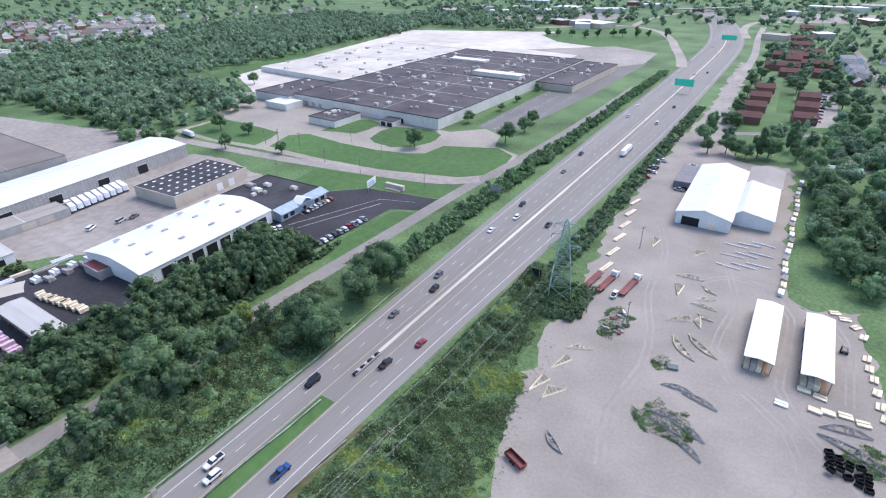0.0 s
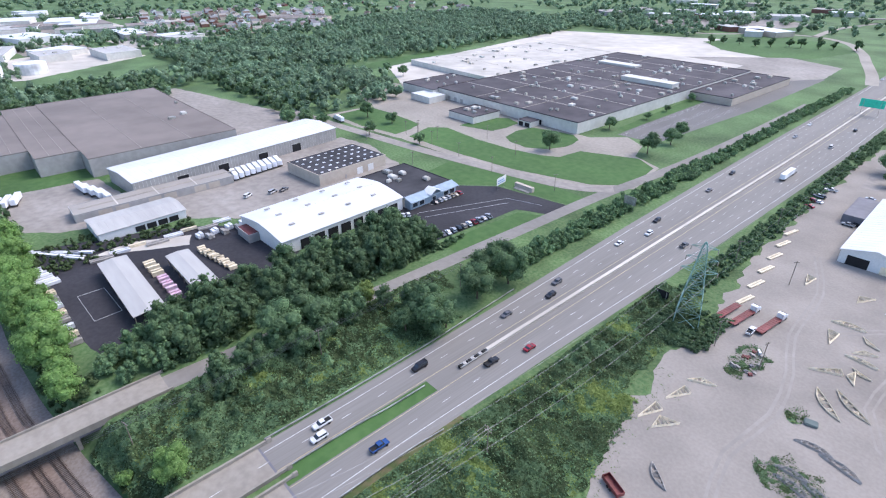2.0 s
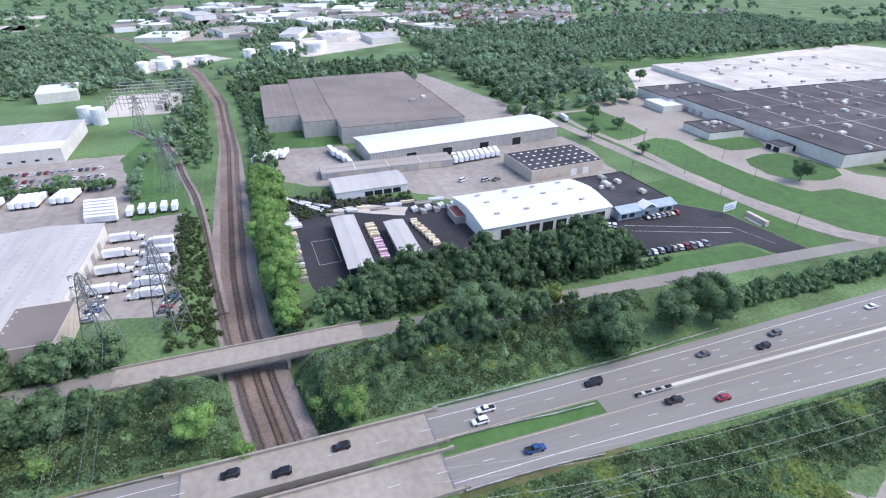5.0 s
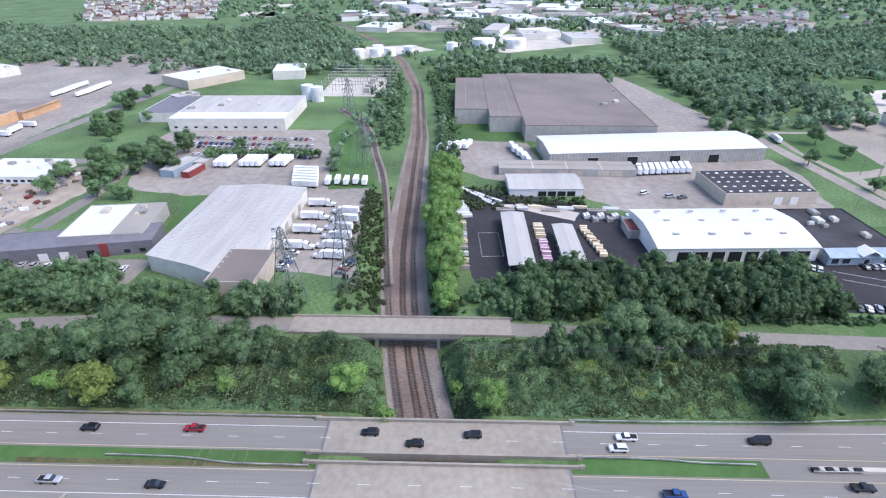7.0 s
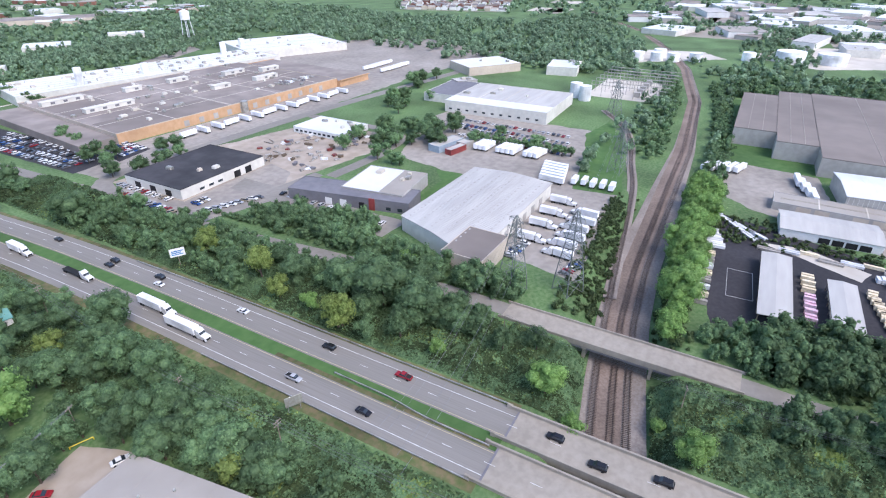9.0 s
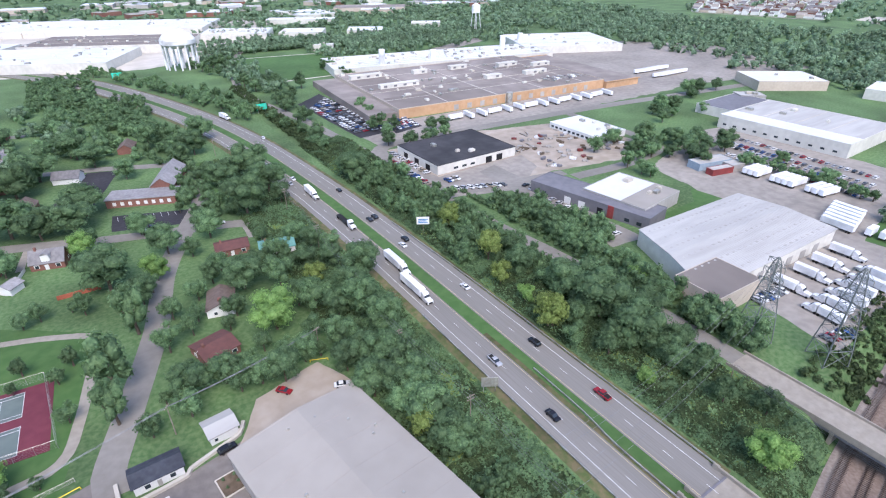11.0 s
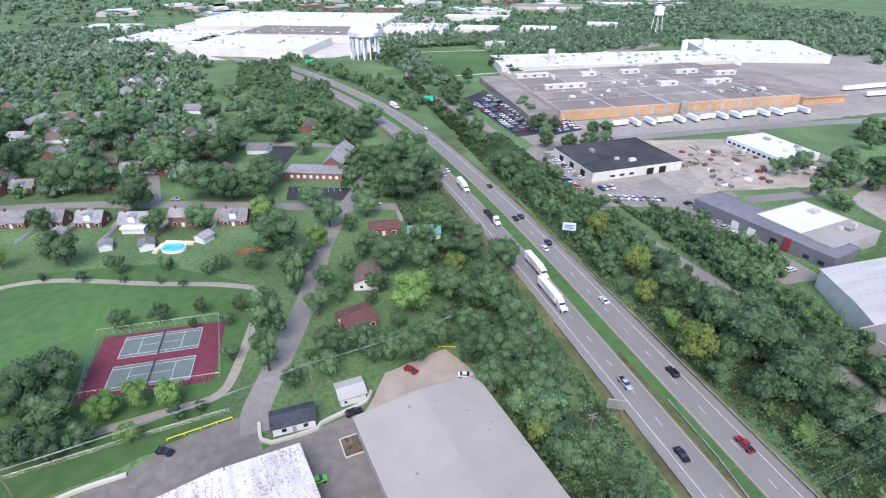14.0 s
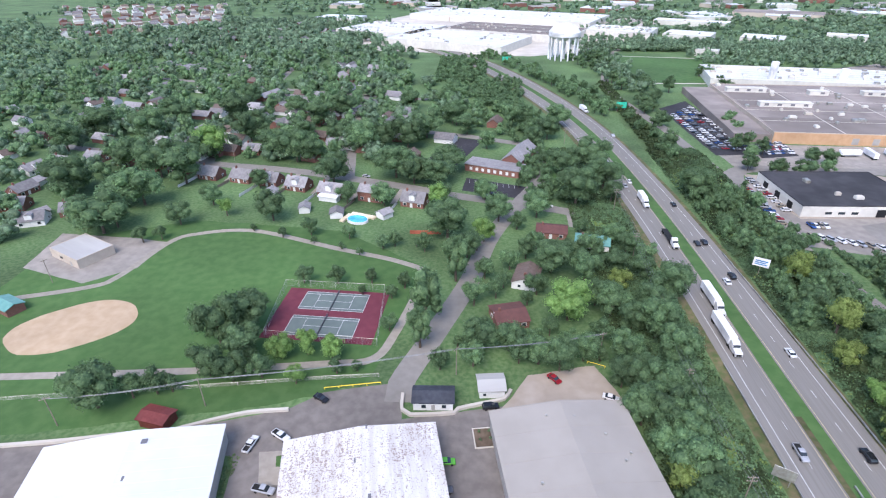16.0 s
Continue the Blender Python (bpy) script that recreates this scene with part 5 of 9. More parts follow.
cover("far_trees", "trees beside the northern houses", [(45, 330, 120, 700), (-30, 330, 640, 1000), (8, 60, 330, 460)], 900, (3.2, 6.0), HAZYLEAF, W, 1, 0.95, inside=lambda x, y: x > 44 + max(0, 200 - y) * 0.1 or y > 330)

cover("woods", "leafy belt beside the curving railway", [(-560, -275, -30, 90)], 2600, (2.2, 4.4), LEAF, W, 1, 1.0, inside=lambda x, y: 14.5 < y - rail_y(x) < 26)
cover("woods", "trees between the railway and the spur", [(-560, -330, -110, 40)], 1500, (2.2, 4.6), LEAFD, W, 1, 1.0, inside=lambda x, y: -26 < y - rail_y(x) < -11.5)
FARHALLS = ((-290, -800, 75), (-340, -940, 75), (-372, -765, 60), (-265, -665, 20), (-486, -780, 50), (-530, -1060, 120))
cover("far_trees", "broad woods behind the works", [(-950, -160, -1100, -690)], 1700, (4.5, 8), HAZYLEAF, (2, 12), 1, 0.9, inside=lambda x, y: all(abs(x - a) > r * 0.7 or abs(y - b) > r * 0.5 for a, b, r in FARHALLS) and x < -240 + (-y - 690) * 0.15)
cover("far_trees", "wooded distance behind the towns", [(-2100, -1500, -900, 1400), (-1500, 900, 1500, 2000), (-1300, 900, -2000, -1500)], 1300, (9, 17), HAZYLEAF, (2, 10), 1, 0.7)
cover("woods", "dark trees behind the taupe warehouse", [(-620, -522, -20, 150), (-560, -400, 190, 235)], 330, (4, 6.5), LEAFD, W, 1, 1.0)
cover("bushes", "bushy verge along the highway before the works", [(-122, -108, -520, -290)], 600, (1.0, 2.4), SHRUB, (2, 36), category="bushes", inside=lambda x, y: abs(x + 106 + max(0, -y - 300) * 0.02 + 8) < 6)
cover("bushes", "green bushes along the spur track", [(-262, -162, -47, -25)], 420, (0.9, 1.9), SHRUB, (2, 36), category="bushes", inside=lambda x, y: -47 + (x + 260) * 0.09 < y < -38 + (x + 260) * 0.11)
cover("suburb_trees", "garden trees beyond the church", [(-50, 30, -620, -385)], 190, (3.2, 5.6), LEAF, (6, 110), 1, 0.95, 0.11, inside=lambda x, y: x > -52 + (-y - 385) * 0.30)
cover("far_trees", "scattered woods round the tank yards", [(-1050, -560, -130, 330)], 1100, (4.5, 8), HAZYLEAF, (2, 14), 1, 0.9, inside=lambda x, y: abs(y - rail_y(x)) > 16 and not (-910 < x < -635 and -145 < y < 210))
# single trees
cover("undergrowth", "leafy undergrowth along the side road", [(-154, -150.6, 20, 150), (-154, -150.6, -215, -58)], 420, (0.9, 1.8), LEAFD, (2, 36), 1, 0.9, 0.2, "bushes")
DENSE = (11, 300)
cover("tree_belt", "dense dark green tree belt above the side road", [(-177, -152, 22, 60), (-180, -152, 60, 136)], 150, (4.2, 6.0), LEAFD, DENSE, 1, 1.15, 0.095, "tree belt")
cover("tree_belt", "green tree belt beside the cutting", [(-172, -153, 3, 30)], 20, (2.6, 4.2), LEAF, DENSE, 1, 1.15, 0.095, "tree belt")
cover("tree_belt", "dense green tree belt by the metal warehouse", [(-160, -151, -128, -56), (-174, -152, -150, -128)], 110, (3.4, 5.0), LEAF, DENSE, 1, 1.15, 0.095, "tree belt")
cover("tree_belt", "dense trees beside the grey workshop", [(-172, -152, -188, -150)], 40, (3.2, 4.6), LEAFD, DENSE, 1, 1.1, 0.095, "tree belt")
cover("tree_belt", "thick young trees between the hall and the highway", [(-61, -49, -215, -60)], 46, (2.2, 3.6), LEAF, DENSE, 1, 1.2, 0.08, "tree belt")
cover("tree_belt", "dense trees on the slope above the highway", [(-134, -109, -260, -150)], 90, (2.6, 4.4), LEAF, DENSE, 1, 1.25, 0.095, "tree belt")
belt(-300, -160, -14, -2, 52, (("round", "bright"), ("round", "bright"), ("round", "bright"), ("broad", "bright")), (1.1, 1.45), 3.8, "row beside the railway", lambda x, y: 13 < y - rail_y(x) < 23)
for x, y, s in ((-269, 221, 0.75), (-202, 274, 1.25), (-155, 312, 1.2), (-154, 340, 1.1), (-158, 362, 1.0), (-201, 341, 0.9), (-347, 234, 1.2), (-320, 237, 1.0), (-308, 208, 0.9), (-481, 354, 1.0), (-196, 384, 0.6), (-197, 416, 0.6), (-199, 463, 0.7), (-350, 196, 1.1), (-360, 188, 1.2), (-368, 178, 1.2), (-372, 195, 1.0), (-385, 186, 1.2), (-452, 352, 1.0)):
    tree(x, y, "broad", "leaf", s)
for m, k, lab in ((LEAF, 64, "tall green trees beside the gravel yard"), (HAZYLEAF, 44, "light green trees beside the gravel yard")):
    cover("tree_belt", lab, [(18, 100, 205, 430)], k, (4.5, 8.0), m, DENSE, 1, 1.0, 0.095, "tree belt", inside=lambda x, y: x > 19 + max(0, 240 - y) * 0.6)
cover("tree_belt", "trees among the apartment blocks", [(-45, 45, 385, 640), (-40, 45, 560, 900)], 75, (4.0, 7.0), HAZYLEAF, DENSE, 1, 1.0, 0.095, "tree belt", inside=lambda x, y: not (-40 < x < 20 and (440 < y < 570)))
cover("far_trees", "thick trees over the far suburb", [(-30, 430, -1000, -640)], 900, (5, 9), HAZYLEAF, W, 1, 0.9, inside=lambda x, y: x > 60 + (-y - 640) * 0.5)
cover("tree_belt", "tall dark trees between the highway and the side road", [(-137, -125, -215, -58)], 85, (2.6, 4.0), LEAFD, DENSE, 1, 1.3, 0.095, "tree belt")
cover("tree_belt", "trees at the edge of the side road", [(-139, -127, 24, 82)], 34, (2.8, 4.4), LEAFD, DENSE, 1, 1.3, 0.095, "tree belt")
def planted(group, rows):
    """Single trees: place, crown radius and tone (d dark, l green, y bright, o yellowing, s conifer)."""
    for x, y, rad, c in rows:
        kind = "spruce" if c == "s" else "small" if rad < 3.4 and c != "o" else "round" if rad < 5.4 or c == "o" else "broad"
        tree(x, y, kind, {"d": "dark", "l": "leaf", "y": "bright", "o": "yellow", "s": "dark"}[c], min(rad, 13.5) / KINDS[kind][1] * (0.72 if c == "s" else 0.88), group=group, tall=1.08 if rad < 9 else 0.88)


planted("trees on the lane", ((-31, -182, 10.1, "d"), (-33, -151, 10.2, "y"), (-1, -158, 5.2, "l"), (-15, -183, 4.5, "l"), (15, -147, 8.8, "s"), (16, -134, 6.5, "s"), (6, -174, 6.9, "s"), (2, -191, 6.0, "d"), (-5, -206, 6.1, "y"), (-12, -226, 8.4, "l"), (11, -209, 12.3, "d"), (-3, -134, 6.5, "l"), (-1, -126, 5.2, "l"), (-12, -134, 5.7, "l"), (-21, -128, 5.3, "l"), (-27, -125, 5.9, "d"), (-35, -130, 5.4, "l"), (9, -124, 4.3, "d"), (25, -168, 3.2, "d"), (27, -142, 3.4, "l"), (-12, -170, 3.8, "l"), (-20, -159, 3.2, "d"), (4, -135, 2.5, "l"), (-15, -128, 3.9, "d"), (-40, -130, 3.3, "d"), (29, -161, 2.9, "d")))
planted("trees in the plots by the lane", ((-24, -166, 4.6, "l"), (-9, -163, 4.2, "d"), (-5, -176, 4.4, "l"), (-26, -142, 4.0, "d"), (-44, -160, 6.0, "d"), (-43, -176, 6.4, "l"), (-41, -192, 6.2, "d"), (-22, -192, 5.0, "d"), (-27, -200, 5.4, "l"), (-48, -214, 4.2, "d"), (-60, -206, 5.6, "l"), (-20, -218, 5.0, "d"), (-5, -141, 4.0, "d"), (-20, -137, 3.6, "l"), (-31, -136, 4.2, "l"), (-47, -198, 4.8, "l"), (-56, -182, 6.0, "d"), (-2, -198, 4.2, "l"), (8, -188, 4.6, "d"), (20, -196, 4.4, "d")))
planted("trees beside the grey hall", ((-54, -169, 5.6, "o"), (-48, -153, 6.5, "l"), (-53, -145, 6.3, "d"), (-63, -157, 8.0, "d"), (-71, -164, 7.9, "d"), (-60, -142, 7.9, "l"), (-62, -129, 7.5, "d"), (-48, -131, 6.3, "l"), (-44, -119, 5.9, "d"), (-50, -118, 6.3, "d"), (-54, -114, 6.6, "l"), (-62, -118, 6.1, "d"), (-46, -105, 6.9, "l"), (-52, -104, 6.6, "d"), (-56, -100, 7.5, "l"), (-50, -95, 6.3, "l"), (-54, -89, 8.1, "l"), (-54, -81, 7.5, "d"), (-50, -86, 5.5, "o"), (-55, -76, 6.2, "l"), (-42, -140, 4.9, "d"), (-65, -179, 5.5, "d"), (-63, -196, 5.4, "d"), (-70, -191, 5.3, "l"), (-62, -109, 4.5, "d"), (-60, -100, 4.3, "d")))
planted("trees round the church", ((-50, -244, 16.0, "d"), (-67, -294, 16.8, "d"), (-50, -289, 10.5, "d"), (-30, -231, 8.1, "l"), (19, -270, 12.2, "d"), (17, -242, 7.2, "y"), (-24, -266, 2.7, "d"), (43, -279, 13.3, "l"), (32, -270, 10.4, "d"), (59, -330, 12.6, "d"), (69, -322, 14.5, "l"), (76, -270, 14.5, "d"), (42, -330, 12.5, "d"), (32, -351, 13.2, "d"), (120, -309, 14.6, "l"), (106, -302, 11.4, "d"), (-6, -250, 6.3, "l"), (-68, -267, 10.5, "l"), (5, -359, 9.5, "d"), (-8, -329, 7.3, "l"), (-37, -332, 8.1, "d"), (-48, -350, 10.1, "d"), (-59, -378, 10.0, "l"), (-27, -379, 8.3, "d"), (13, -381, 10.8, "d"), (-69, -251, 6.5, "d")))
planted("garden and street trees", ((160, -307, 14.5, "y"), (176, -275, 13.0, "d"), (157, -266, 12.4, "d"), (165, -293, 11.9, "d"), (175, -237, 11.8, "d"), (165, -238, 13.6, "l"), (167, -207, 13.8, "d"), (208, -246, 14.3, "d"), (177, -212, 10.6, "d"), (164, -213, 10.3, "l"), (94, -223, 10.0, "d"), (118, -227, 4.4, "y"), (136, -217, 7.6, "d"), (111, -378, 14.6, "d"), (99, -401, 15.2, "d"), (216, -337, 15.7, "d"), (217, -376, 16.9, "l"), (255, -348, 17.8, "d"), (172, -381, 16.3, "d"), (259, -316, 17.8, "d"), (200, -285, 11.5, "l"), (114, -261, 6.4, "d"), (112, -338, 11.7, "d"), (39, -284, 11, "l"), (14, -287, 12, "l"), (96, -302, 10, "d"), (88, -338, 10.5, "d"), (16, -386, 10, "d"), (51, -423, 10, "d"), (136, -403, 11, "l"), (184, -435, 11, "d"), (145, -345, 11, "d"), (16, -246, 6.5, "l"), (-5, -251, 6, "l"), (44, -241, 7.3, "l"), (63, -243, 5.7, "l"), (130, -239, 6.8, "l"), (148, -340, 12.2, "d")))
planted("park trees", ((75, -142, 9.7, "d"), (81, -133, 8.3, "d"), (70, -127, 6.8, "d"), (78, -118, 5.9, "d"), (70, -116, 6.5, "d"), (62, -118, 4.6, "d"), (59, -127, 5.5, "y"), (51, -129, 5.1, "y"), (43, -128, 4.7, "y"), (64, -170, 4.0, "d"), (51, -170, 3.9, "d"), (38, -171, 3.2, "d"), (51, -116, 3.8, "y"), (40, -121, 3.1, "d"), (34, -122, 2.1, "d"), (104, -104, 8.7, "d"), (96, -108, 4.9, "d"), (90, -110, 4.8, "d"), (86, -111, 3.3, "d"), (114, -107, 4.0, "l"), (72, -209, 4.6, "l"), (54, -206, 3.5, "l"), (38, -198, 3.4, "l"), (33, -200, 3.8, "d"), (137, -202, 3.9, "d"), (144, -199, 3.9, "d"), (40, -163, 1.9, "d")))
planted("slope trees", ((-137, 54, 8.8, "d"), (-137, 65, 9.0, "d"), (-130, 56, 6.3, "d"), (-137, 75, 5.0, "d"), (-138, 86, 4.9, "o"), (-114, 97, 7.3, "d"), (-125, 97, 6.0, "d"), (-114, 119, 9.1, "d"), (-113, 135, 7.8, "d"), (-122, 138, 7.2, "d"), (-131, 43, 4.4, "d"), (-109, 99, 4.9, "d"), (-132, 90, 4.5, "d"), (-126, 22, 3.2, "d"), (-122, 132, 9.2, "d"), (-119, 137, 8.0, "d"), (-117, 96, 7.8, "d"), (-108, 94, 7.1, "d"), (-116, 87, 4.9, "d")))
planted("trees by the railway bridge", ((-127, -108, 10.0, "d"), (-126, -94, 11.6, "d"), (-153, -100, 5.2, "y"), (-109, -101, 6.0, "o"), (-113, -65, 3.2, "y"), (-124, -77, 8.8, "d"), (-116, -30, 4.7, "y"), (-107, -20, 4.5, "y"), (-109, 10, 5.5, "y"), (-120, 1, 3.1, "y"), (-126, -66, 6.7, "l"), (-125, -48, 4.7, "d"), (-131, -39, 4.0, "d"), (-117, -96, 6.6, "d"), (-115, -80, 5.2, "d")))
planted("trees below the side road", ((-118, -145, 6.3, "o"), (-112, -130, 4.7, "o"), (-110, -100, 6.9, "o"), (-112, -116, 4.5, "y"), (-125, -117, 6.4, "l"), (-123, -99, 7.2, "d"), (-128, -89, 7.2, "d"), (-113, -65, 3.2, "y"), (-114, -30, 6.4, "y"), (-121, -179, 7.1, "o"), (-122, -130, 6.6, "d"), (-135, -100, 7.1, "d"), (-137, -84, 7.3, "d"), (-134, -69, 5.8, "d"), (-125, -72, 6.8, "d"), (-120, -80, 5.7, "d"), (-132, -60, 4.9, "d"), (-112, -258, 11.4, "d"), (-117, -159, 6.1, "d"), (-129, -143, 5.6, "d"), (-109, -90, 4.9, "l"), (-131, -198, 6.0, "d")))
for x, y, s in ((-294, -208, 1.3), (-275, -217, 1.1), (-318, -189, 1.3), (-306, -195, 1.2), (-300, -180, 1.1), (-333, -176, 1.2), (-291, -170, 1.0), (-369, -252, 1.3), (-376, -246, 1.2), (-431, -272, 1.3), (-440, -268, 1.2), (-196, -309, 1.0), (-204, -306, 1.0), (-164, -316, 0.9)):
    tree(x, y, "broad", "leaf" if int(s * 10) % 2 else "dark", s, group="trees among the yards")
for i in range(14):
    tree(-311 - (i % 2) * 2, -150 + i * 5, "small", "leaf", 1.2, group="trees along the staff lot")

# ---- vehicles ----


def prism(bm, prof, w0, w1=None):
    """A side profile (y, z) extruded across x; w1 narrows the points that carry a third value."""
    a = [bm.verts.new((-(w0 if len(p) == 2 else w1), p[0], p[1])) for p in prof]
    b = [bm.verts.new(((w0 if len(p) == 2 else w1), p[0], p[1])) for p in prof]
    n = len(prof)
    bm.faces.new(a)
    bm.faces.new(b[::-1])
    for i in range(n):
        j = (i + 1) % n
        bm.faces.new((a[j], a[i], b[i], b[j]))
    bmesh.ops.recalc_face_normals(bm, faces=bm.faces[:])


def wheel_mesh(r, w):
    bm = bmesh.new()
    bar(bm, (-w / 2, 0, 0), (w / 2, 0, 0), r, 10)
    return mesh_of("wheel", bm, BLACK)


WHEEL, BIGWHEEL = wheel_mesh(0.34, 0.24), wheel_mesh(0.5, 0.3)


def wheels(t, mesh, spots, r):
    for x, y in spots:
        ob = new("wheel", mesh)
        ob.parent = t
        ob.matrix_basis = Matrix.Translation((x, y, r))


SHAPES = {
    "sedan": ([(-2.3, 0.35), (-2.35, 0.8), (-2.2, 0.95), (-1.4, 1.0), (1.0, 0.95), (2.2, 0.78), (2.35, 0.6), (2.3, 0.35)], [(-1.65, 0.97, 1), (-1.0, 1.38, 1), (0.3, 1.40, 1), (1.15, 0.95, 1)], [(-1.0, 1.36), (-0.95, 1.44), (0.25, 1.45), (0.35, 1.38)]),
    "suv": ([(-2.35, 0.45), (-2.4, 1.0), (-2.3, 1.12), (1.05, 1.1), (2.2, 0.98), (2.38, 0.7), (2.35, 0.45)], [(-2.25, 1.1, 1), (-1.95, 1.66, 1), (0.4, 1.68, 1), (1.2, 1.1, 1)], [(-1.95, 1.64), (-1.9, 1.76), (0.3, 1.77), (0.45, 1.66)]),
    "pickup": ([(-2.8, 0.5), (-2.82, 1.05), (-1.0, 1.05), (-0.95, 1.1), (1.2, 1.1), (2.55, 1.0), (2.75, 0.7), (2.7, 0.5)], [(-0.9, 1.1, 1), (-0.75, 1.7, 1), (0.6, 1.72, 1), (1.3, 1.1, 1)], [(-0.75, 1.68), (-0.7, 1.78), (0.5, 1.79), (0.65, 1.7)]),
    "van": ([(-2.7, 0.4), (-2.75, 1.2), (1.4, 1.2), (2.5, 1.0), (2.65, 0.4)], [(-2.7, 1.2, 1), (-2.6, 2.05, 1), (0.8, 2.05, 1), (1.6, 1.2, 1)], [(-2.6, 2.03), (-2.6, 2.15), (0.7, 2.15), (0.85, 2.04)]),
}
COLS = dict(zip(("white", "black", "silver", "red", "grey", "blue", "tan", "lime"), CARPAINT))
CARS = {}


def car(x, y, ang, shape="sedan", col="black", place="on the grey highway", group="", far=False):
    key = shape, col, far
    m = spot(x, y, ang, -0.15 if far else 0.12)
    if key in CARS:
        t = copy_thing(CARS[key], m)
        t["label"] = f"{col} {shape} {place}"
    else:
        t = thing(shape if shape in ("pickup", "van") else "car", f"{col} {shape} {place}", "car", m)
        body, glass, roof = SHAPES[shape]
        bm = bmesh.new()
        prism(bm, body, 0.92)
        if shape == "pickup":
            box(bm, -0.92, -0.8, -2.8, -0.95, 1.05, 1.2)
            box(bm, 0.8, 0.92, -2.8, -0.95, 1.05, 1.2)
            box(bm, -0.8, 0.8, -2.82, -2.7, 1.05, 1.2)
        bmesh.ops.bevel(bm, geom=[e for e in bm.edges if abs(abs(e.verts[0].co.x) - 0.92) < 0.01 and abs(e.verts[0].co.x - e.verts[1].co.x) < 0.01], offset=0.06, segments=1, affect="EDGES")
        part("body", bm, COLS[col], t)
        bm = bmesh.new()
        prism(bm, glass, 0.92, 0.80)
        part("window_band", bm, GLASS, t)
        bm = bmesh.new()
        prism(bm, roof, 0.74)
        part("roof_panel", bm, COLS[col], t)
        if shape == "pickup":
            part("load_bed", boxes((-0.78, 0.78, -2.68, -1.0, 1.052, 1.075)), BLACK, t)
        L = -body[0][0] * 0.62
        if not far:
            wheels(t, WHEEL, ((-0.86, -L), (0.86, -L), (-0.86, L), (0.86, L)), 0.34)
        CARS[key] = t
    if group:
        t["group"] = group
    return t


def trailer(x, y, ang, length=14.0, place="parked in the lot", group="", truck=False, body=WRAP, cab="white", flat=False):
    """A box trailer, with or without its tractor."""
    key = ("trailer", length, truck, body.name, cab, flat)
    m = spot(x, y, ang, 0.1)
    if key in CARS:
        t = copy_thing(CARS[key], m)
    else:
        name = "semi_truck" if truck else "trailer"
        t = thing(name, f"{'flatbed' if flat else 'white box'} {'truck' if truck else 'trailer'} {place}", "truck" if truck else "trailer", m)
        a = length / 2
        bm = boxes((-1.28, 1.28, -a, a, 1.1, 1.35 if flat else 4.0))
        bmesh.ops.bevel(bm, geom=bm.edges[:], offset=0.05, segments=1, affect="EDGES")
        part("trailer_body", bm, body, t)
        part("frame", boxes((-0.9, 0.9, -a + 0.3, a - 0.3, 0.85, 1.08), (-0.8, -0.6, a - 3, a - 2.8, 0, 0.85), (0.6, 0.8, a - 3, a - 2.8, 0, 0.85)), BLACK, t)
        wheels(t, BIGWHEEL, [(s, -a + d) for s in (-1.1, 1.1) for d in (1.2, 2.4)], 0.5)
        if truck:
            bm = bmesh.new()
            prism(bm, [(a + 0.5, 0.6), (a + 0.5, 3.6), (a + 1.6, 3.7), (a + 2.6, 3.0), (a + 3.0, 2.0), (a + 5.0, 1.8), (a + 5.4, 1.5), (a + 5.4, 0.6)], 1.15)
            part("cab", bm, COLS[cab], t)
            part("windscreen", boxes((-1.05, 1.05, a + 2.62, a + 2.98, 2.1, 2.9)), GLASS, t)
            part("grille", boxes((-0.8, 0.8, a + 5.4, a + 5.45, 0.7, 1.4)), BLACK, t)
            wheels(t, BIGWHEEL, [(s, a + d) for s in (-1.05, 1.05) for d in (-0.6, 0.6, 4.5)], 0.5)
        CARS[key] = t
    if group:
        t["group"] = group
    return t


G = "highway traffic"
for x, y, sh, c in ((-82.4, 111, "sedan", "red"), (-85.9, 97, "pickup", "black"), (-99.6, 119, "sedan", "grey"), (-96.6, 140, "suv", "black"), (-100.6, 149, "suv", "grey"), (-101.6, 194, "sedan", "white"), (-97.6, 212, "suv", "white"), (-101.9, 227, "suv", "black"), (-81.6, 213, "pickup", "grey"), (-101.8, 281, "sedan", "grey"), (-104, 315, "suv", "black"), (-104, 415, "suv", "silver"), (-107, 455, "sedan", "white"), (-80.6, 408, "van", "white"), (-80.6, 461, "suv", "black"), (-112, 676, "suv", "white"), (-92, 601, "sedan", "grey"), (-83, 618, "suv", "black"), (-107, 794, "sedan", "white"),
                 (-99.8, -69, "pickup", "red"), (-99.6, -22, "suv", "black"), (-96.2, -10, "suv", "black"), (-99.4, 5, "suv", "black"), (-99.6, 45, "pickup", "white"), (-96, 42, "suv", "white"), (-99.2, 79, "van", "black"), (-83, 52, "pickup", "blue"),
                 (-99.8, -136, "sedan", "white"), (-99.4, -97, "suv", "black"), (-83.2, -97, "pickup", "silver"), (-82.6, -71, "sedan", "black"), (-100, -181, "suv", "black"), (-96.6, -177, "sedan", "white"), (-99.2, -208, "suv", "black"), (-96, -207, "sedan", "black"), (-98.4, -247, "sedan", "black"), (-84, -276, "sedan", "white"), (-80.4, -270, "sedan", "silver"), (-93, -358, "sedan", "white"), (-79, -305, "sedan", "silver")):
    car(x, y, 180 if x < -91 else 0, sh, c, "on the grey highway", G)
trailer(-83.0, -146, 0, 14.5, "on the highway", G, True)
trailer(-86.2, -166, 0, 12.5, "on the highway", G, True)
trailer(-85.6, -213, 0, 12, "with an empty deck on the highway", G, True, BLACK, "white", True)
trailer(-84.4, -252, 0, 9, "on the highway", G, True)
trailer(-81, 331, 0, 15, "on the highway", G, True)
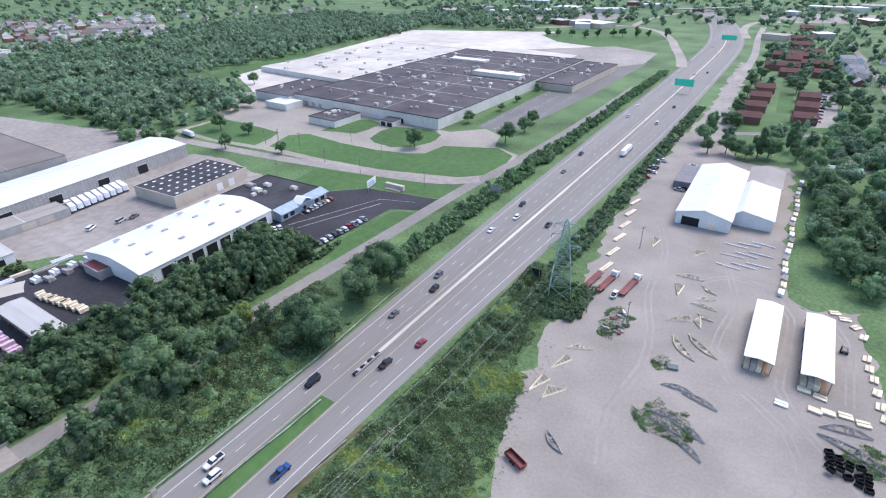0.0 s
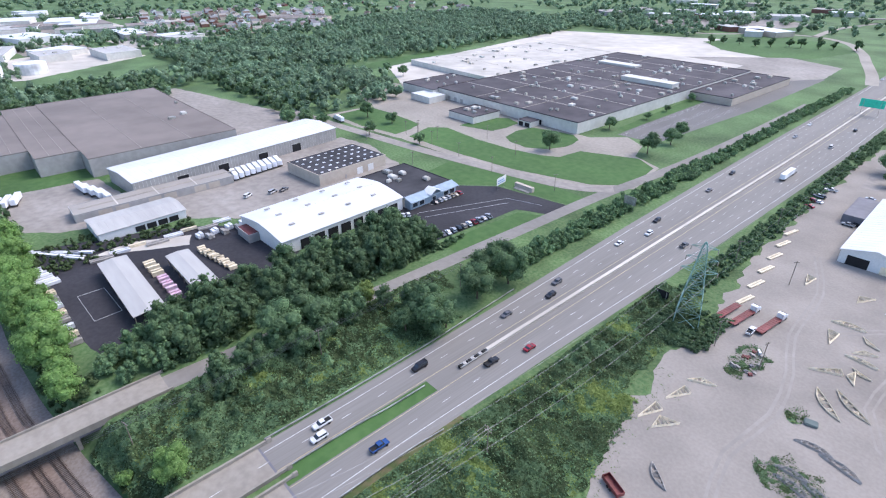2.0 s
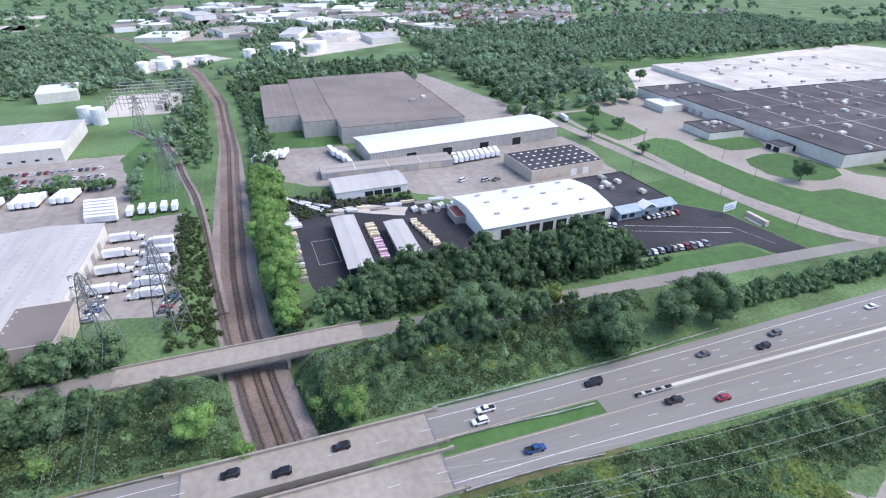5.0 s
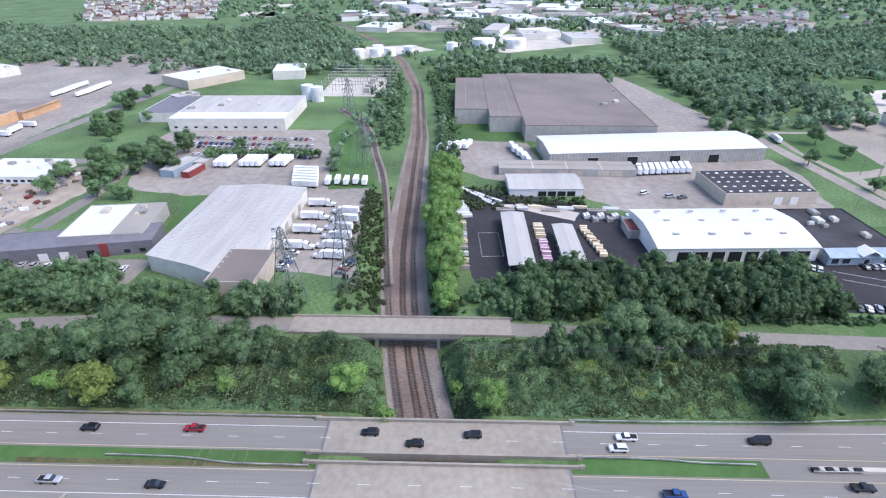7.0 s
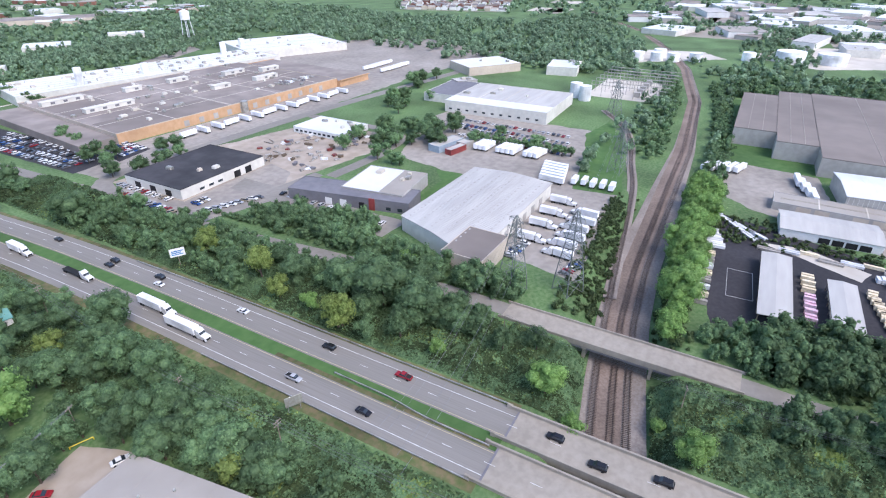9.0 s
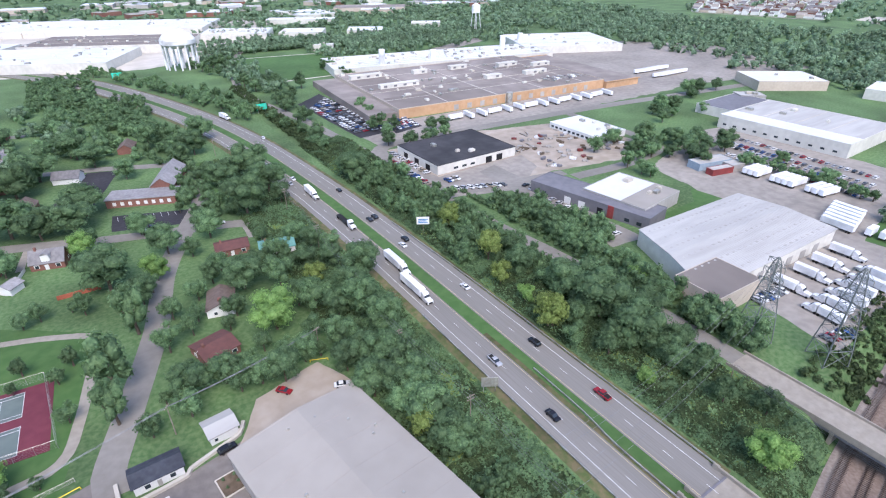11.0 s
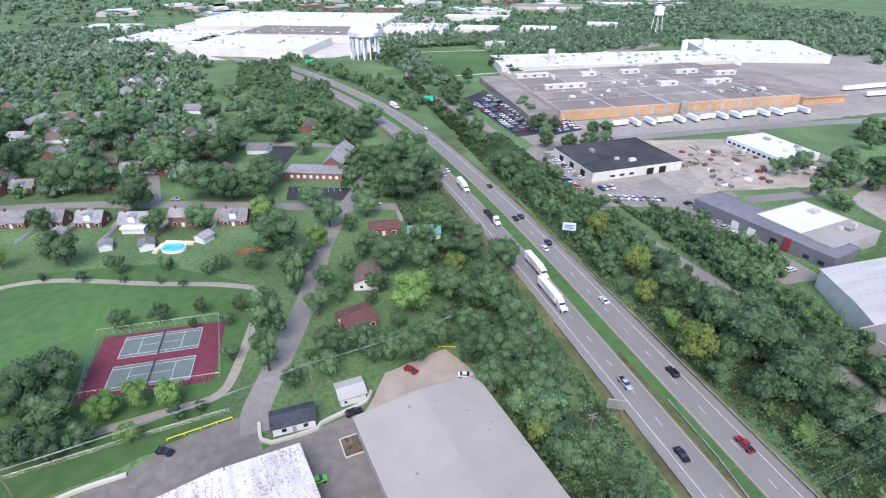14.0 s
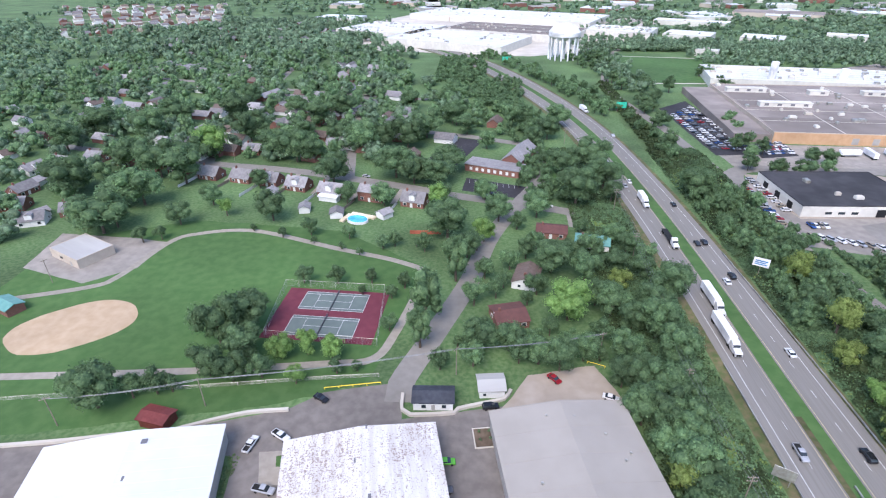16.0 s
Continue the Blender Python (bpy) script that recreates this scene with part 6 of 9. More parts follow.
trailer(-83.5, -423, 14, 7, "on the highway", G, True)
car(-144, 74, 180, "suv", "silver", "on the narrow side road")
vr = random.Random(5)
ANY = ("white", "black", "silver", "grey", "red", "blue", "tan", "white", "white", "silver", "silver", "grey")


def parked(x0, y0, x1, y1, n, ang, place, group, shapes=("sedan", "suv", "sedan", "pickup"), far=False):
    for i in range(n):
        u = (i + 0.5) / n
        car(x0 + (x1 - x0) * u, y0 + (y1 - y0) * u, ang + vr.uniform(-3, 3), vr.choice(shapes), vr.choice(ANY), place, group, far)


parked(-160, 142, -159, 174, 10, 70, "parked in the asphalt lot", "cars in the store lot")
parked(-189, 163, -189.5, 183, 7, 90, "parked at the shopfront", "cars in the store lot")
parked(-191, 138, -186, 146, 4, 60, "parked beside the store", "cars in the store lot")
car(-166, 138, 20, "van", "white", "parked in the asphalt lot")
car(-262, 98, 30, "van", "white", "parked in the gravel lot")
car(-258, 110, 20, "van", "silver", "parked in the gravel lot")
car(-257, 116, 20, "pickup", "grey", "parked in the gravel lot")
for i in range(5):
    trailer(-331 - i * 1.2, -10 + i * 4.2, 70, 12, "parked on the gravel", "trailers by the long warehouse")
for i in range(4):
    trailer(-311 - i * 6.5, 42 - i * 2.2, 96, 14, "parked on the gravel", "trailers by the long warehouse")
for i in range(9):
    trailer(-293 - i * 0.5, 104 + i * 3.6, 80, 11, "parked in a tight row", "trailers along the yard wall")
for i in range(3):
    trailer(-301, -141 + i * 3.2, 86, 13, "parked in the lot", "trailers behind the metal warehouse")
for i in range(4):
    trailer(-302, -126 + i * 3.2, 84, 13, "parked in the lot", "trailers behind the metal warehouse")
for i in range(3):
    trailer(-303, -108 + i * 3.4, 80, 13, "parked in the lot", "trailers behind the metal warehouse")
for i in range(6):
    trailer(-288 + i * 4.2, -86 + i * 0.9, 176, 14, "parked in the lot", "trailers behind the metal warehouse")
for x, y in ((-243, -69.5), (-214, -69.5), (-199, -69.5), (-228, -69.5)):
    trailer(x, y, 0, 8, "backed to the warehouse wall", "trucks at the docks", True)
for i in range(6):
    trailer(-234 + i * 8.6, -51 + (i % 2), 174, 8, "parked in the truck lot", "white trucks in the lot", True)
for i in range(5):
    trailer(-272 - (i % 2), -70 + i * 5, 90, 7, "parked at the edge of the grass", "trailers by the grass")
parked(-196, -68, -180, -70, 6, 0, "parked by the metal warehouse", "cars by the metal warehouse")
parked(-190, -42, -178, -46, 5, 0, "parked in the truck lot", "cars in the truck lot")
for k, (xa, ya, xb, yb, n) in enumerate(((-352, -188, -349, -96, 26), (-340, -178, -335, -92, 24), (-333, -176, -328, -92, 24), (-318, -166, -314, -88, 22))):
    parked(xa, ya, xb, yb, n, 90, "parked in the staff lot", "cars in the staff lot", ("sedan", "suv"), True)
parked(-184, -200, -180, -130, 13, 92, "parked before the grey workshop", "cars by the workshop", ("sedan", "suv", "pickup"))
for k in range(4):
    parked(-149 - k * 6.6, -424 - k * 8 + 12, -151 - k * 6.6, -332 + k * 1.0, 17 - k, 90, "parked in the staff car park", "cars in the car park", ("sedan", "suv"), True)
parked(-150, -284, -150, -240, 9, 90, "parked beside the black-roofed building", "cars by the workshop")
for i in range(14):
    trailer(-225 - i * 11.5, -322 + i * 0.9, 176 if i % 3 else 90, 12, "parked beside the orange wall", "trailers at the works")
for i in range(16):
    trailer(-470 - (i % 8) * 5, -352 + (i // 8) * 22, 80, 14, "parked in the works yard", "trailers at the works")
trailer(-352, 212, 82, 10, "parked beside the access road", "", True)
for x, y, a, sh, c in ((42, -110, 60, "sedan", "black"), (-25, -121, 40, "sedan", "red"), (-40, -114, 70, "sedan", "white"), (56, -93, 168, "pickup", "white"), (49, -96, 60, "pickup", "white"), (48, -80, 80, "pickup", "silver"), (-6, -109, 100, "suv", "black"), (6, -82, 95, "pickup", "grey"), (-37, -243, 80, "sedan", "white"), (-8, -252, 80, "suv", "white"), (-10, -256, 80, "sedan", "black"), (60, -279, 75, "sedan", "silver")):
    car(x, y, a, sh, c, "parked by the halls" if y > -130 else "parked along the street")
for x, y, a, sh, c in ((-61, 326, 70, "sedan", "white"), (-60, 314, 75, "pickup", "silver"), (-61, 306, 75, "suv", "red"), (-40, 324, 100, "sedan", "silver"), (-40, 318, 100, "suv", "white"), (-39, 295, 100, "pickup", "white"), (-38, 289, 100, "sedan", "black"), (-40, 304, 100, "suv", "grey"), (-62, 334, 75, "sedan", "grey")):
    car(x, y, a, sh, c, "parked in the gravel yard", "cars in the gravel yard")

# ---- park, streets and houses ----
patch("hall_yard", [(127, -88), (89, -94), (50, -106), (42, -113), (24, -117), (19, -113), (18, -104), (-10, -110), (-9, -40), (127, -30)], 0.05, YARD, "worn brown-grey asphalt yard between the halls", 0.5)
patch("gravel_pad", [(-9, -109), (-17, -123), (-38, -128), (-45, -110), (-44, -104), (-10, -104)], 0.06, DIRT, "sandy gravel parking pad", 0.8)
patch("park_lawn", [(180, -112), (127, -92), (52, -108), (30, -118), (18, -170), (14, -180), (60, -214), (130, -222), (180, -200)], 0.04, LAWN, "wide mown park lawn", 1.0)
for pts, w, m, lab in (
        ([(178, -152), (147, -163), (139, -171), (133, -199), (124, -208), (99, -212), (57, -197), (31, -188), (17, -178), (21, -160), (25, -141), (30, -128), (44, -125), (83, -120), (125, -116), (170, -112)], 1.5, CONC, "curving pale concrete park path"),):
    bm = bmesh.new()
    ribbon(bm, smooth_line(pts, 3), -w, w, 0.10)
    tagged(part("park_path", bm, m), lab, "path", kind="structure")
for pts, w, lab in (([(20, -110), (20, -118), (13, -138), (1, -173), (-8, -210), (-23, -247), (-36, -280), (-40, -330)], 4.0, "pale worn residential lane"),
                    ([(300, -335), (240, -318), (166, -299), (111, -289), (70, -277), (40, -267), (6, -254), (-27, -244), (-45, -238), (-62, -228)], 3.8, "pale residential street"),
                    ([(300, -430), (120, -385), (20, -360), (-30, -340)], 3.6, "pale residential street"), ([(330, -540), (140, -480), (40, -455)], 3.6, "pale residential street"),
                    ([(160, -297), (175, -380), (190, -520), (200, -640)], 3.6, "pale residential street"), ([(70, -277), (85, -370), (95, -470)], 3.6, "pale residential street")):
    bm = bmesh.new()
    ribbon(bm, smooth_line(pts, 5), -w, w, 0.08 + 0.005 * len(pts))
    tagged(part("street", bm, STREET), lab, "road", kind="structure")
ring = [(136 + 17.5 * math.cos(a) * (1 + 0.12 * math.cos(2 * a)) + 2.5 * math.sin(a), -140 + 15.5 * math.sin(a) + 0.12 * 21 * math.cos(a)) for a in (2 * math.pi * i / 36 for i in range(36))]
patch("infield", ring, 0.07, SAND, "pale sandy baseball infield", 0.5)
patch("shelter_lot", [(182, -176), (150, -166), (135, -178), (134, -200), (150, -203), (186, -206)], 0.06, LOT, "worn grey asphalt court beside the shelter", 0.4)

# tennis courts
court = thing("tennis_court", "maroon tennis court with two grey-green playing areas", "tennis court", spot(50, -150.5, -3.5))
part("surface", boxes((-19, 19, -15, 15, 0, 0.10)), COURTR, court)
for cy in (-7.6, 7.2):
    part("playing_area", boxes((-11.9, 11.9, cy - 5.5, cy + 5.5, 0.10, 0.125)), COURTG, court)
    rows = [(-11.9, 11.9, cy + o - 0.07, cy + o + 0.07, 0.125, 0.15) for o in (-5.43, -4.1, 4.1, 5.43)] + [(-6.4, 6.4, cy - 0.05, cy + 0.05, 0.125, 0.15)]
    rows += [(o - 0.07, o + 0.07, cy - 5.5, cy + 5.5, 0.126, 0.152) for o in (-11.83, 11.83)] + [(o - 0.06, o + 0.06, cy - 4.1, cy + 4.1, 0.126, 0.152) for o in (-6.4, 6.4)]
    part("court_marking", boxes(*rows), PAINTW, court)
    part("net", boxes((-0.03, 0.03, cy - 6.2, cy + 6.2, 0.12, 0.95)), WALLDG, court)
    for o in (-6.3, 6.3):
        part("net_post", boxes((-0.06, 0.06, cy + o - 0.06, cy + o + 0.06, 0.1, 1.1)), GALV, court)


def wire_fence(name, label, pts, h=3.0, gap=3.0, r=0.05, wires=6):
    """Posts with rails and thin wires along a line."""
    t = thing(name, label, "fence")
    for a, b in zip(pts, pts[1:]):
        a, b = Vector((*a, 0)), Vector((*b, 0))
        n = max(1, round((b - a).length / gap))
        for i in range(n):
            p = a.lerp(b, i / n)
            part("post", bars([((p.x, p.y, 0), (p.x, p.y, h))], r), GALV, t)
        rows = [((a.x, a.y, h * k / wires), (b.x, b.y, h * k / wires)) for k in range(1, wires)]
        part("wire_mesh", bars(rows, 0.016, 3), GALV, t)["kind"] = "stuff"
        part("top_rail", bars([((a.x, a.y, h), (b.x, b.y, h))], r), GALV, t)


wire_fence("court_fence", "tall chain-link fence round the tennis courts", [(30, -134), (32, -165.5), (70, -167.5), (68, -137), (30, -134)], 3.0, 5)
wire_fence("park_fence", "low chain-link fence along the park", [(27, -120), (44, -118), (84, -112), (128, -106), (165, -100)], 1.4, 8)
fence = thing("yellow_rail", "bright yellow steel guard rail", "guard rail")
part("rail", bars([((42, -114, 0.8), (26, -117, 0.8))], 0.16), YELLOW, fence)
for i in range(5):
    part("post", bars([((42 - i * 4, -114 - i * 0.75, 0), (42 - i * 4, -114 - i * 0.75, 0.8))], 0.12), YELLOW, fence)
fence = thing("yellow_rail", "short yellow guard rail by the gravel pad", "guard rail")
part("rail", bars([((-36, -129, 0.8), (-41, -127, 0.8))], 0.14), YELLOW, fence)
for p in ((-36, -129), (-41, -127)):
    part("post", bars([((*p, 0), (*p, 0.8))], 0.12), YELLOW, fence)
for pts in ([(50, -105.5), (62, -103.5), (77, -97.5), (80, -96)], [(90, -95), (105, -92), (124, -89)], [(19, -113), (18.5, -107), (16, -105.2), (4, -106.5), (3, -108), (-6, -111), (-10, -112.5), (-12, -116)]):
    bm = bmesh.new()
    ribbon(bm, smooth_line(pts, 2), -0.45, 0.45, 0, 0.9)
    tagged(part("low_wall", bm, PALECONC), "low pale concrete retaining wall", "wall")
bed = thing("flower_bed", "dark planting bed with a pale kerb", "flower bed", spot(-4.2, -98.5, 8))
part("soil", boxes((-2.6, 2.6, -3, 3, 0, 0.25)), SOIL, bed)
part("kerb", boxes((-2.9, 2.9, -3.3, -3.0, 0, 0.35), (-2.9, 2.9, 3.0, 3.3, 0, 0.35), (-2.9, -2.6, -3, 3, 0, 0.35), (2.6, 2.9, -3, 3, 0, 0.35)), PALECONC, bed)
for i in range(4):
    v, q, t3 = crown_arrays(rng, 2, 1, 14, 0.22, 0.6, 0.5, 0.6)
    ob = new("plant", raw("plant", v, q, t3, LEAF))
    ob.parent = bed
    ob.matrix_basis = Matrix.Translation((-1.5 + (i % 2) * 2.8, -1.8 + (i // 2) * 2.6, 0.2))

# park shelter and pavilion
w = flat_hall("park_shelter", "tan block park shelter with a pale flat roof", 153, 174, -195, -180, 4, WALLT, ROOFS, -28, 0.2, 0, 0, 31, "shelter")
openings(w, "n", 7.55, [("door", -5, 1.2, 0, 2.1, WALLG), ("window", 2, 2, 1.6, 0.9, GLASS)])
w = pitched_hall("dugout", "small brick shelter with a green roof", 160, 170, -151, -145, 2.8, 4.0, BRICK, GREENROOF, -25, along="x", category="shelter")
w = pitched_hall("storage_shed", "dark red metal storage shed", 80, 88, -102, -97, 2.8, 3.6, REDROOF, REDROOF, -12, along="x", category="shed")


def house(x, y, ang, w=12.0, d=8.5, h=3.2, rise=3.2, wall=BRICK, roof=SHINGLE, dormer=True, label="red brick house with a grey shingle roof", detail=True, group="houses"):
    t = thing("house", label, "house", spot(x, y, ang), group)
    bm = bmesh.new()
    gable_walls(bm, -w / 2, w / 2, -d / 2, d / 2, h, h + rise - 0.3, "x")
    part("wall", bm, wall, t)
    bm = bmesh.new()
    gable(bm, -w / 2, w / 2, -d / 2, d / 2, h, h + rise, 0.4, 0.22, "x")
    ro = part("roof", bm, roof, t)
    if detail:
        part("chimney", boxes((w * 0.28, w * 0.28 + 0.8, -0.5, 0.5, h + 1, h + rise + 1.0)), BRICK, ro)
    if detail:
        for s, face in ((1, "n"), (-1, "s")):
            openings(t, face, s * (d / 2 + 0.01), [("window", -w * 0.32, 1.4, 1.0, 1.3, GLASS), ("window", w * 0.3, 1.4, 1.0, 1.3, GLASS), ("door", w * 0.02, 1.0, 0.1, 2.05, SIDING)], 0.06, SIDING)
        openings(t, "e", w / 2 + 0.01, [("window", -1.6, 1.1, 1.0, 1.2, GLASS), ("window", 0.2, 0.9, h + 0.3, 1.0, GLASS)], 0.06, SIDING)
        openings(t, "w", -w / 2 - 0.01, [("window", -1.6, 1.1, 1.0, 1.2, GLASS)], 0.06, SIDING)
    if dormer:
        bm = boxes((-1.5, 1.5, 0.6, d / 2 - 0.3, h + 0.3, h + rise * 0.8))
        part("dormer", bm, SIDING, t)
        bm = bmesh.new()
        gable(bm, -1.5, 1.5, 0.3, d / 2 - 0.2, h + rise * 0.78, h + rise * 1.02, 0.2, 0.15, "y")
        part("dormer_roof", bm, roof, t)
    return t


HL = ("red brick house with a grey shingle roof", "brick house with white dormer and shingle roof")
for x, y, wd, dorm in ((29, -244, 12, True), (51, -250, 13, False), (73, -254, 13, True), (93, -262, 12, True), (110, -268, 11, True), (127, -272, 12, False), (147, -276, 12, False), (168, -283, 12, True)):
    house(x, y, -15, wd, 9, 3.0 if x != 51 else 5.2, 4.2 if x != 51 else 2.6, BRICK, SHINGLE, dorm, HL[dorm], True, "houses beside the park")
w = pitched_hall("sun_porch", "white glazed sun porch", 68, 78, -249, -245, 2.4, 3.0, SIDING, SIDING, -15, along="x", category="porch")
for x, y, a, wd in ((42, -229, -40, 5.5), (65, -229, 10, 6), (82, -234, 10, 5), (105, -252, 0, 6), (240, -262, 0, 8), (209, -224, -30, 6)):
    w = pitched_hall("garage", "small white garage with a grey roof", x - wd / 2, x + wd / 2, y - 3, y + 3, 2.4, 4.0, SIDING, SHINGLE, a, category="garage")
    openings(w, "n", 3.02, [("garage_door", 0, 2.6, 0, 2.1, SIDING)], 0.05)
pool = thing("swimming_pool", "round above-ground pool with blue water", "pool", spot(54, -224, -20))
bm = bmesh.new()
bmesh.ops.create_cone(bm, cap_ends=True, segments=28, radius1=3.9, radius2=3.9, depth=1.2, matrix=Matrix.Translation((0, 0, 0.6)) @ Matrix.Diagonal((1.35, 1, 1, 1)))
part("pool_wall", bm, SIDING, pool)
bm = bmesh.new()
bmesh.ops.create_cone(bm, cap_ends=True, segments=28, radius1=3.6, radius2=3.6, depth=0.04, matrix=Matrix.Translation((0, 0, 1.23)) @ Matrix.Diagonal((1.35, 1, 1, 1)))
part("water", bm, WATER, pool)
part("deck", boxes((-6.5, 6.5, -6.5, -4.0, 0, 0.9), (5.4, 7.5, -4, 4, 0, 0.9)), TIMBER, pool)
tagged(part("garden_fence", boxes((14, 28, -212.2, -212.0, 0, 1.8)), mat("red_fence_wood", (0.33, 0.10, 0.06), None, 2, 0.2, 0.9)), "reddish wooden board fence", "fence")
# houses on the near lane
house(-13, -150, 15, 11, 11, 3, 1.6, BRICK, SHINGLER, False, "low house with a dark red roof", True, "houses on the lane")
house(-21, -175, 75, 13, 9, 3, 2.2, SIDING, SHINGLEB, False, "low house with a brown shingle roof", True, "houses on the lane")
house(-35, -214, -8, 13, 9, 3, 1.8, BRICK, SHINGLER, False, "brick house with a faded red roof", True, "houses on the lane")
house(-51, -204, -12, 14, 9, 3.2, 1.8, SIDING, GREENROOF, False, "white house with a green metal roof", True, "houses on the lane")
patch("drive", [(-62, -236), (-45, -240), (-44, -222), (-56, -216), (-64, -222)], 0.07, LOT, "pale concrete drive", 0.6)
# church
ch = thing("church", "brick church with a long wing and grey gabled nave", "church", spot(-12, -291, -22))
bm = boxes((-16, 16, -6, 6, 0, 4))
part("wing_wall", bm, BRICK, ch)
part("wing_roof", boxes((-16.4, 16.4, -6.4, 6.4, 4, 4.4)), SHINGLE, ch)
bm = bmesh.new()
gable_walls(bm, -13, -2, -36, -6, 5, 9, "y")
part("nave_wall", bm, BRICK, ch)
bm = bmesh.new()
gable(bm, -13, -2, -36, -6, 5.1, 9.4, 0.5, 0.25, "y")
part("nave_roof", bm, SHINGLE, ch)
openings(ch, "n", 6.01, [("window", -13 + i * 3.6, 1.6, 1.0, 1.8, SIDING) for i in range(8)], 0.06)
patch("church_lot", [(6, -262), (-25, -252), (-28, -268), (4, -280)], 0.07, NEWLOT, "dark asphalt church lot with white bays", 0.4)
patch("church_lot", [(10, -300), (28, -310), (10, -352), (-6, -346)], 0.07, NEWLOT, "dark asphalt church lot", 0.4)
patch("lawn", [(-30, -340), (-28, -286), (-52, -276), (-60, -330)], 0.05, LAWN, "church lawn", 1.0)
bm = bmesh.new()
for i in range(9):
    box(bm, -22 + i * 3.0, -21.85 + i * 3.0, -270 - i * 0.9, -265 - i * 0.9, 0.10, 0.13)
tagged(part("bay_line", bm, PAINTW), "white parking bay lines", "road marking", kind="structure")
# further houses among the garden trees
hr = random.Random(21)
for i in range(120):
    x, y = hr.uniform(-5, 400), hr.uniform(-640, -300)
    if x < 10 + max(0, -y - 380) * 0.45:
        continue
    brick = hr.random() < 0.5
    house(x, y, hr.choice((-15, 75)) + hr.uniform(-4, 4), hr.uniform(10, 14), hr.uniform(8, 9.5), 3.0, 3.0, BRICK if brick else SIDING, hr.choice((SHINGLE, SHINGLE, SHINGLEB)), False, "brick suburban house with a shingle roof" if brick else "white-sided suburban house with a shingle roof", False, "suburban houses")
# brick terraces north of the gravel yard
for x, ys in ((-26, (446, 482, 518, 554)), (8, (462, 498, 534)), (-14, (640, 680, 720, 760)), (14, (650, 700))):
    for y in ys:
        house(x, y, hr.uniform(-4, 4) + 8, 15, 12, 5.2, 3.0, BRICK, SHINGLER, False, "brick apartment block with a red-brown roof", False, "apartment blocks")
house(32, 357, 10, 16, 10, 3, 2, SIDING, GREENROOF, False, "low building with a green-grey roof", False, "suburban houses")

# ---- pylons, poles, cables ----


def pylon(x, y, ang, h=30.0, base=4.2, material=PYLON, label="tall green-grey steel lattice pylon"):
    t = thing("pylon", label, "pylon", spot(x, y, ang))
    lv = [0, 0.18, 0.34, 0.48, 0.6, 0.70, 0.79, 0.87, 0.94, 1.0]
    half = lambda u: base * (1 - u) ** 1.0 * 0.92 + 0.55 * min(1, u * 3 + 0.3) * (1 if u < 0.99 else 0.3)
    cor = lambda u: [Vector((sx * half(u), sy * half(u), h * u)) for sx, sy in ((-1, -1), (1, -1), (1, 1), (-1, 1))]
    for k in range(4):
        bm = bmesh.new()
        tube(bm, [cor(a)[k] for a in lv], 0.17)
        part("leg", bm, material, t)
    bm = bmesh.new()
    for a, b in zip(lv, lv[1:]):
        p, q = cor(a), cor(b)
        for k in range(4):
            j = (k + 1) % 4
            bar(bm, p[k], q[j], 0.085)
            bar(bm, p[j], q[k], 0.085)
            bar(bm, q[k], q[j], 0.085)
    part("bracing", bm, material, t)["kind"] = "stuff"
    for u, ln in ((0.66, 5.6), (0.80, 4.8), (0.93, 4.0)):
        for s in (-1, 1):
            bm = bmesh.new()
            tip = Vector((s * ln, 0, h * u + 0.3))
            for c in cor(u):
                if c.x * s > 0:
                    bar(bm, c, tip, 0.10)
                    bar(bm, c + Vector((0, 0, 1.3)), tip, 0.08)
            arm = part("cross_arm", bm, material, t)
            part("insulator", bars([(tip, tip - Vector((0, 0, 1.6)))], 0.13, 6), GALV, arm)
    return t


def cable(a, b, sag, r=0.034, label="thin sagging overhead power cable"):
    a, b = Vector(a), Vector(b)
    line = [a.lerp(b, i / 16) - Vector((0, 0, sag * 4 * (i / 16) * (1 - i / 16))) for i in range(17)]
    bm = bmesh.new()
    tube(bm, line, r, 3)
    return tagged(part("power_cable", bm, WIRE), label, "cable", "overhead cables")


pylon(-55.5, 162, 20, 31)
pylon(-169, -41, 60, 33, label="tall grey steel lattice pylon beside the truck lot", material=PYLONG)
pylon(-161, -60, 60, 30, label="steel lattice pylon at the end of the truck lot", material=PYLONG)
pylon(-300, -54, 70, 30, label="steel lattice pylon beside the spur track", material=PYLONG)
pylon(-420, -85, 70, 26, material=PYLONG, label="steel lattice pylon by the substation")
for dx, z in ((-5, 19), (-4.2, 24), (4.2, 24), (5, 19)):
    cable((-169 + dx * 0.5, -41 + dx * 0.85, z + 2), (-300 + dx * 0.3, -54 + dx * 0.9, z), 5)
    cable((-161 + dx * 0.5, -60 + dx * 0.85, z), (-60 + dx * 0.5, -46 + dx * 0.85, z + 2), 6)
    cable((-55.5 + dx, 162 + dx * 0.3, z + 1), (-66 + dx, 20 + dx * 0.3, z - 3), 7)
    cable((-55.5 + dx, 162 + dx * 0.3, z + 1), (-66 + dx, 420 + dx * 0.3, z), 10)


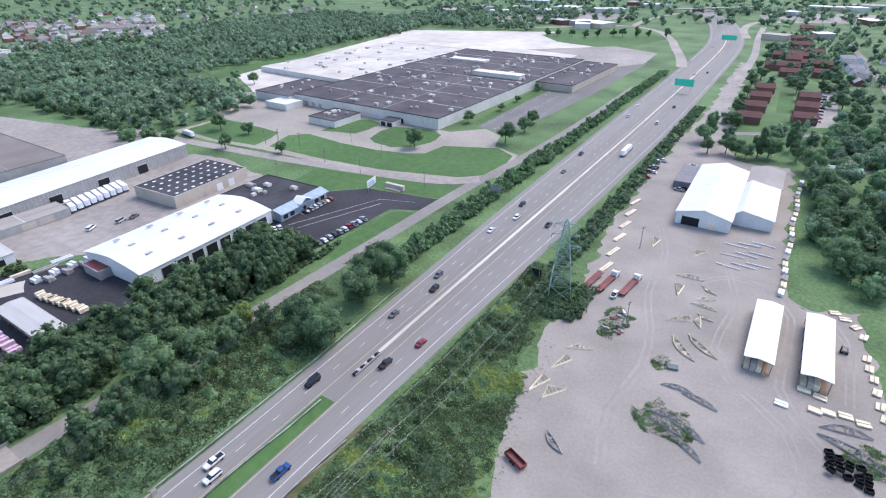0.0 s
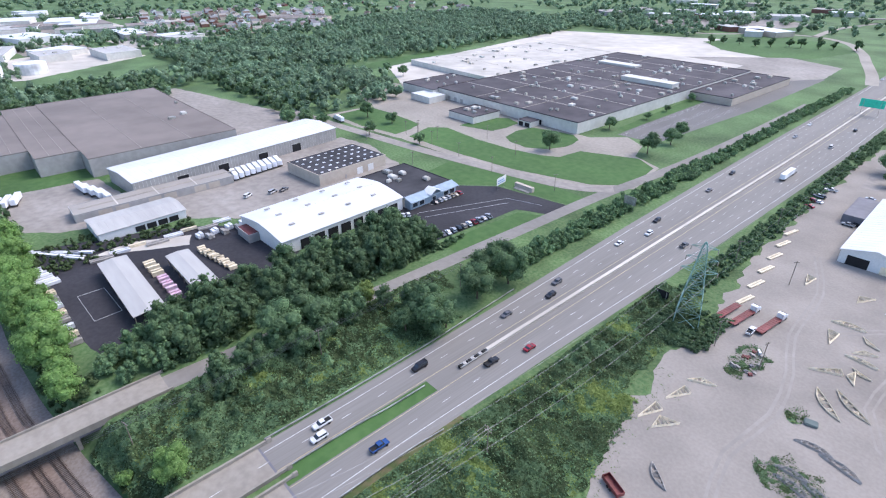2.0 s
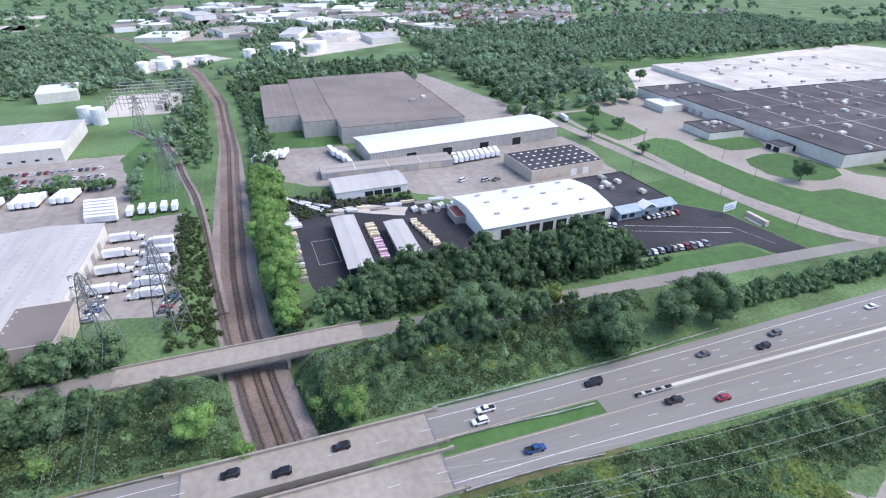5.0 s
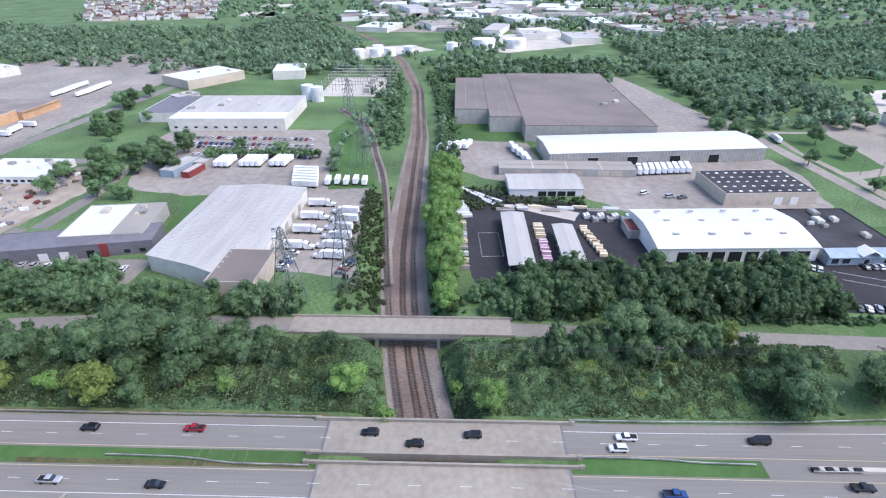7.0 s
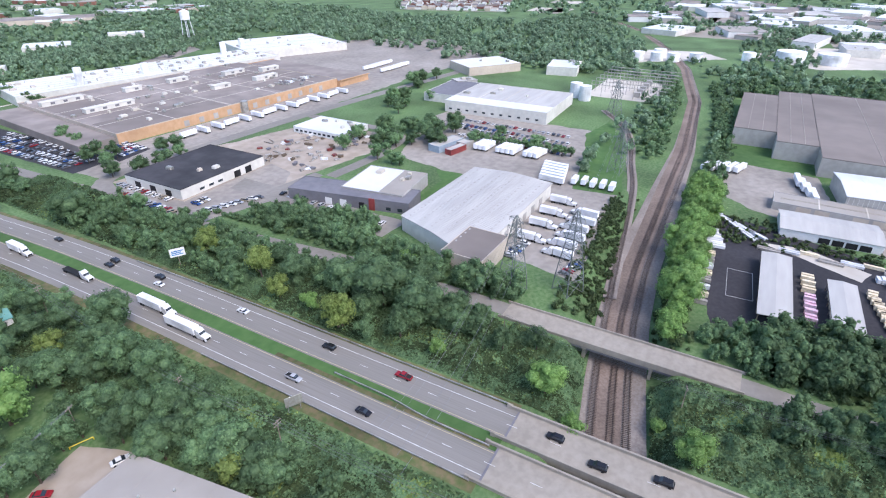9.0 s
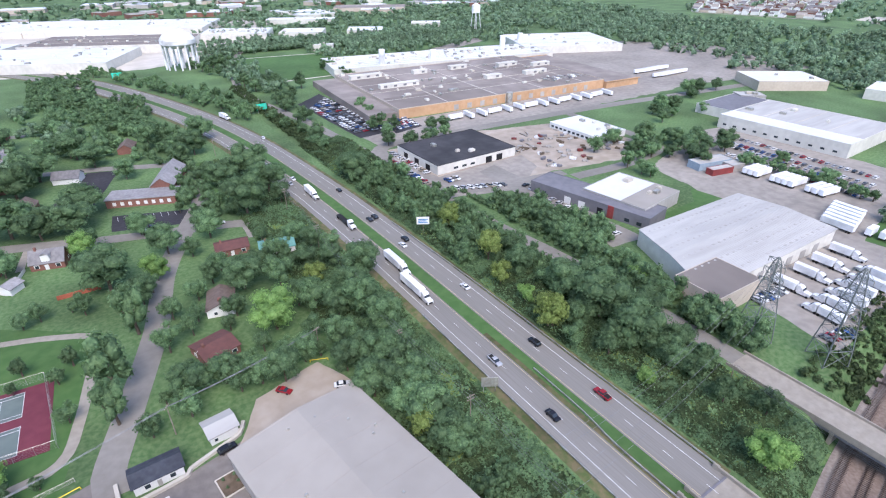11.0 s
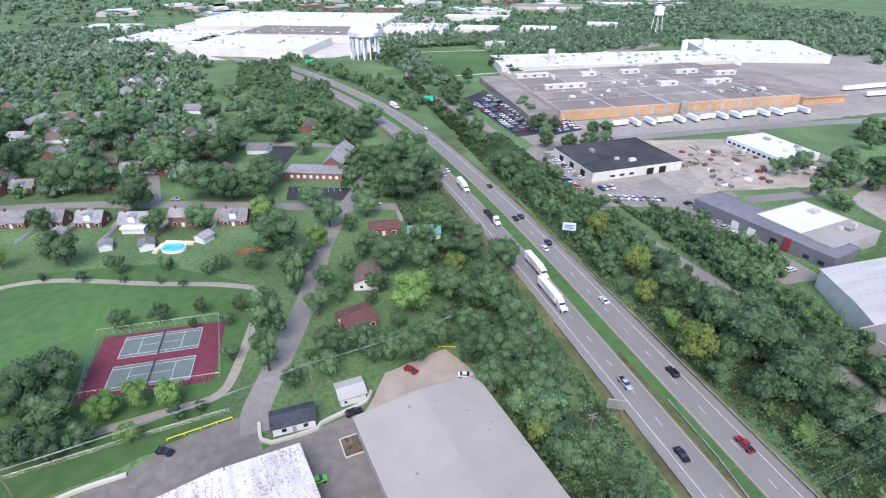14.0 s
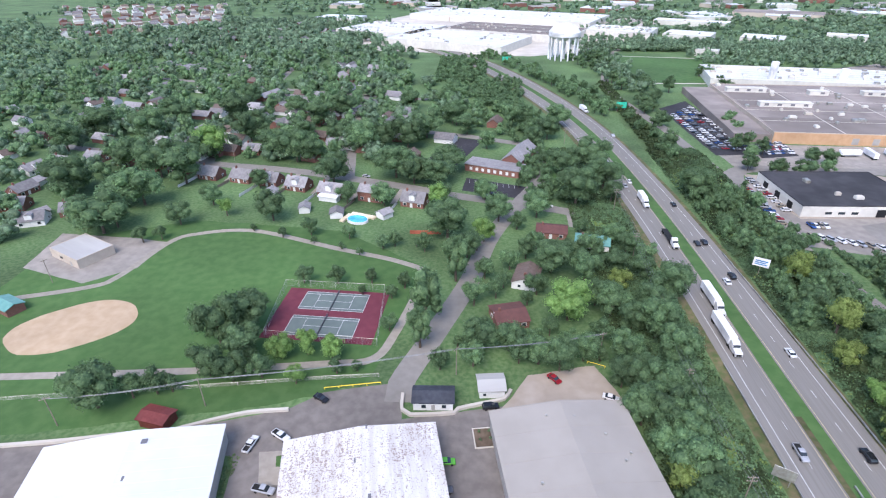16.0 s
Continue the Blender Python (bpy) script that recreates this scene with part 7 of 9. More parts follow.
def pole(x, y, h=11.0, arms=1, ang=0.0, label="weathered wooden utility pole with cross-arm"):
    t = thing("utility_pole", label, "utility pole", spot(x, y, ang, ground_z(x, y)), "utility poles")
    bm = bmesh.new()
    bar(bm, (0, 0, -0.2), (0, 0, h), 0.17, 8, 0.11)
    part("shaft", bm, POLE, t)
    for k in range(arms):
        arm = part("cross_arm", boxes((-1.2, 1.2, -0.07, 0.07, h - 0.7 - k * 1.1, h - 0.5 - k * 1.1)), POLE, t)
        for o in (-1.05, -0.4, 0.4, 1.05):
            part("insulator", bars([((o, 0, h - 0.5 - k * 1.1), (o, 0, h - 0.25 - k * 1.1))], 0.06, 6), GALV, arm)
    return t


ROW = [(-62, 70), (-62, 20), (-63, -32), (-62, -81), (-60, -115), (-62, -147), (-66, -195), (-68, -240), (-68, -285), (-58, -340)]
for i, (x, y) in enumerate(ROW):
    pole(x, y, 11.5, 2)
for (a, b), (c, d) in zip(ROW, ROW[1:]):
    for o in (-1.0, 0, 1.0):
        cable((a + o, b, 11.1), (c + o, d, 11.1), 0.9, 0.03)
for x, y in ((-40, -131), (4, -122), (74, -106), (111, -97), (-130, -50), (-125, 5), (-125, 60), (-124, 120), (-40, 213), (-43, 156), (-29, 155), (-61, 215), (-61, 260), (162, -166), (145, -303)):
    pole(x, y, 10.5, 1, trnd.uniform(0, 90))
for (a, b), (c, d) in (((-130, -50), (-125, 5)), ((-125, 5), (-125, 60)), ((-125, 60), (-124, 120)), ((-40, -131), (4, -122)), ((4, -122), (74, -106)), ((74, -106), (111, -97))):
    for o in (-1.05, -0.4, 0.4, 1.05):
        cable((a + o, b, 9.95), (c + o, d, 9.95), 1.0, 0.035)
for x, y in ((-200, 218), (-232, 222), (-262, 226), (-268, 236), (-292, 228), (-158, 222), (-300, 200), (-238, 190), (-246, 262), (-210, 250), (-284, 232), (-288, 236)):
    pole(x, y, 9.5, 1, 60, "wooden utility pole beside the plant road")

# ---- signs, guard rails ----


def sign(name, label, x, y, ang, w, h, z, face, legs=2, back=GALV, bars_=0):
    t = thing(name, label, "sign", spot(x, y, ang))
    bm = boxes((-w / 2, w / 2, -0.08, 0.08, z, z + h))
    bmesh.ops.bevel(bm, geom=bm.edges[:], offset=0.03, segments=1, affect="EDGES")
    part("panel", bm, face, t)
    for i in range(bars_):
        part("text_bar", boxes((-w * 0.38, w * (0.38 - 0.12 * (i % 2)), -0.12, -0.082, z + h * (0.2 + 0.6 * i / max(1, bars_)), z + h * (0.2 + 0.6 * i / max(1, bars_)) + h * 0.12)), PAINTW if face is not SIDING else BLUE, t)
    for i in range(legs):
        o = 0 if legs == 1 else -w * 0.35 + w * 0.7 * i / (legs - 1)
        part("leg", boxes((o - 0.1, o + 0.1, 0.09, 0.25, 0, z + h * 0.9)), back, t)
    return t


sign("billboard", "white and blue roadside billboard on a post", -110, -182, 150, 5.6, 3.6, 4.6, SIDING, 1, POLE, 3)
sign("exit_sign", "grey back of a roadside sign", -118, 229, 180, 6.5, 4.2, 3, GALV, 2)
for x, y, w, h in ((-112, -420, 8, 4.5), (-33, -612, 9, 5), (-86, 517, 16, 6), (-94, 826, 18, 6)):
    sign("highway_sign", "large green highway direction sign", x, y, 180 if y > 0 else 0, w, h, 6 if y > 0 else 3, SIGNG, 2, GALV, 3)
sign("exit_sign", "green backed roadside exit sign", -74, -88, 150, 4.8, 3.4, 2.2, GALV, 2)
sign("message_sign", "dark roadside message board beside the pylon", -68, 168, 180, 5, 3, 1.2, DARK, 2)
sign("store_sign", "white and blue store sign on posts", -179, 203, 100, 9, 4, 3, SIDING, 2, GALV, 2)
st = tagged(part("brick_planter", boxes((-176, -164, 210.5, 212.5, 0, 2.6), (-175, -165, 208.5, 210.5, 0, 0.4)), WALLT), "tan brick wall sign with planting", "wall")


def guard_rail(label, pts, gap=3.8, base=0.1):
    t = thing("guard_rail", label, "guard rail")
    line = smooth_line(pts, 4)
    bm = bmesh.new()
    ribbon(bm, line, -0.14, 0.14, base + 0.45, base + 0.8)
    part("rail", bm, GALV, t)
    for a in line[::2]:
        part("post", boxes((a.x - 0.09, a.x + 0.09, a.y - 0.09, a.y + 0.09, 0, base + 0.78)), POLE, t)


guard_rail("long galvanised guard rail at the road edge", [(-105.2, 31), (-105.3, 60), (-106, 90), (-108.5, 133)])
guard_rail("long galvanised guard rail at the road edge", [(-104.8, -36), (-104.8, -80), (-104.8, -140), (-103.5, -200)])
guard_rail("galvanised guard rail above the eastern slope", [(-77.2, -36), (-77.2, -80), (-77.2, -130)])
guard_rail("galvanised guard rail above the eastern slope", [(-77.2, 31), (-77, 55), (-76, 68)])
guard_rail("white-topped guard rail in the grass median", [(-93.2, 31), (-93, 50), (-92.2, 62), (-92, 75)], 4, 0.06)
guard_rail("white-topped guard rail in the grass median", [(-89, -36), (-89.2, -55), (-90.6, -68), (-91, -88)], 4, 0.06)
cushion = thing("crash_cushion", "striped crash cushion before the median barrier", "crash cushion")
for i in range(7):
    part("cushion_bay", boxes((-91.5, -90.5, 88 + i * 1.7, 89.2 + i * 1.7, 0.1, 1.0)), WALLG if i % 2 else BLACK, cushion)
part("cushion_rail", boxes((-91.75, -91.55, 88, 100, 0.45, 0.85), (-90.45, -90.25, 88, 100, 0.45, 0.85)), GALV, cushion)

# ---- gravel yard: trusses, timber, trucks ----


def truss(x, y, ang, span=9.0, rise=3.0, material=TIMBER, shape="gable", stack=3, label="pale new timber roof truss lying on gravel"):
    t = thing("roof_truss", label, "roof truss", spot(x, y, ang, 0.08), "roof trusses")
    a = span / 2
    for k in range(stack):
        bm = bmesh.new()
        z = 0.1 + k * 0.16
        o = Vector((0.12 * k, 0.10 * k, z))
        if shape == "gable":
            pts = [(-a, 0), (0, rise), (a, 0)]
        elif shape == "mono":
            pts = [(-a, 0), (a, rise), (a, 0)]
        else:
            pts = [(-a, 0), (-a * 0.5, rise * 0.75), (0, rise), (a * 0.5, rise * 0.75), (a, 0)]
        P = [Vector((p[0], p[1], 0)) + o for p in pts]
        low = [Vector((p[0], 0 if shape != "bow" else -rise * 0.12 * (1 - (p[0] / a) ** 2), 0)) + o for p in pts]
        chord = lambda q, r: bar(bm, q, r, 0.11)
        for q, r in zip(P, P[1:]):
            chord(q, r)
        if shape == "bow":
            for q, r in zip(low, low[1:]):
                chord(q, r)
        else:
            chord(P[0], P[-1])
        n = 6
        for i in range(1, n):
            u = -a + span * i / n
            top = np.interp(u, [p[0] for p in pts[:len(pts) if shape != "mono" else 2]], [p[1] for p in pts[:len(pts) if shape != "mono" else 2]])
            bot = -rise * 0.12 * (1 - (u / a) ** 2) if shape == "bow" else 0.0
            u2 = u + span / n * (0.5 if i % 2 else -0.5)
            bar(bm, Vector((u, bot, 0)) + o, Vector((u, top, 0)) + o, 0.07)
            top2 = np.interp(u2, [p[0] for p in pts[:len(pts) if shape != "mono" else 2]], [p[1] for p in pts[:len(pts) if shape != "mono" else 2]])
            bar(bm, Vector((u, bot, 0)) + o, Vector((u2, top2, 0)) + o, 0.07)
        part("frame", bm, material, t)
    return t


for x, y, a, sp, ri, sh in ((-35, 221, 80, 8, 3.2, "mono"), (-17, 221, 60, 8, 3, "gable"), (-18, 188, 85, 8, 3.2, "mono"), (-17, 199, 5, 10, 2.4, "bow"), (-9, 194, 140, 7, 1.6, "gable"), (-9, 186, 30, 7, 2, "gable"), (-9, 181, -5, 9, 1.6, "bow"), (-15, 168, 25, 9, 3, "mono"), (-8, 171, 100, 7, 2, "gable"), (-7, 175, 155, 6, 1.4, "gable"), (-10, 154, 130, 13, 2.2, "bow"), (-5, 158, 140, 13, 2.0, "bow"), (-40, 126, 60, 8, 3, "mono"), (-38, 136, 25, 8, 2.2, "gable"), (-42, 114, 65, 8, 3, "mono"), (-37, 113, 55, 8, 3.4, "gable")):
    truss(x, y, a, sp, ri, TIMBER, sh)
for x, y, a, sp, ri in ((-8, 133.5, 4, 8.5, 1.6), (-1.5, 131.5, -14, 10, 1.8), (-9, 121, 2, 7.5, 1.4), (-7.5, 117, -14, 9, 1.6), (-2, 118.5, -22, 9.5, 1.6), (-1.5, 112.5, -30, 10, 1.5), (-30, 97, 140, 8, 1.6), (33, 140, 10, 12, 2.6), (34, 133, -22, 16, 2.6)):
    truss(x, y, a, sp, ri, OLDTIMBER, "bow", 3, "stack of weathered grey timber trusses")
cover("bushes", "overgrown bushes round the pylon", [(-64, -44, 146, 172)], 260, (0.7, 1.7), LEAFD, (3, 42), category="bushes")


def stack(x, y, ang, w=4.5, d=1.2, h=1.0, material=TIMBER, label="neat stack of pale timber boards", group="timber stacks", bundles=3):
    t = thing("timber_stack", label, "timber stack", spot(x, y, ang, 0.08), group)
    for k in range(bundles):
        o = (k - (bundles - 1) / 2) * (d + 0.15)
        hh = h * (0.8 + 0.4 * ((k * 7 + int(x)) % 3) / 2)
        part("timber_pack", boxes((-w / 2 + 0.2 * (k % 2), w / 2, o - d / 2, o + d / 2, 0.12, 0.12 + hh * 0.5), (-w / 2, w / 2 - 0.25 * (k % 2), o - d / 2, o + d / 2, 0.12 + hh * 0.5 + 0.05, 0.12 + hh)), material, t)
        part("bearer", boxes((-w * 0.3 - 0.06, -w * 0.3 + 0.06, o - d / 2, o + d / 2, 0, 0.12), (w * 0.3 - 0.06, w * 0.3 + 0.06, o - d / 2, o + d / 2, 0, 0.12)), POLE, t)
    return t


for x, y, a in ((30, 201, 20), (33, 198.5, 15), (36, 195, 50), (38, 190, 80), (38.5, 178, 85), (39, 173, 85), (40, 168, 88), (40.5, 162, 80), (41, 156, 85), (42, 151, 80), (33, 147, 5), (29, 146, 0), (26, 145, -4), (18, 143, -3), (37, 146, 10), (23, 152.5, 0), (27, 151.5, -8)):
    stack(x, y, a, 3.4, 1.0, 0.45, TIMBER if y > 144 else WRAP, bundles=2)
for i in range(6):
    stack(-47 - i * 1.6, 190 + i * 14, 78, 9, 0.8, 0.5, TIMBER, "long low stack of boards at the yard edge", "boards along the yard edge", 2)
for i in range(22):
    stack(13.2 + 0.4 * math.sin(i), 205 + i * 6.0, 88 + 4 * math.sin(i * 2.1), 4.4, 0.9, 1.0, (WRAP, TIMBER, OLDTIMBER)[i % 3], "stack of boards along the yard fence", "stacks along the yard fence", 2)
for i in range(9):
    stack(-6 + (i % 3) * 5, 216 + i * 3.4, -8 + 3 * (i % 4), 9, 0.35, 0.3, WRAP, "long pale boards lying on the gravel", "boards by the factory", 1)
for x, y, w in ((-48, 178, False), (-43, 177.5, True), (-35, 179.5, True)):
    t = thing("flatbed_truck", "red flatbed trailer truck parked on gravel" if w else "red flatbed trailer parked on gravel", "truck", spot(x, y, -8, 0.08), "red flatbeds")
    part("deck", boxes((-1.25, 1.25, -7, 6, 1.0, 1.2)), REDROOF, t)
    for i in range(9):
        part("deck_board", boxes((-1.15, 1.15, -6.6 + i * 1.4, -5.9 + i * 1.4, 1.2, 1.26)), REDROOF, t)
    wheels(t, BIGWHEEL, [(s, d) for s in (-1.0, 1.0) for d in (-5.5, -4.3)], 0.5)
    if w:
        bm = bmesh.new()
        prism(bm, [(6.3, 0.5), (6.3, 2.9), (7.6, 3.0), (8.2, 2.2), (9.6, 1.9), (9.8, 0.5)], 1.1)
        part("cab", bm, COLS["white"], t)
        part("windscreen", boxes((-1.0, 1.0, 7.85, 8.2, 2.2, 2.8)), GLASS, t)
        wheels(t, BIGWHEEL, [(s, d) for s in (-1.0, 1.0) for d in (5.0, 8.8)], 0.5)
car(-38, 172, 0, "pickup", "white", "parked beside the red flatbeds")
r6 = random.Random(3)
for i in range(14):
    x, y = r6.uniform(-36, -29), r6.uniform(150, 164)
    a = r6.uniform(0, 180)
    tagged(part("scrap_metal", boxes((-r6.uniform(0.4, 1.2), r6.uniform(0.4, 1.2), -0.3, 0.3, 0, r6.uniform(0.3, 1.0)), (-0.2, 0.3, -0.7, 0.7, 0.1, 0.5)), r6.choice((REDROOF, WRAP, WALLDG, OLDTIMBER))), "rusty scrap metal pile on gravel", "scrap", "scrap heap").matrix_basis = spot(x, y, a, 0.06)
t = thing("dump_trailer", "rusty dark open dump trailer", "trailer", spot(-36, 86, 68, 0.06))
part("bed", boxes((-1.1, 1.1, -3, 3, 0.5, 0.7), (-1.1, -1.0, -3, 3, 0.7, 1.6), (1.0, 1.1, -3, 3, 0.7, 1.6), (-1.0, 1.0, -3, -2.9, 0.7, 1.6), (-1.0, 1.0, 2.9, 3, 0.7, 1.6)), REDROOF, t)
wheels(t, WHEEL, [(s, d) for s in (-1.2, 1.2) for d in (-0.5, 0.5)], 0.34)
t = thing("tarp_pile", "grey-green tarpaulin over a low pile", "tarpaulin", spot(-11, 142.5, 15, 0.05))
bm = boxes((-1.7, 1.7, -1.3, 1.3, 0, 0.7))
bmesh.ops.bevel(bm, geom=bm.edges[:], offset=0.25, segments=2, affect="EDGES")
part("cover", bm, COURTG, t)
for i in range(16):
    t = thing("plastic_crate", "black plastic crate in a heap", "crate", spot(29.5 + (i % 5) * 2.0 + r6.uniform(-0.3, 0.3), 130.5 - (i // 5) * 2.3 - (i % 5) * 0.9, r6.uniform(-30, 30), 0.06 + (0.9 if i % 4 == 3 else 0)), "black crates")
    part("shell", boxes((-0.9, 0.9, -0.7, -0.6, 0, 0.9), (-0.9, 0.9, 0.6, 0.7, 0, 0.9), (-0.9, -0.8, -0.6, 0.6, 0, 0.9), (0.8, 0.9, -0.6, 0.6, 0, 0.9), (-0.8, 0.8, -0.6, 0.6, 0, 0.1)), BLACK, t)
t = thing("forklift", "dark forklift beside the open shed", "forklift", spot(32.5, 178, 90, 0.06))
part("body", boxes((-0.6, 0.6, -1.2, 0.8, 0.3, 1.1)), WALLDG, t)
part("mast", boxes((-0.5, -0.35, 0.8, 1.0, 0.2, 2.4), (0.35, 0.5, 0.8, 1.0, 0.2, 2.4)), BLACK, t)
part("cage", bars([((-0.5, -0.8, 1.1), (-0.5, -0.8, 2.1)), ((0.5, -0.8, 1.1), (0.5, -0.8, 2.1)), ((-0.5, 0.6, 1.1), (-0.5, 0.6, 2.1)), ((0.5, 0.6, 1.1), (0.5, 0.6, 2.1)), ((-0.5, -0.8, 2.1), (0.5, 0.6, 2.1)), ((0.5, -0.8, 2.1), (-0.5, 0.6, 2.1))], 0.05), BLACK, t)
wheels(t, WHEEL, ((-0.6, -0.8), (0.6, -0.8), (-0.6, 0.6), (0.6, 0.6)), 0.34)

# ---- lumber yard ----
for i in range(4):
    stack(-246 + i * 4.2, 0.5 + i * 1.2, 95, 7, 1.2, 1.2, WRAP, "stack of white-wrapped timber", "lumber stacks")
for i in range(8):
    stack(-224 + i * 5.6, 2.6 + 0.6 * i * 0.2, 92, 4.2, 1.2, 1.4, (TIMBER, OLDTIMBER, WRAP)[i % 3], "stack of boards at the asphalt edge", "lumber stacks", 2)
for i in range(3):
    stack(-222 + i * 5, 37.5, 90, 4.4, 1.2, 1.8, TIMBER, "stack of pale timber in the aisle", "lumber stacks", 2)
for i in range(4):
    stack(-206 + i * 4.6, 37.8, 90, 3.8, 1.3, 1.6, PINK, "stack of pink-wrapped insulation", "lumber stacks", 2)
for i in range(7):
    stack(-219 + i * 3.6, 58 + i * 0.6, 88, 3.2, 1.4, 1.5, TIMBER, "stack of yellow timber packs", "lumber stacks", 3)
for i in range(6):
    stack(-271 + i * 3.6, -4 + i * 4.6, 50, 10, 1.0, 0.8, WRAP, "long white-wrapped pipes and boards", "lumber stacks", 2)
for i in range(8):
    stack(-240 - (i % 3) * 2, 24 + i * 7.4, 86, 9 - (i % 3), 1.0, 1.0, (OLDTIMBER, WRAP, TIMBER)[i % 3], "long boards along the yard edge", "lumber stacks", 2)
w = flat_hall("loading_shelter", "dark red roofed loading shelter", -224, -212, 76, 81, 4, WALLG, REDROOF, 0, 0.1, 0, 0, 33, "shelter")
bm = bmesh.new()
for a, b in (((-216, 10), (-216, 19)), ((-216, 19), (-195, 20)), ((-195, 20), (-194.5, 11)), ((-194.5, 11), (-216, 10))):
    bar(bm, (*a, 0.10), (*b, 0.10), 0.07)
tagged(part("marking", bm, PAINTW), "white painted rectangle on the asphalt", "road marking", kind="structure")
bm = bmesh.new()
for x0, y0, x1, y1 in ((-186, 150, -168, 196), (-180, 150, -164, 192), (-168, 196, -150, 202)):
    bar(bm, (x0, y0, 0.10), (x1, y1, 0.10), 0.08)
for i in range(9):
    box(bm, -193, -188, 162 + i * 2.7, 162.15 + i * 2.7, 0.08, 0.12)
tagged(part("marking", bm, PAINTW), "white painted lines on the car lot", "road marking", kind="structure")
cover("bushes", "bushes between the yards", [(-268, -240, 2, 30), (-256, -246, 30, 66)], 220, (0.8, 1.8), SHRUB, category="bushes")

# ---- works, towers, substation and distance ----
tank = thing("water_tank", "huge white fluted water tank on columns", "water tank", spot(-98, -645))
bm = bmesh.new()
n = 40
prof = [(0.5, 38), (8, 37), (14, 33.5), (17.5, 29), (17.5, 25), (14, 22), (8, 20.5), (0.5, 20)]
rings = [[bm.verts.new((r * math.cos(2 * math.pi * i / n), r * math.sin(2 * math.pi * i / n), z)) for i in range(n)] for r, z in prof]
for ra, rb in zip(rings, rings[1:]):
    for i in range(n):
        bm.faces.new((ra[i], rb[i], rb[(i + 1) % n], ra[(i + 1) % n]))
bm.faces.new(rings[0][::-1])
bm.faces.new(rings[-1])
bmesh.ops.recalc_face_normals(bm, faces=bm.faces[:])
part("tank", bm, WRAP, tank)
for i in range(14):
    a = 2 * math.pi * i / 14
    part("column", bars([((16 * math.cos(a), 16 * math.sin(a), 0), (16 * math.cos(a), 16 * math.sin(a), 24))], 0.9, 8), WRAP, tank)
part("riser", bars([((0, 0, 0), (0, 0, 20.5))], 2.6, 12), WRAP, tank)
tower = thing("water_tower", "tall white water tower on legs", "water tower", spot(-510, -680))
part("tank", bars([((0, 0, 27), (0, 0, 37))], 6.2, 16), WRAP, tower)
bm = bmesh.new()
bar(bm, (0, 0, 37), (0, 0, 40), 6.4, 16, 0.4)
part("tank_roof", bm, WRAP, tower)
for i in range(4):
    a = math.pi / 4 + i * math.pi / 2
    part("leg", bars([((8 * math.cos(a), 8 * math.sin(a), 0), (5 * math.cos(a), 5 * math.sin(a), 27))], 0.5, 6), WRAP, tower)
for x, y, h in ((-262, -505, 22), (-430, -520, 20), (-470, -535, 18), (-320, -500, 17)):
    tagged(part("chimney", bars([((x, y, 0), (x, y, h))], 3.2, 10), WRAP), "white cylindrical works stack", "stack", "works stacks")
sub = thing("substation", "steel gantries and transformers of a substation", "substation", spot(-512, -92))
part("gravel", boxes((-40, 40, -30, 30, 0, 0.08)), PALECONC, sub)
for i in range(6):
    rows = []
    for j in range(7):
        x, y = -35 + i * 14, -27 + j * 9
        rows += [((x, y, 0), (x, y, 12)), ((x, y, 12), (x, y + 9, 12)), ((x, y, 9), (x, y + 9, 9))]
    part("gantry", bars(rows, 0.22), GALV, sub)["kind"] = "stuff"
for i in range(5):
    part("transformer", boxes((-30 + i * 13, -25 + i * 13, 8, 13, 0, 4)), WALLG, sub)
for x, y in ((-455, -118), (-462, -128)):
    tagged(part("storage_tank", bars([((x, y, 0), (x, y, 12))], 5, 16), WRAP), "white cylindrical storage tank", "tank", "storage tanks")
for i, (x, y) in enumerate(((-742, 33), (-744, 73), (-669, -119), (-674, -99), (-678, -82), (-690, -60), (-700, -100), (-723, -8))):
    tagged(part("storage_tank", bars([((x, y, 0), (x, y, 11 if i < 2 else 9))], 15 if i < 2 else 7, 24), WRAP), "white cylindrical storage tank far off", "tank", "storage tanks")
patch("pale_yard", [(-700, 60), (-780, 200), (-900, 160), (-860, 60), (-760, -20)], 0.05, PALECONC, "pale dusty industrial yard", 3)
patch("pale_yard", [(-640, -130), (-720, -30), (-760, -60), (-740, -140)], 0.05, PALECONC, "pale dusty tank yard", 3)
for x, y, w_, d_, a, wl, rf in ((-802, 170, 60, 40, 5, WALLW, ROOFS), (-830, 105, 45, 34, 5, WALLW, ROOFS), (-530, -246, 60, 44, -35, WALLT, ROOFW), (-560, -170, 40, 30, 10, WALLW, ROOFW)):
    flat_hall("far_hall", "pale flat-roofed industrial hall far off", x - w_ / 2, x + w_ / 2, y - d_ / 2, y + d_ / 2, 8, wl, rf, a, 0.3, 2, 0, int(-x), "warehouse")
dr = random.Random(9)
for i in range(70):
    x, y = dr.uniform(-1480, -850), dr.uniform(-210, 290)
    if abs(y - rail_y(x)) < 40:
        continue
    w_, d_ = dr.uniform(25, 90), dr.uniform(25, 60)
    t = thing("far_hall", "low pale industrial building far off", "building", spot(x, y, dr.choice((0, 20, -15))), "distant industrial park")
    hh = dr.uniform(5, 9)
    part("wall", boxes((-w_ / 2, w_ / 2, -d_ / 2, d_ / 2, 0, hh)), dr.choice((WALLW, WALLG, SIDING)), t)
    part("roof", boxes((-w_ / 2 - 0.3, w_ / 2 + 0.3, -d_ / 2 - 0.3, d_ / 2 + 0.3, hh, hh + 0.5)), dr.choice((ROOFW, ROOFW, ROOFS, ROOFG, ROOFP)), t)
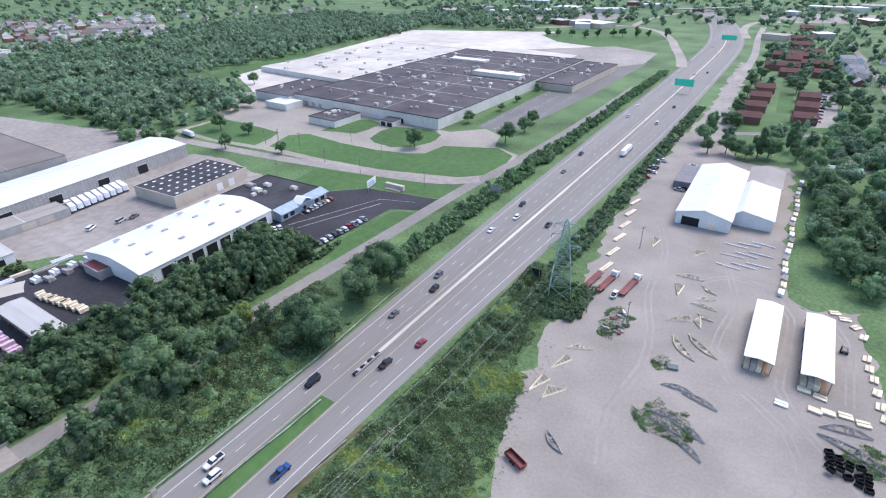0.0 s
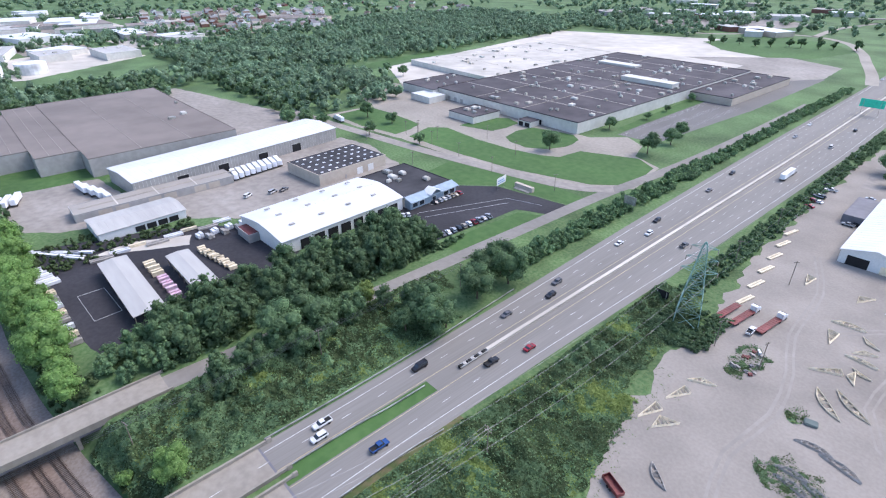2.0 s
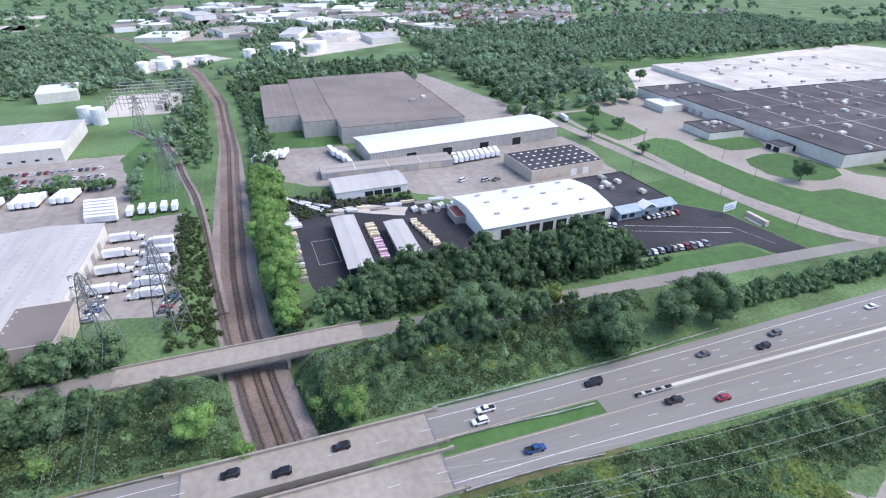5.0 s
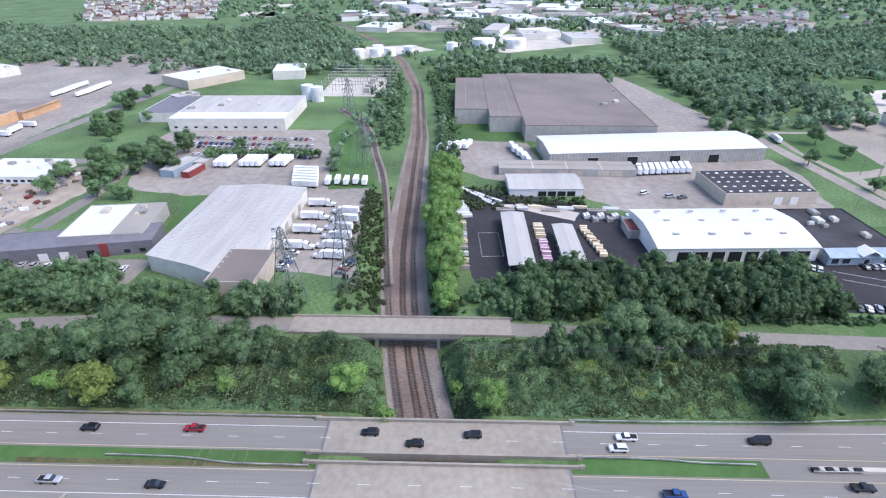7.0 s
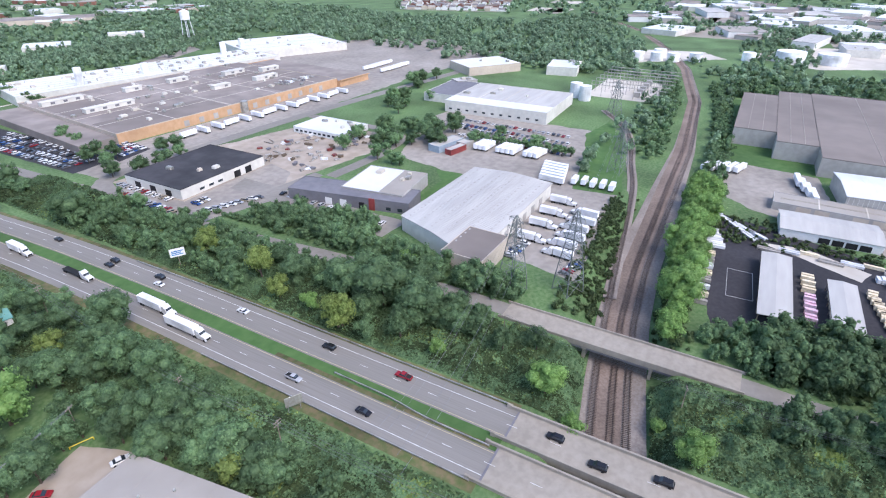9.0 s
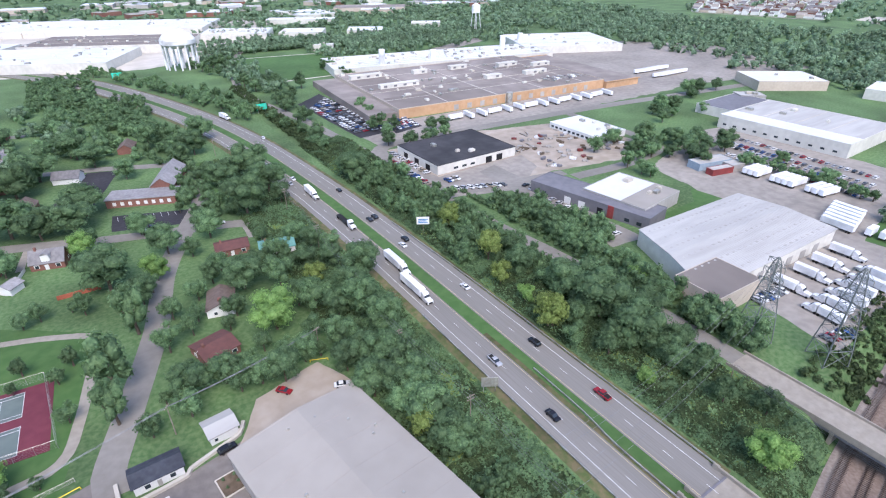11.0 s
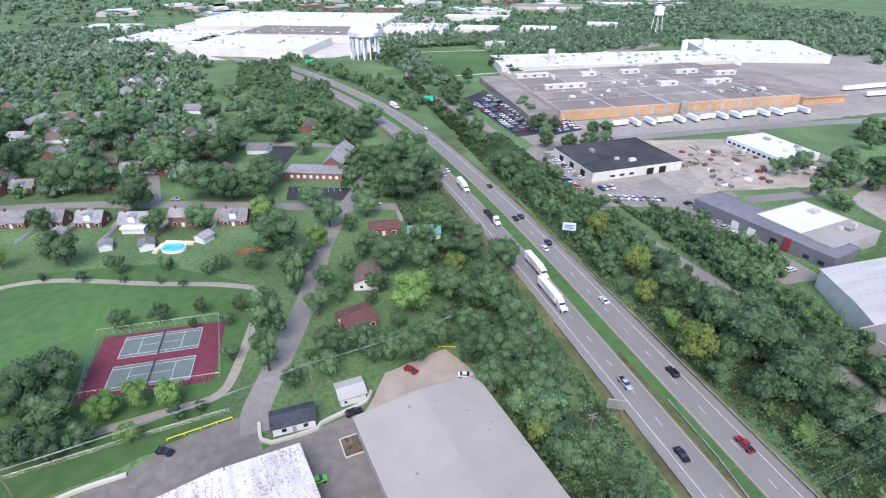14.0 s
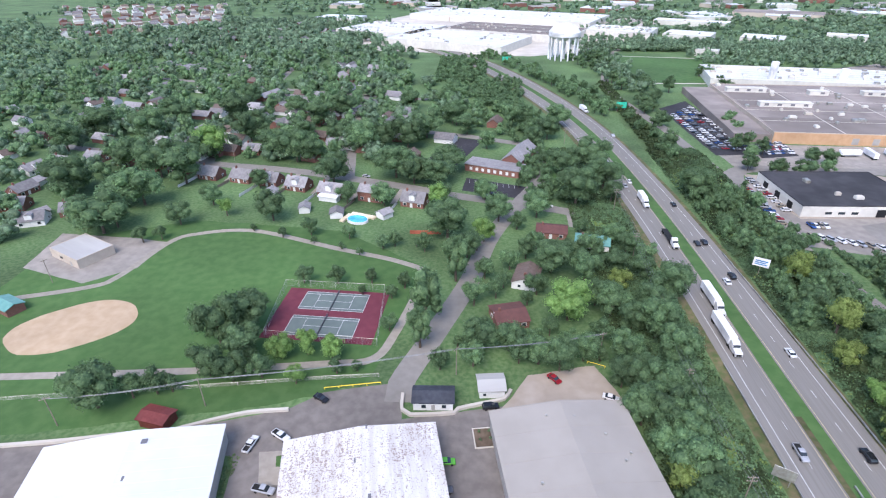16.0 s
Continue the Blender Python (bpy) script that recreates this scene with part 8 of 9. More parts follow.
for x0, x1, y0, y1, a, rf in ((-215, 110, -1080, -960, -26, ROOFW), (-150, 40, -880, -790, -26, ROOFT), (-60, 110, -800, -700, -26, ROOFW), (60, 190, -900, -800, -26, ROOFW), (-250, -160, -860, -800, -26, ROOFW)):
    flat_hall("shopping_centre", "sprawling pale-roofed shopping centre far off", x0, x1, y0, y1, 9, WALLW, rf, a, 0.5, 26, 2, int(x1), "shopping centre")
patch("far_lot", [(-240, -780), (-120, -680), (-60, -660), (120, -700), (240, -860), (120, -1120), (-300, -1060)], 0.05, PALECONC, "pale shopping centre car park", 3)
for i in range(55):
    x, y = dr.uniform(-800, 300), dr.uniform(-1500, -1000)
    w_, d_ = dr.uniform(25, 80), dr.uniform(20, 50)
    t = thing("far_hall", "low pale commercial building far off", "building", spot(x, y, dr.uniform(-30, 30)), "distant town")
    part("wall", boxes((-w_ / 2, w_ / 2, -d_ / 2, d_ / 2, 0, 7)), dr.choice((WALLW, WALLG, BRICK, WALLT)), t)
    part("roof", boxes((-w_ / 2 - 0.3, w_ / 2 + 0.3, -d_ / 2 - 0.3, d_ / 2 + 0.3, 7, 7.5)), dr.choice((ROOFW, ROOFW, ROOFS, ROOFG)), t)
for i in range(45):
    x, y = dr.uniform(-700, 300), dr.uniform(900, 1450)
    if -230 < x < -60:
        continue
    w_, d_ = dr.uniform(20, 70), dr.uniform(20, 45)
    t = thing("far_hall", "low pale commercial building far off", "building", spot(x, y, dr.uniform(-30, 30)), "distant town")
    part("wall", boxes((-w_ / 2, w_ / 2, -d_ / 2, d_ / 2, 0, 7)), dr.choice((WALLW, WALLG, BRICK, WALLT)), t)
    part("roof", boxes((-w_ / 2 - 0.3, w_ / 2 + 0.3, -d_ / 2 - 0.3, d_ / 2 + 0.3, 7, 7.5)), dr.choice((ROOFW, ROOFW, ROOFS, ROOFG)), t)
for i in range(45):
    x, y = dr.uniform(-1350, -900), dr.uniform(420, 1000)
    house(x, y, dr.choice((10, 100)), 13, 10, 3.5, 3, dr.choice((BRICK, SIDING, WALLT)), dr.choice((SHINGLE, SHINGLEB)), False, "pale suburban house far off", False, "distant houses")
for i in range(45):
    x, y = dr.uniform(40, 330), dr.uniform(400, 900)
    house(x, y, dr.choice((10, 100)), 13, 9, 3.2, 3, dr.choice((BRICK, SIDING)), dr.choice((SHINGLE, SHINGLEB)), False, "suburban house among trees", False, "northern houses")
patch("green", [(-346, 805), (-322, 890), (-282, 926), (-215, 905), (-176, 841), (-196, 760), (-232, 727), (-300, 750)], 0.10, LAWN, "bright green lawn inside the ramp", 3)
for pts, w, lab in (([(-112, 640), (-126, 700), (-150, 780), (-168, 840), (-205, 920), (-256, 962), (-318, 950), (-378, 890), (-450, 900), (-526, 1000)], 5.5, "pale curving motorway ramp"), ([(-80, 900), (-96, 1000), (-90, 1100), (-40, 1180), (60, 1220)], 5.5, "pale curving motorway ramp"), ([(-256, 962), (-260, 1080), (-235, 1220)], 5.0, "pale motorway ramp")):
    bm = bmesh.new()
    ribbon(bm, smooth_line(pts, 12), -w, w, 0.16)
    tagged(part("ramp", bm, CONC), lab, "road", kind="structure")
patch("far_lot", [(-560, 1020), (-420, 930), (-330, 1010), (-300, 1120), (-470, 1200)], 0.06, LOT, "pale commercial car park by the interchange", 3)
patch("far_lot", [(-80, 1110), (-100, 1250), (60, 1330), (160, 1240), (60, 1160)], 0.06, LOT, "pale graded ground by the interchange", 3)
joined("dark trees in a row on the ramp lawn", [(-335 + i * 17 + trnd.uniform(-4, 4), 792 + i * 7 + trnd.uniform(-8, 8)) for i in range(10)], (0.9, 1.4), LEAFD)
patch("green", [(-530, 340), (-500, 336), (-535, 520), (-560, 520)], 0.06, LAWN, "bright grass strip beside the pale lot", 2)
t = thing("overpass", "pale concrete overpass crossing the highway", "bridge", spot(-178, 1275, -48), kind="structure")
part("deck", boxes((-6, 6, -110, 110, 5.5, 7)), CONC, t)
for yy in (-50, 0, 50):
    part("pier", boxes((-5, 5, yy - 1, yy + 1, 0, 5.5)), CONC, t)
def far_houses(label, quad, rows, cols, seed):
    """Rows of small gabled houses over a distant quarter, with their streets; too many and too far to count."""
    r = random.Random(seed)
    V, F, slots = [], [], []
    a, b, c, d = (Vector((*p, 0)) for p in quad)
    side = math.atan2(b.y - a.y, b.x - a.x)
    for i in range(rows):
        for j in range(cols):
            if r.random() < 0.14:
                continue
            u, v = (i + 0.5 + r.uniform(-0.12, 0.12)) / rows, (j + 0.5 + r.uniform(-0.2, 0.2)) / cols
            p = a.lerp(b, v).lerp(d.lerp(c, v), u)
            th = side + r.choice((0, 0, math.pi / 2)) + r.uniform(-0.12, 0.12)
            w, e, h, rise = r.uniform(5.5, 8.5), r.uniform(4.5, 6.0), r.uniform(3.2, 6.0), r.uniform(2.4, 3.4)
            k = len(V)
            for x, y, z in ((-w, -e, -0.2), (w, -e, -0.2), (w, e, -0.2), (-w, e, -0.2), (-w, -e, h), (w, -e, h), (w, e, h), (-w, e, h), (-w, 0, h + rise), (w, 0, h + rise)):
                V.append((p.x + x * math.cos(th) - y * math.sin(th), p.y + x * math.sin(th) + y * math.cos(th), z))
            wall, roof = r.choice((0, 0, 1, 2)), r.choice((3, 3, 4, 5))
            for f, m in (((0, 1, 5, 4), wall), ((2, 3, 7, 6), wall), ((1, 2, 6, 9, 5), wall), ((3, 0, 4, 8, 7), wall), ((4, 5, 9, 8), roof), ((6, 7, 8, 9), roof)):
                F.append(tuple(k + q for q in f))
                slots.append(m)
    me = bpy.data.meshes.new("distant_houses")
    me.from_pydata(V, [], F)
    for m in (SIDING, WALLT, BRICK, SHINGLE, SHINGLEB, ROOFG):
        me.materials.append(m)
    me.polygons.foreach_set("material_index", np.array(slots, np.int32))
    tagged(new("distant_houses", me), label, "houses", kind="stuff")
    bm = bmesh.new()
    for i in range(0, rows + 1, 2):
        u = i / rows
        ribbon(bm, [a.lerp(d, u), a.lerp(b, 0.5).lerp(d.lerp(c, 0.5), u), b.lerp(c, u)], -4.0, 4.0, 0.2)
    tagged(part("distant_street", bm, CONC), "pale streets between distant houses", "road", kind="structure")


far_houses("rows of tan and grey suburban houses far off", TOWNS[0], 12, 15, 1)
far_houses("dense pale housing estate far off", TOWNS[1], 14, 15, 2)
far_houses("suburban houses beyond the garden trees", TOWNS[2], 12, 12, 3)
flat_hall("school", "long low brown school building far off", -1045, -935, 505, 555, 8, WALLT, ROOFT, 30, 0.4, 4, 1, 51, "school")
patch("field", [(-880, 470), (-930, 560), (-860, 610), (-800, 540)], 0.06, LAWN, "mown school field far off", 2.0)
for x, y, w_, d_ in ((-960, -60, 70, 60), (-1010, 40, 80, 50), (-1100, 120, 90, 60), (-1180, -40, 90, 60), (-1120, -120, 60, 50), (-930, 120, 50, 45), (-1260, 150, 80, 60)):
    patch("far_lot", [(x - w_, y - d_), (x + w_, y - d_ * 0.8), (x + w_, y + d_), (x - w_, y + d_ * 0.9)], 0.06, CONC, "pale paved office car park far off", 2.0)
# dirt yard clutter
for i in range(70):
    x, y = r6.uniform(-285, -210), r6.uniform(-262, -205)
    tagged(part("yard_machine", boxes((-r6.uniform(0.8, 2.4), r6.uniform(0.8, 2.4), -0.8, 0.8, 0, r6.uniform(0.5, 1.6)), (-0.6, 0.6, -1.6, 1.4, 0.3, 1.0)), r6.choice((SOIL, WALLDG, WALLG, OLDTIMBER, WRAP, SOIL, OLDTIMBER, REDROOF))), "machinery and scrap in the dirt yard", "machinery", "dirt yard clutter").matrix_basis = spot(x, y, r6.uniform(0, 180), 0.05)

for pts, w, lab in (([(-139, -262), (-150, -296), (-200, -297), (-330, -288), (-480, -268), (-620, -250)], 5.0, "wide grey industrial street"), ([(-215, -192), (-262, -190), (-300, -205), (-305, -285)], 4.0, "grey industrial street"), ([(-139, -222), (-160, -208), (-182, -205), (-215, -200)], 3.6, "grey access drive"), ([(-116, -492), (-128, -560), (-145, -640), (-180, -720)], 3.5, "pale side street"), ([(-133, -372), (-124, -430), (-116, -492)], 3.6, "pale side street")):
    bm = bmesh.new()
    ribbon(bm, smooth_line(pts, 6), -w, w, 0.11 + 0.004 * len(pts))
    tagged(part("street", bm, STREET), lab, "road", kind="structure")
for i in range(45):
    x, y = dr.uniform(120, 430), dr.uniform(-980, -640)
    house(x, y, dr.choice((-15, 75)), 13, 10, 3.5, 3.4, dr.choice((BRICK, SIDING)), SHINGLE, False, "suburban house under far trees", False, "suburban houses")

# ---- apartments, gardens and weeds ----
WEEDLEAF = mat("weed_leaves", (0.085, 0.145, 0.042), (0.145, 0.195, 0.078), 0.5, 0.08, 0.85, amount=0.3, island=0.25)
TR = {"b": "broad", "t": "tall", "r": "round", "s": "small", "p": "spruce"}


def grove(group, rows, s=(0.9, 1.3), kinds="bbtr", keys=("leaf", "leaf", "dark")):
    """Single trees at the given places, one group."""
    for x, y in rows:
        x, y = x * 0.955, y * 0.955
        k = TR[trnd.choice(kinds)]
        tree(x, y, k, "dark" if k == "spruce" else trnd.choice(keys), trnd.uniform(*s), group=group)


grove("trees round the truss factory", ((-44, 407), (-40, 374), (-46, 395), (-30, 380), (-24, 378), (-18, 375), (-12, 380), (-6, 384), (5, 406), (12, 394), (9, 385)), (1.0, 1.4), keys=("dark", "leaf"))
grove("trees beside the yard fence", ((18, 368), (20, 344), (21, 332), (23, 323), (24, 313), (25, 304), (26, 292), (26, 283), (27, 270), (30, 312), (36, 293), (44, 316), (34, 262), (40, 275), (50, 300), (30, 248), (40, 240), (52, 262)), (1.0, 1.5))
joined("full-crowned trees among the apartment blocks", [(a * 0.95, b * 0.95) for a, b in ((43, 473), (48, 448), (52, 462), (47, 554), (33, 546), (35, 489), (40, 510), (-36, 644), (-2, 644), (-37, 481), (-35, 448), (-38, 520), (-38, 560), (-40, 600), (15, 725), (25, 688), (28, 634), (18, 610), (-2, 590), (-41, 971), (-45, 820), (-42, 760), (-44, 700))], (0.95, 1.35), LEAFD)
joined("full-crowned trees among the works roads", [(a * 0.95, b * 0.95) for a, b in ((-285, -210), (-292, -202), (-300, -192), (-304, -172), (-312, -184), (-338, -178), (-330, -186), (-374, -262), (-361, -243), (-445, -276), (-452, -280), (-490, -281), (-184, -340), (-170, -347), (-178, -352), (-163, -312), (-175, -303), (-188, -300), (-139, -402), (-131, -392), (-146, -462), (-152, -470), (-140, -445), (-128, -350), (-236, -527), (-232, -534), (-150, -545), (-158, -520), (-176, -508))], (0.95, 1.35), LEAFD)
# apartments and their ground
patch("apartment_lot", [(13, 450), (30, 462), (28, 585), (14, 580)], 0.06, LOT, "pale apartment car park", 0.5)
patch("apartment_lot", [(25, 392), (44, 413), (48, 372), (30, 350)], 0.06, LOT, "pale concrete lot by a green-roofed building", 0.8)
patch("lawn", [(-32, 420), (30, 446), (29, 470), (-33, 448)], 0.05, LAWN, "mown lawn before the apartments", 0.8)
patch("lawn", [(-14, 565), (-4, 570), (0, 488), (-11, 482)], 0.05, LAWN, "lawn court between apartment blocks", 0.3)
for pts, w, lab in (([(-45, 345), (-48, 400), (-51, 461), (-53, 588), (-54, 737), (-66, 900), (-73, 1045)], 4.0, "pale back road behind the apartments"), ([(-44, 404), (-30, 411), (0, 424), (33, 438), (60, 450)], 3.5, "pale street before the apartments"), ([(36, 920), (55, 747), (64, 621), (70, 500)], 3.5, "pale suburban street")):
    bm = bmesh.new()
    ribbon(bm, smooth_line(pts, 6), -w, w, 0.10 + 0.004 * len(pts))
    tagged(part("street", bm, LOT if w > 3.8 else STREET), lab, "road", kind="structure")
for x, y, wd in ((-19, 746, 34), (-22, 673, 30), (-13, 836, 26), (-15, 895, 24), (-11, 1020, 24), (4, 700, 20), (2, 780, 22)):
    house(x, y, 8, wd, 13, 5.4, 3.2, BRICK, SHINGLER, False, "long brick apartment block with a red-brown roof", False, "apartment blocks")
for x, y in ((34, 749), (36, 716), (41, 690), (44, 664), (46, 637)):
    house(x, y, 14, 13, 11, 5.2, 3.0, SIDING, SHINGLE, False, "grey-roofed town house in a terrace", False, "grey terrace")
for i in range(9):
    car(17 + i * 0.2, 470 + i * 11, 95, r6.choice(("sedan", "suv")), r6.choice(("white", "silver", "black", "red")), "parked by the apartments", "apartment cars", True)
for x, y, a, sh, c in ((-58, 328, 80, "pickup", "white"), (-59, 314, 80, "suv", "black"), (-58, 306, 80, "sedan", "white"), (-59, 297, 80, "sedan", "red"), (-41, 323, 85, "pickup", "white"), (-41, 329, 85, "sedan", "silver"), (-40, 297, 85, "sedan", "white"), (-40, 287, 85, "pickup", "silver")):
    car(x, y, a, sh, c, "parked beside the truss factory", "cars by the truss factory")
# weeds round the stored trusses and the ragged yard edge


def over_gravel(x, y):
    """How thickly weeds cover the gravel here, from 0 to 1."""
    spots = (((x + 8) / 9.5) ** 2 + ((y - 119) / 8.5) ** 2, ((x + 14) / 4) ** 2 + ((y - 143) / 5) ** 2, ((x - 39) / 8) ** 2 + ((y - 132) / 7) ** 2, ((x + 33) / 6) ** 2 + ((y - 157) / 13) ** 2)
    edge = (-36 - 0.16 * (y - 76) - x) / 7 if 66 < y < 148 else -1
    return max(1.25 - min(spots), edge + 0.45) + 0.9 * noise.noise(Vector((x * 0.22, y * 0.22, 2)))


for k, (a, b, c, d) in enumerate(((-20, 4, 107, 131), (-20, -8, 136, 150), (29, 49, 122, 142), (-42, -25, 142, 172))):
    thicket("low weeds and grass growing over the gravel", a, b, c, d, lambda x, y: ramp(over_gravel(x, y), 0.45, 0.9), lambda x, y: 0.30, 0.6, 12, 0.16, 40 + k, 0.05)
cover("weeds", "tufts of grass and weeds along the ragged gravel edge", [(-56, -33, 68, 134)], 2600, (0.08, 0.30), WEEDLEAF, (1, 7), 1, 0.5, 0.5, "weeds", inside=lambda x, y: over_gravel(x, y) > 0.40)
TRACK = mat("dusty_gravel", (0.250, 0.226, 0.198), (0.276, 0.252, 0.222), 0.4, 0.06, 0.95, amount=0.14)
for k, pts in enumerate(([(-18, 96), (-22, 116), (-19, 138), (-22, 160), (-28, 180), (-30, 215), (-40, 245)], [(-8, 92), (10, 98), (24, 112), (20, 132), (4, 146), (-2, 160), (0, 190), (-6, 215)], [(12, 92), (30, 104), (38, 118), (22, 138), (17, 150), (17.5, 190), (8, 205)], [(-20, 190), (-4, 208), (10, 208), (18, 200), (30, 193), (34, 176), (34, 152)])):
    for o in (-1.0, 1.0):
        bm = bmesh.new()
        line = smooth_line(pts, 8)
        ribbon(bm, line, lambda q: o - 0.38 - 0.25 * noise.noise(q * 0.3), lambda q: o + 0.38 + 0.25 * noise.noise(q * 0.3 + Vector((4, 4, 4))), 0.072 + 0.003 * k)
        tagged(part("tyre_track", bm, TRACK), "pale tyre track worn in the gravel", "track", kind="structure")
# halls behind the works
for x, y, w_, d_, a, wl, rf in ((-290, -800, 60, 46, -30, WALLW, ROOFW), (-340, -940, 110, 30, -30, WALLW, ROOFW), (-372, -765, 50, 40, -30, WALLW, ROOFW), (-265, -665, 24, 12, -30, WALLW, ROOFW), (-486, -780, 46, 24, -30, WALLW, ROOFW), (-530, -1060, 140, 60, -30, WALLT, ROOFP), (-448, -228, 20, 14, -35, WALLG, ROOFS)):
    flat_hall("far_hall", "pale flat-roofed commercial hall behind the works", x - w_ / 2, x + w_ / 2, y - d_ / 2, y + d_ / 2, 7, wl, rf, a, 0.3, 2, 0, int(-x), "warehouse")
patch("works_lot", [(-620, -470), (-520, -330), (-440, -290), (-330, -292), (-330, -310), (-420, -318), (-560, -430)], 0.06, LOT, "grey works truck yard", 2.0)
patch("pale_lot", [(-236, -556), (-330, -575), (-480, -640), (-470, -610), (-330, -552), (-240, -540)], 0.05, LOT, "grey strip behind the white works hall", 1.5)

# yards beside the spur and behind the sheds
patch("lawn", [(-364, -90), (-400, -83), (-357, -62), (-268, -44), (-264, -69), (-308, -76)], 0.07, LAWN, "bright grass between the spur and the lot", 1.0)
patch("lawn", [(-254, -146), (-255, -129), (-214, -130), (-206, -134), (-240, -135)], 0.08, LAWN, "triangle of grass between the halls", 0.6)
joined("bushy trees between the industrial yards", [(a * 0.96, b * 0.96) for a, b in ((-304, -213), (-324, -213), (-324, -204), (-312, -208), (-287, -206), (-287, -196), (-276, -196), (-261, -193), (-295, -200), (-308, -218), (-316, -198), (-286, -231), (-265, -223), (-259, -175), (-259, -181), (-331, -191), (-335, -179), (-318, -154), (-340, -144), (-330, -112), (-373, -253), (-378, -247), (-407, -239))], (0.7, 1.15), LEAF)
wb = flat_hall("low_store", "long low grey store building with a flat roof", -301, -287, 24, 101, 4.0, WALLG, ROOFG, -1.0, 0.25, 0, 3, 41, "store building", rim=WALLG)
for i in range(10):
    part("wall_panel", boxes((7.02, 7.1, -36 + i * 7.6, -30 + i * 7.6, 0.4, 3.5)), WALLT if i % 3 else WALLG, wb)
for i in range(5):
    stack(-276 + i * 6.6, -4.5 + i * 5.2, 40, 8, 1.1, 0.9, WRAP, "long white-wrapped pipes on bearers", "pipes along the yard", 2)
for i in range(7):
    stack(-233 + (i % 2) * 3.5, 62 + i * 3.4, 4, 3.6, 1.3, 1.6, (WRAP, WALLG, WRAP, OLDTIMBER)[i % 4], "wrapped building goods stacked on the asphalt", "goods beside the loading shelter", 2)
for i in range(9):
    stack(-200.5, 94 + i * 5.4, 90, 3.6, 1.1, 1.7, (WRAP, TIMBER, WALLG, GREENROOF, WRAP)[i % 5], "goods stacked under the open store front", "goods at the store front", 1)
patch("gravel_strip", [(-246, 20), (-250, 36), (-238, 60), (-229, 56), (-240, 35)], 0.09, PALECONC, "pale strip of crushed stone", 0.8)
for i in range(34):
    x, y = hr.uniform(-30, 170), hr.uniform(-430, -300)
    if x < 6 and y > -378 or x < -52 + (-y - 385) * 0.30:
        continue
    house(x, y, hr.choice((-15, 75)) + hr.uniform(-4, 4), hr.uniform(10, 14), hr.uniform(8, 9.5), 3.0, 3.2, BRICK if i % 2 else SIDING, hr.choice((SHINGLE, SHINGLEB, SHINGLE)), False, "brick house under garden trees" if i % 2 else "white-sided house under garden trees", False, "suburban houses")

for nm, lab, x, y, w_, d_, a, h_, wl in (("yard_shed", "low blue-grey yard shed with a metal roof", -291, -160, 24, 9, -12, 4.2, WALLB), ("yard_shed", "low red and white yard shed", -286, -150.5, 15, 5, -12, 3.4, REDMET), ("yard_shed", "small grey yard shed", -300, -150, 12, 7, -12, 3.6, WALLG)):
    flat_hall(nm, lab, x - w_ / 2, x + w_ / 2, y - d_ / 2, y + d_ / 2, h_, wl, ROOFS, a, 0.15, 0, 1, int(-x), "shed", rim=wl)

bm = bmesh.new()
for i in range(44):
    for x in (-189.5, -178, -166):
        box(bm, x, x + 4.6, 338 + i * 3.0, 338.12 + i * 3.0, 0.09, 0.11)
tagged(part("bay_line", bm, PAINTW), "faded white parking bay lines", "road marking", kind="structure")

# near yard between the halls
for x, y in ((26, -94.0), (26, -84), (21.6, -74.6), (79, -86.9), (78.6, -76.2)):
    t = thing("roof_hatch", "square grey roof hatch on a metal roof", "roof hatch", spot(x, y, 12, 6.9), "roof hatches")
    part("curb", boxes((-0.6, 0.6, -0.6, 0.6, -0.6, 0.55)), WALLG, t)
    part("lid", boxes((-0.7, 0.7, -0.7, 0.7, 0.55, 0.68)), WALLDG, t)
patch("slab", [(53.2, -91.2), (46.7, -92.0), (44.3, -82.1), (49.9, -80.9)], 0.10, CONC, "pale concrete slab beside the hall", 0.2)
patch("grass_plot", [(48.4, -90.2), (46.1, -90.7), (45.1, -87.1), (47.6, -87.0)], 0.12, LAWN, "small square of grass", 0.15)
patch("weedy_strip", [(61.9, -89.7), (59.5, -89.2), (56.6, -78.0), (59.0, -77.8)], 0.10, WEEDS, "weedy strip along the white hall", 0.5)
cover("weeds", "weeds along the foot of the white hall", [(57.5, 60.5, -90, -78)], 120, (0.2, 0.5), WEEDLEAF, (2, 8), 1, 0.6, 0.4, "weeds")
car(5.4, -90.1, 95, "sedan", "lime", "parked by the halls")
# field, tree rows and lots by the works
patch("lawn", [(-133, -577), (-157, -658), (-260, -639), (-236, -540), (-209, -523), (-160, -523)], 0.08, LAWN, "flat mown green sports field", 0.5)
for pts in ([(-158, -664), (-262, -645)], [(-160, -520), (-212, -519)]):
    bm = bmesh.new()
    ribbon(bm, smooth_line(pts, 4), -1.6, 1.6, 0.13)
    tagged(part("field_path", bm, PALECONC), "pale path beside the sports field", "path", kind="structure")
hw = [(-88, -533), (-94, -512), (-101, -487), (-106, -458), (-110, -442), (-114, -413), (-115, -384), (-117, -364), (-118, -340), (-118, -328)]
joined("leafy trees along the highway bend", [(a * 0.965 - 4 + trnd.uniform(-3, 3), b * 0.965 + trnd.uniform(-5, 5)) for a, b in hw for _ in range(3)], (0.5, 0.95), LEAF)
bend = []
for k in range(60):
    c, d = at_y(-650 + k * 4.2)
    o = trnd.uniform(20, 36)
    bend.append((c.x - d.y * o, c.y + d.x * o))
joined("full green trees on the outer side of the bend", bend, (0.6, 1.1), LEAF)
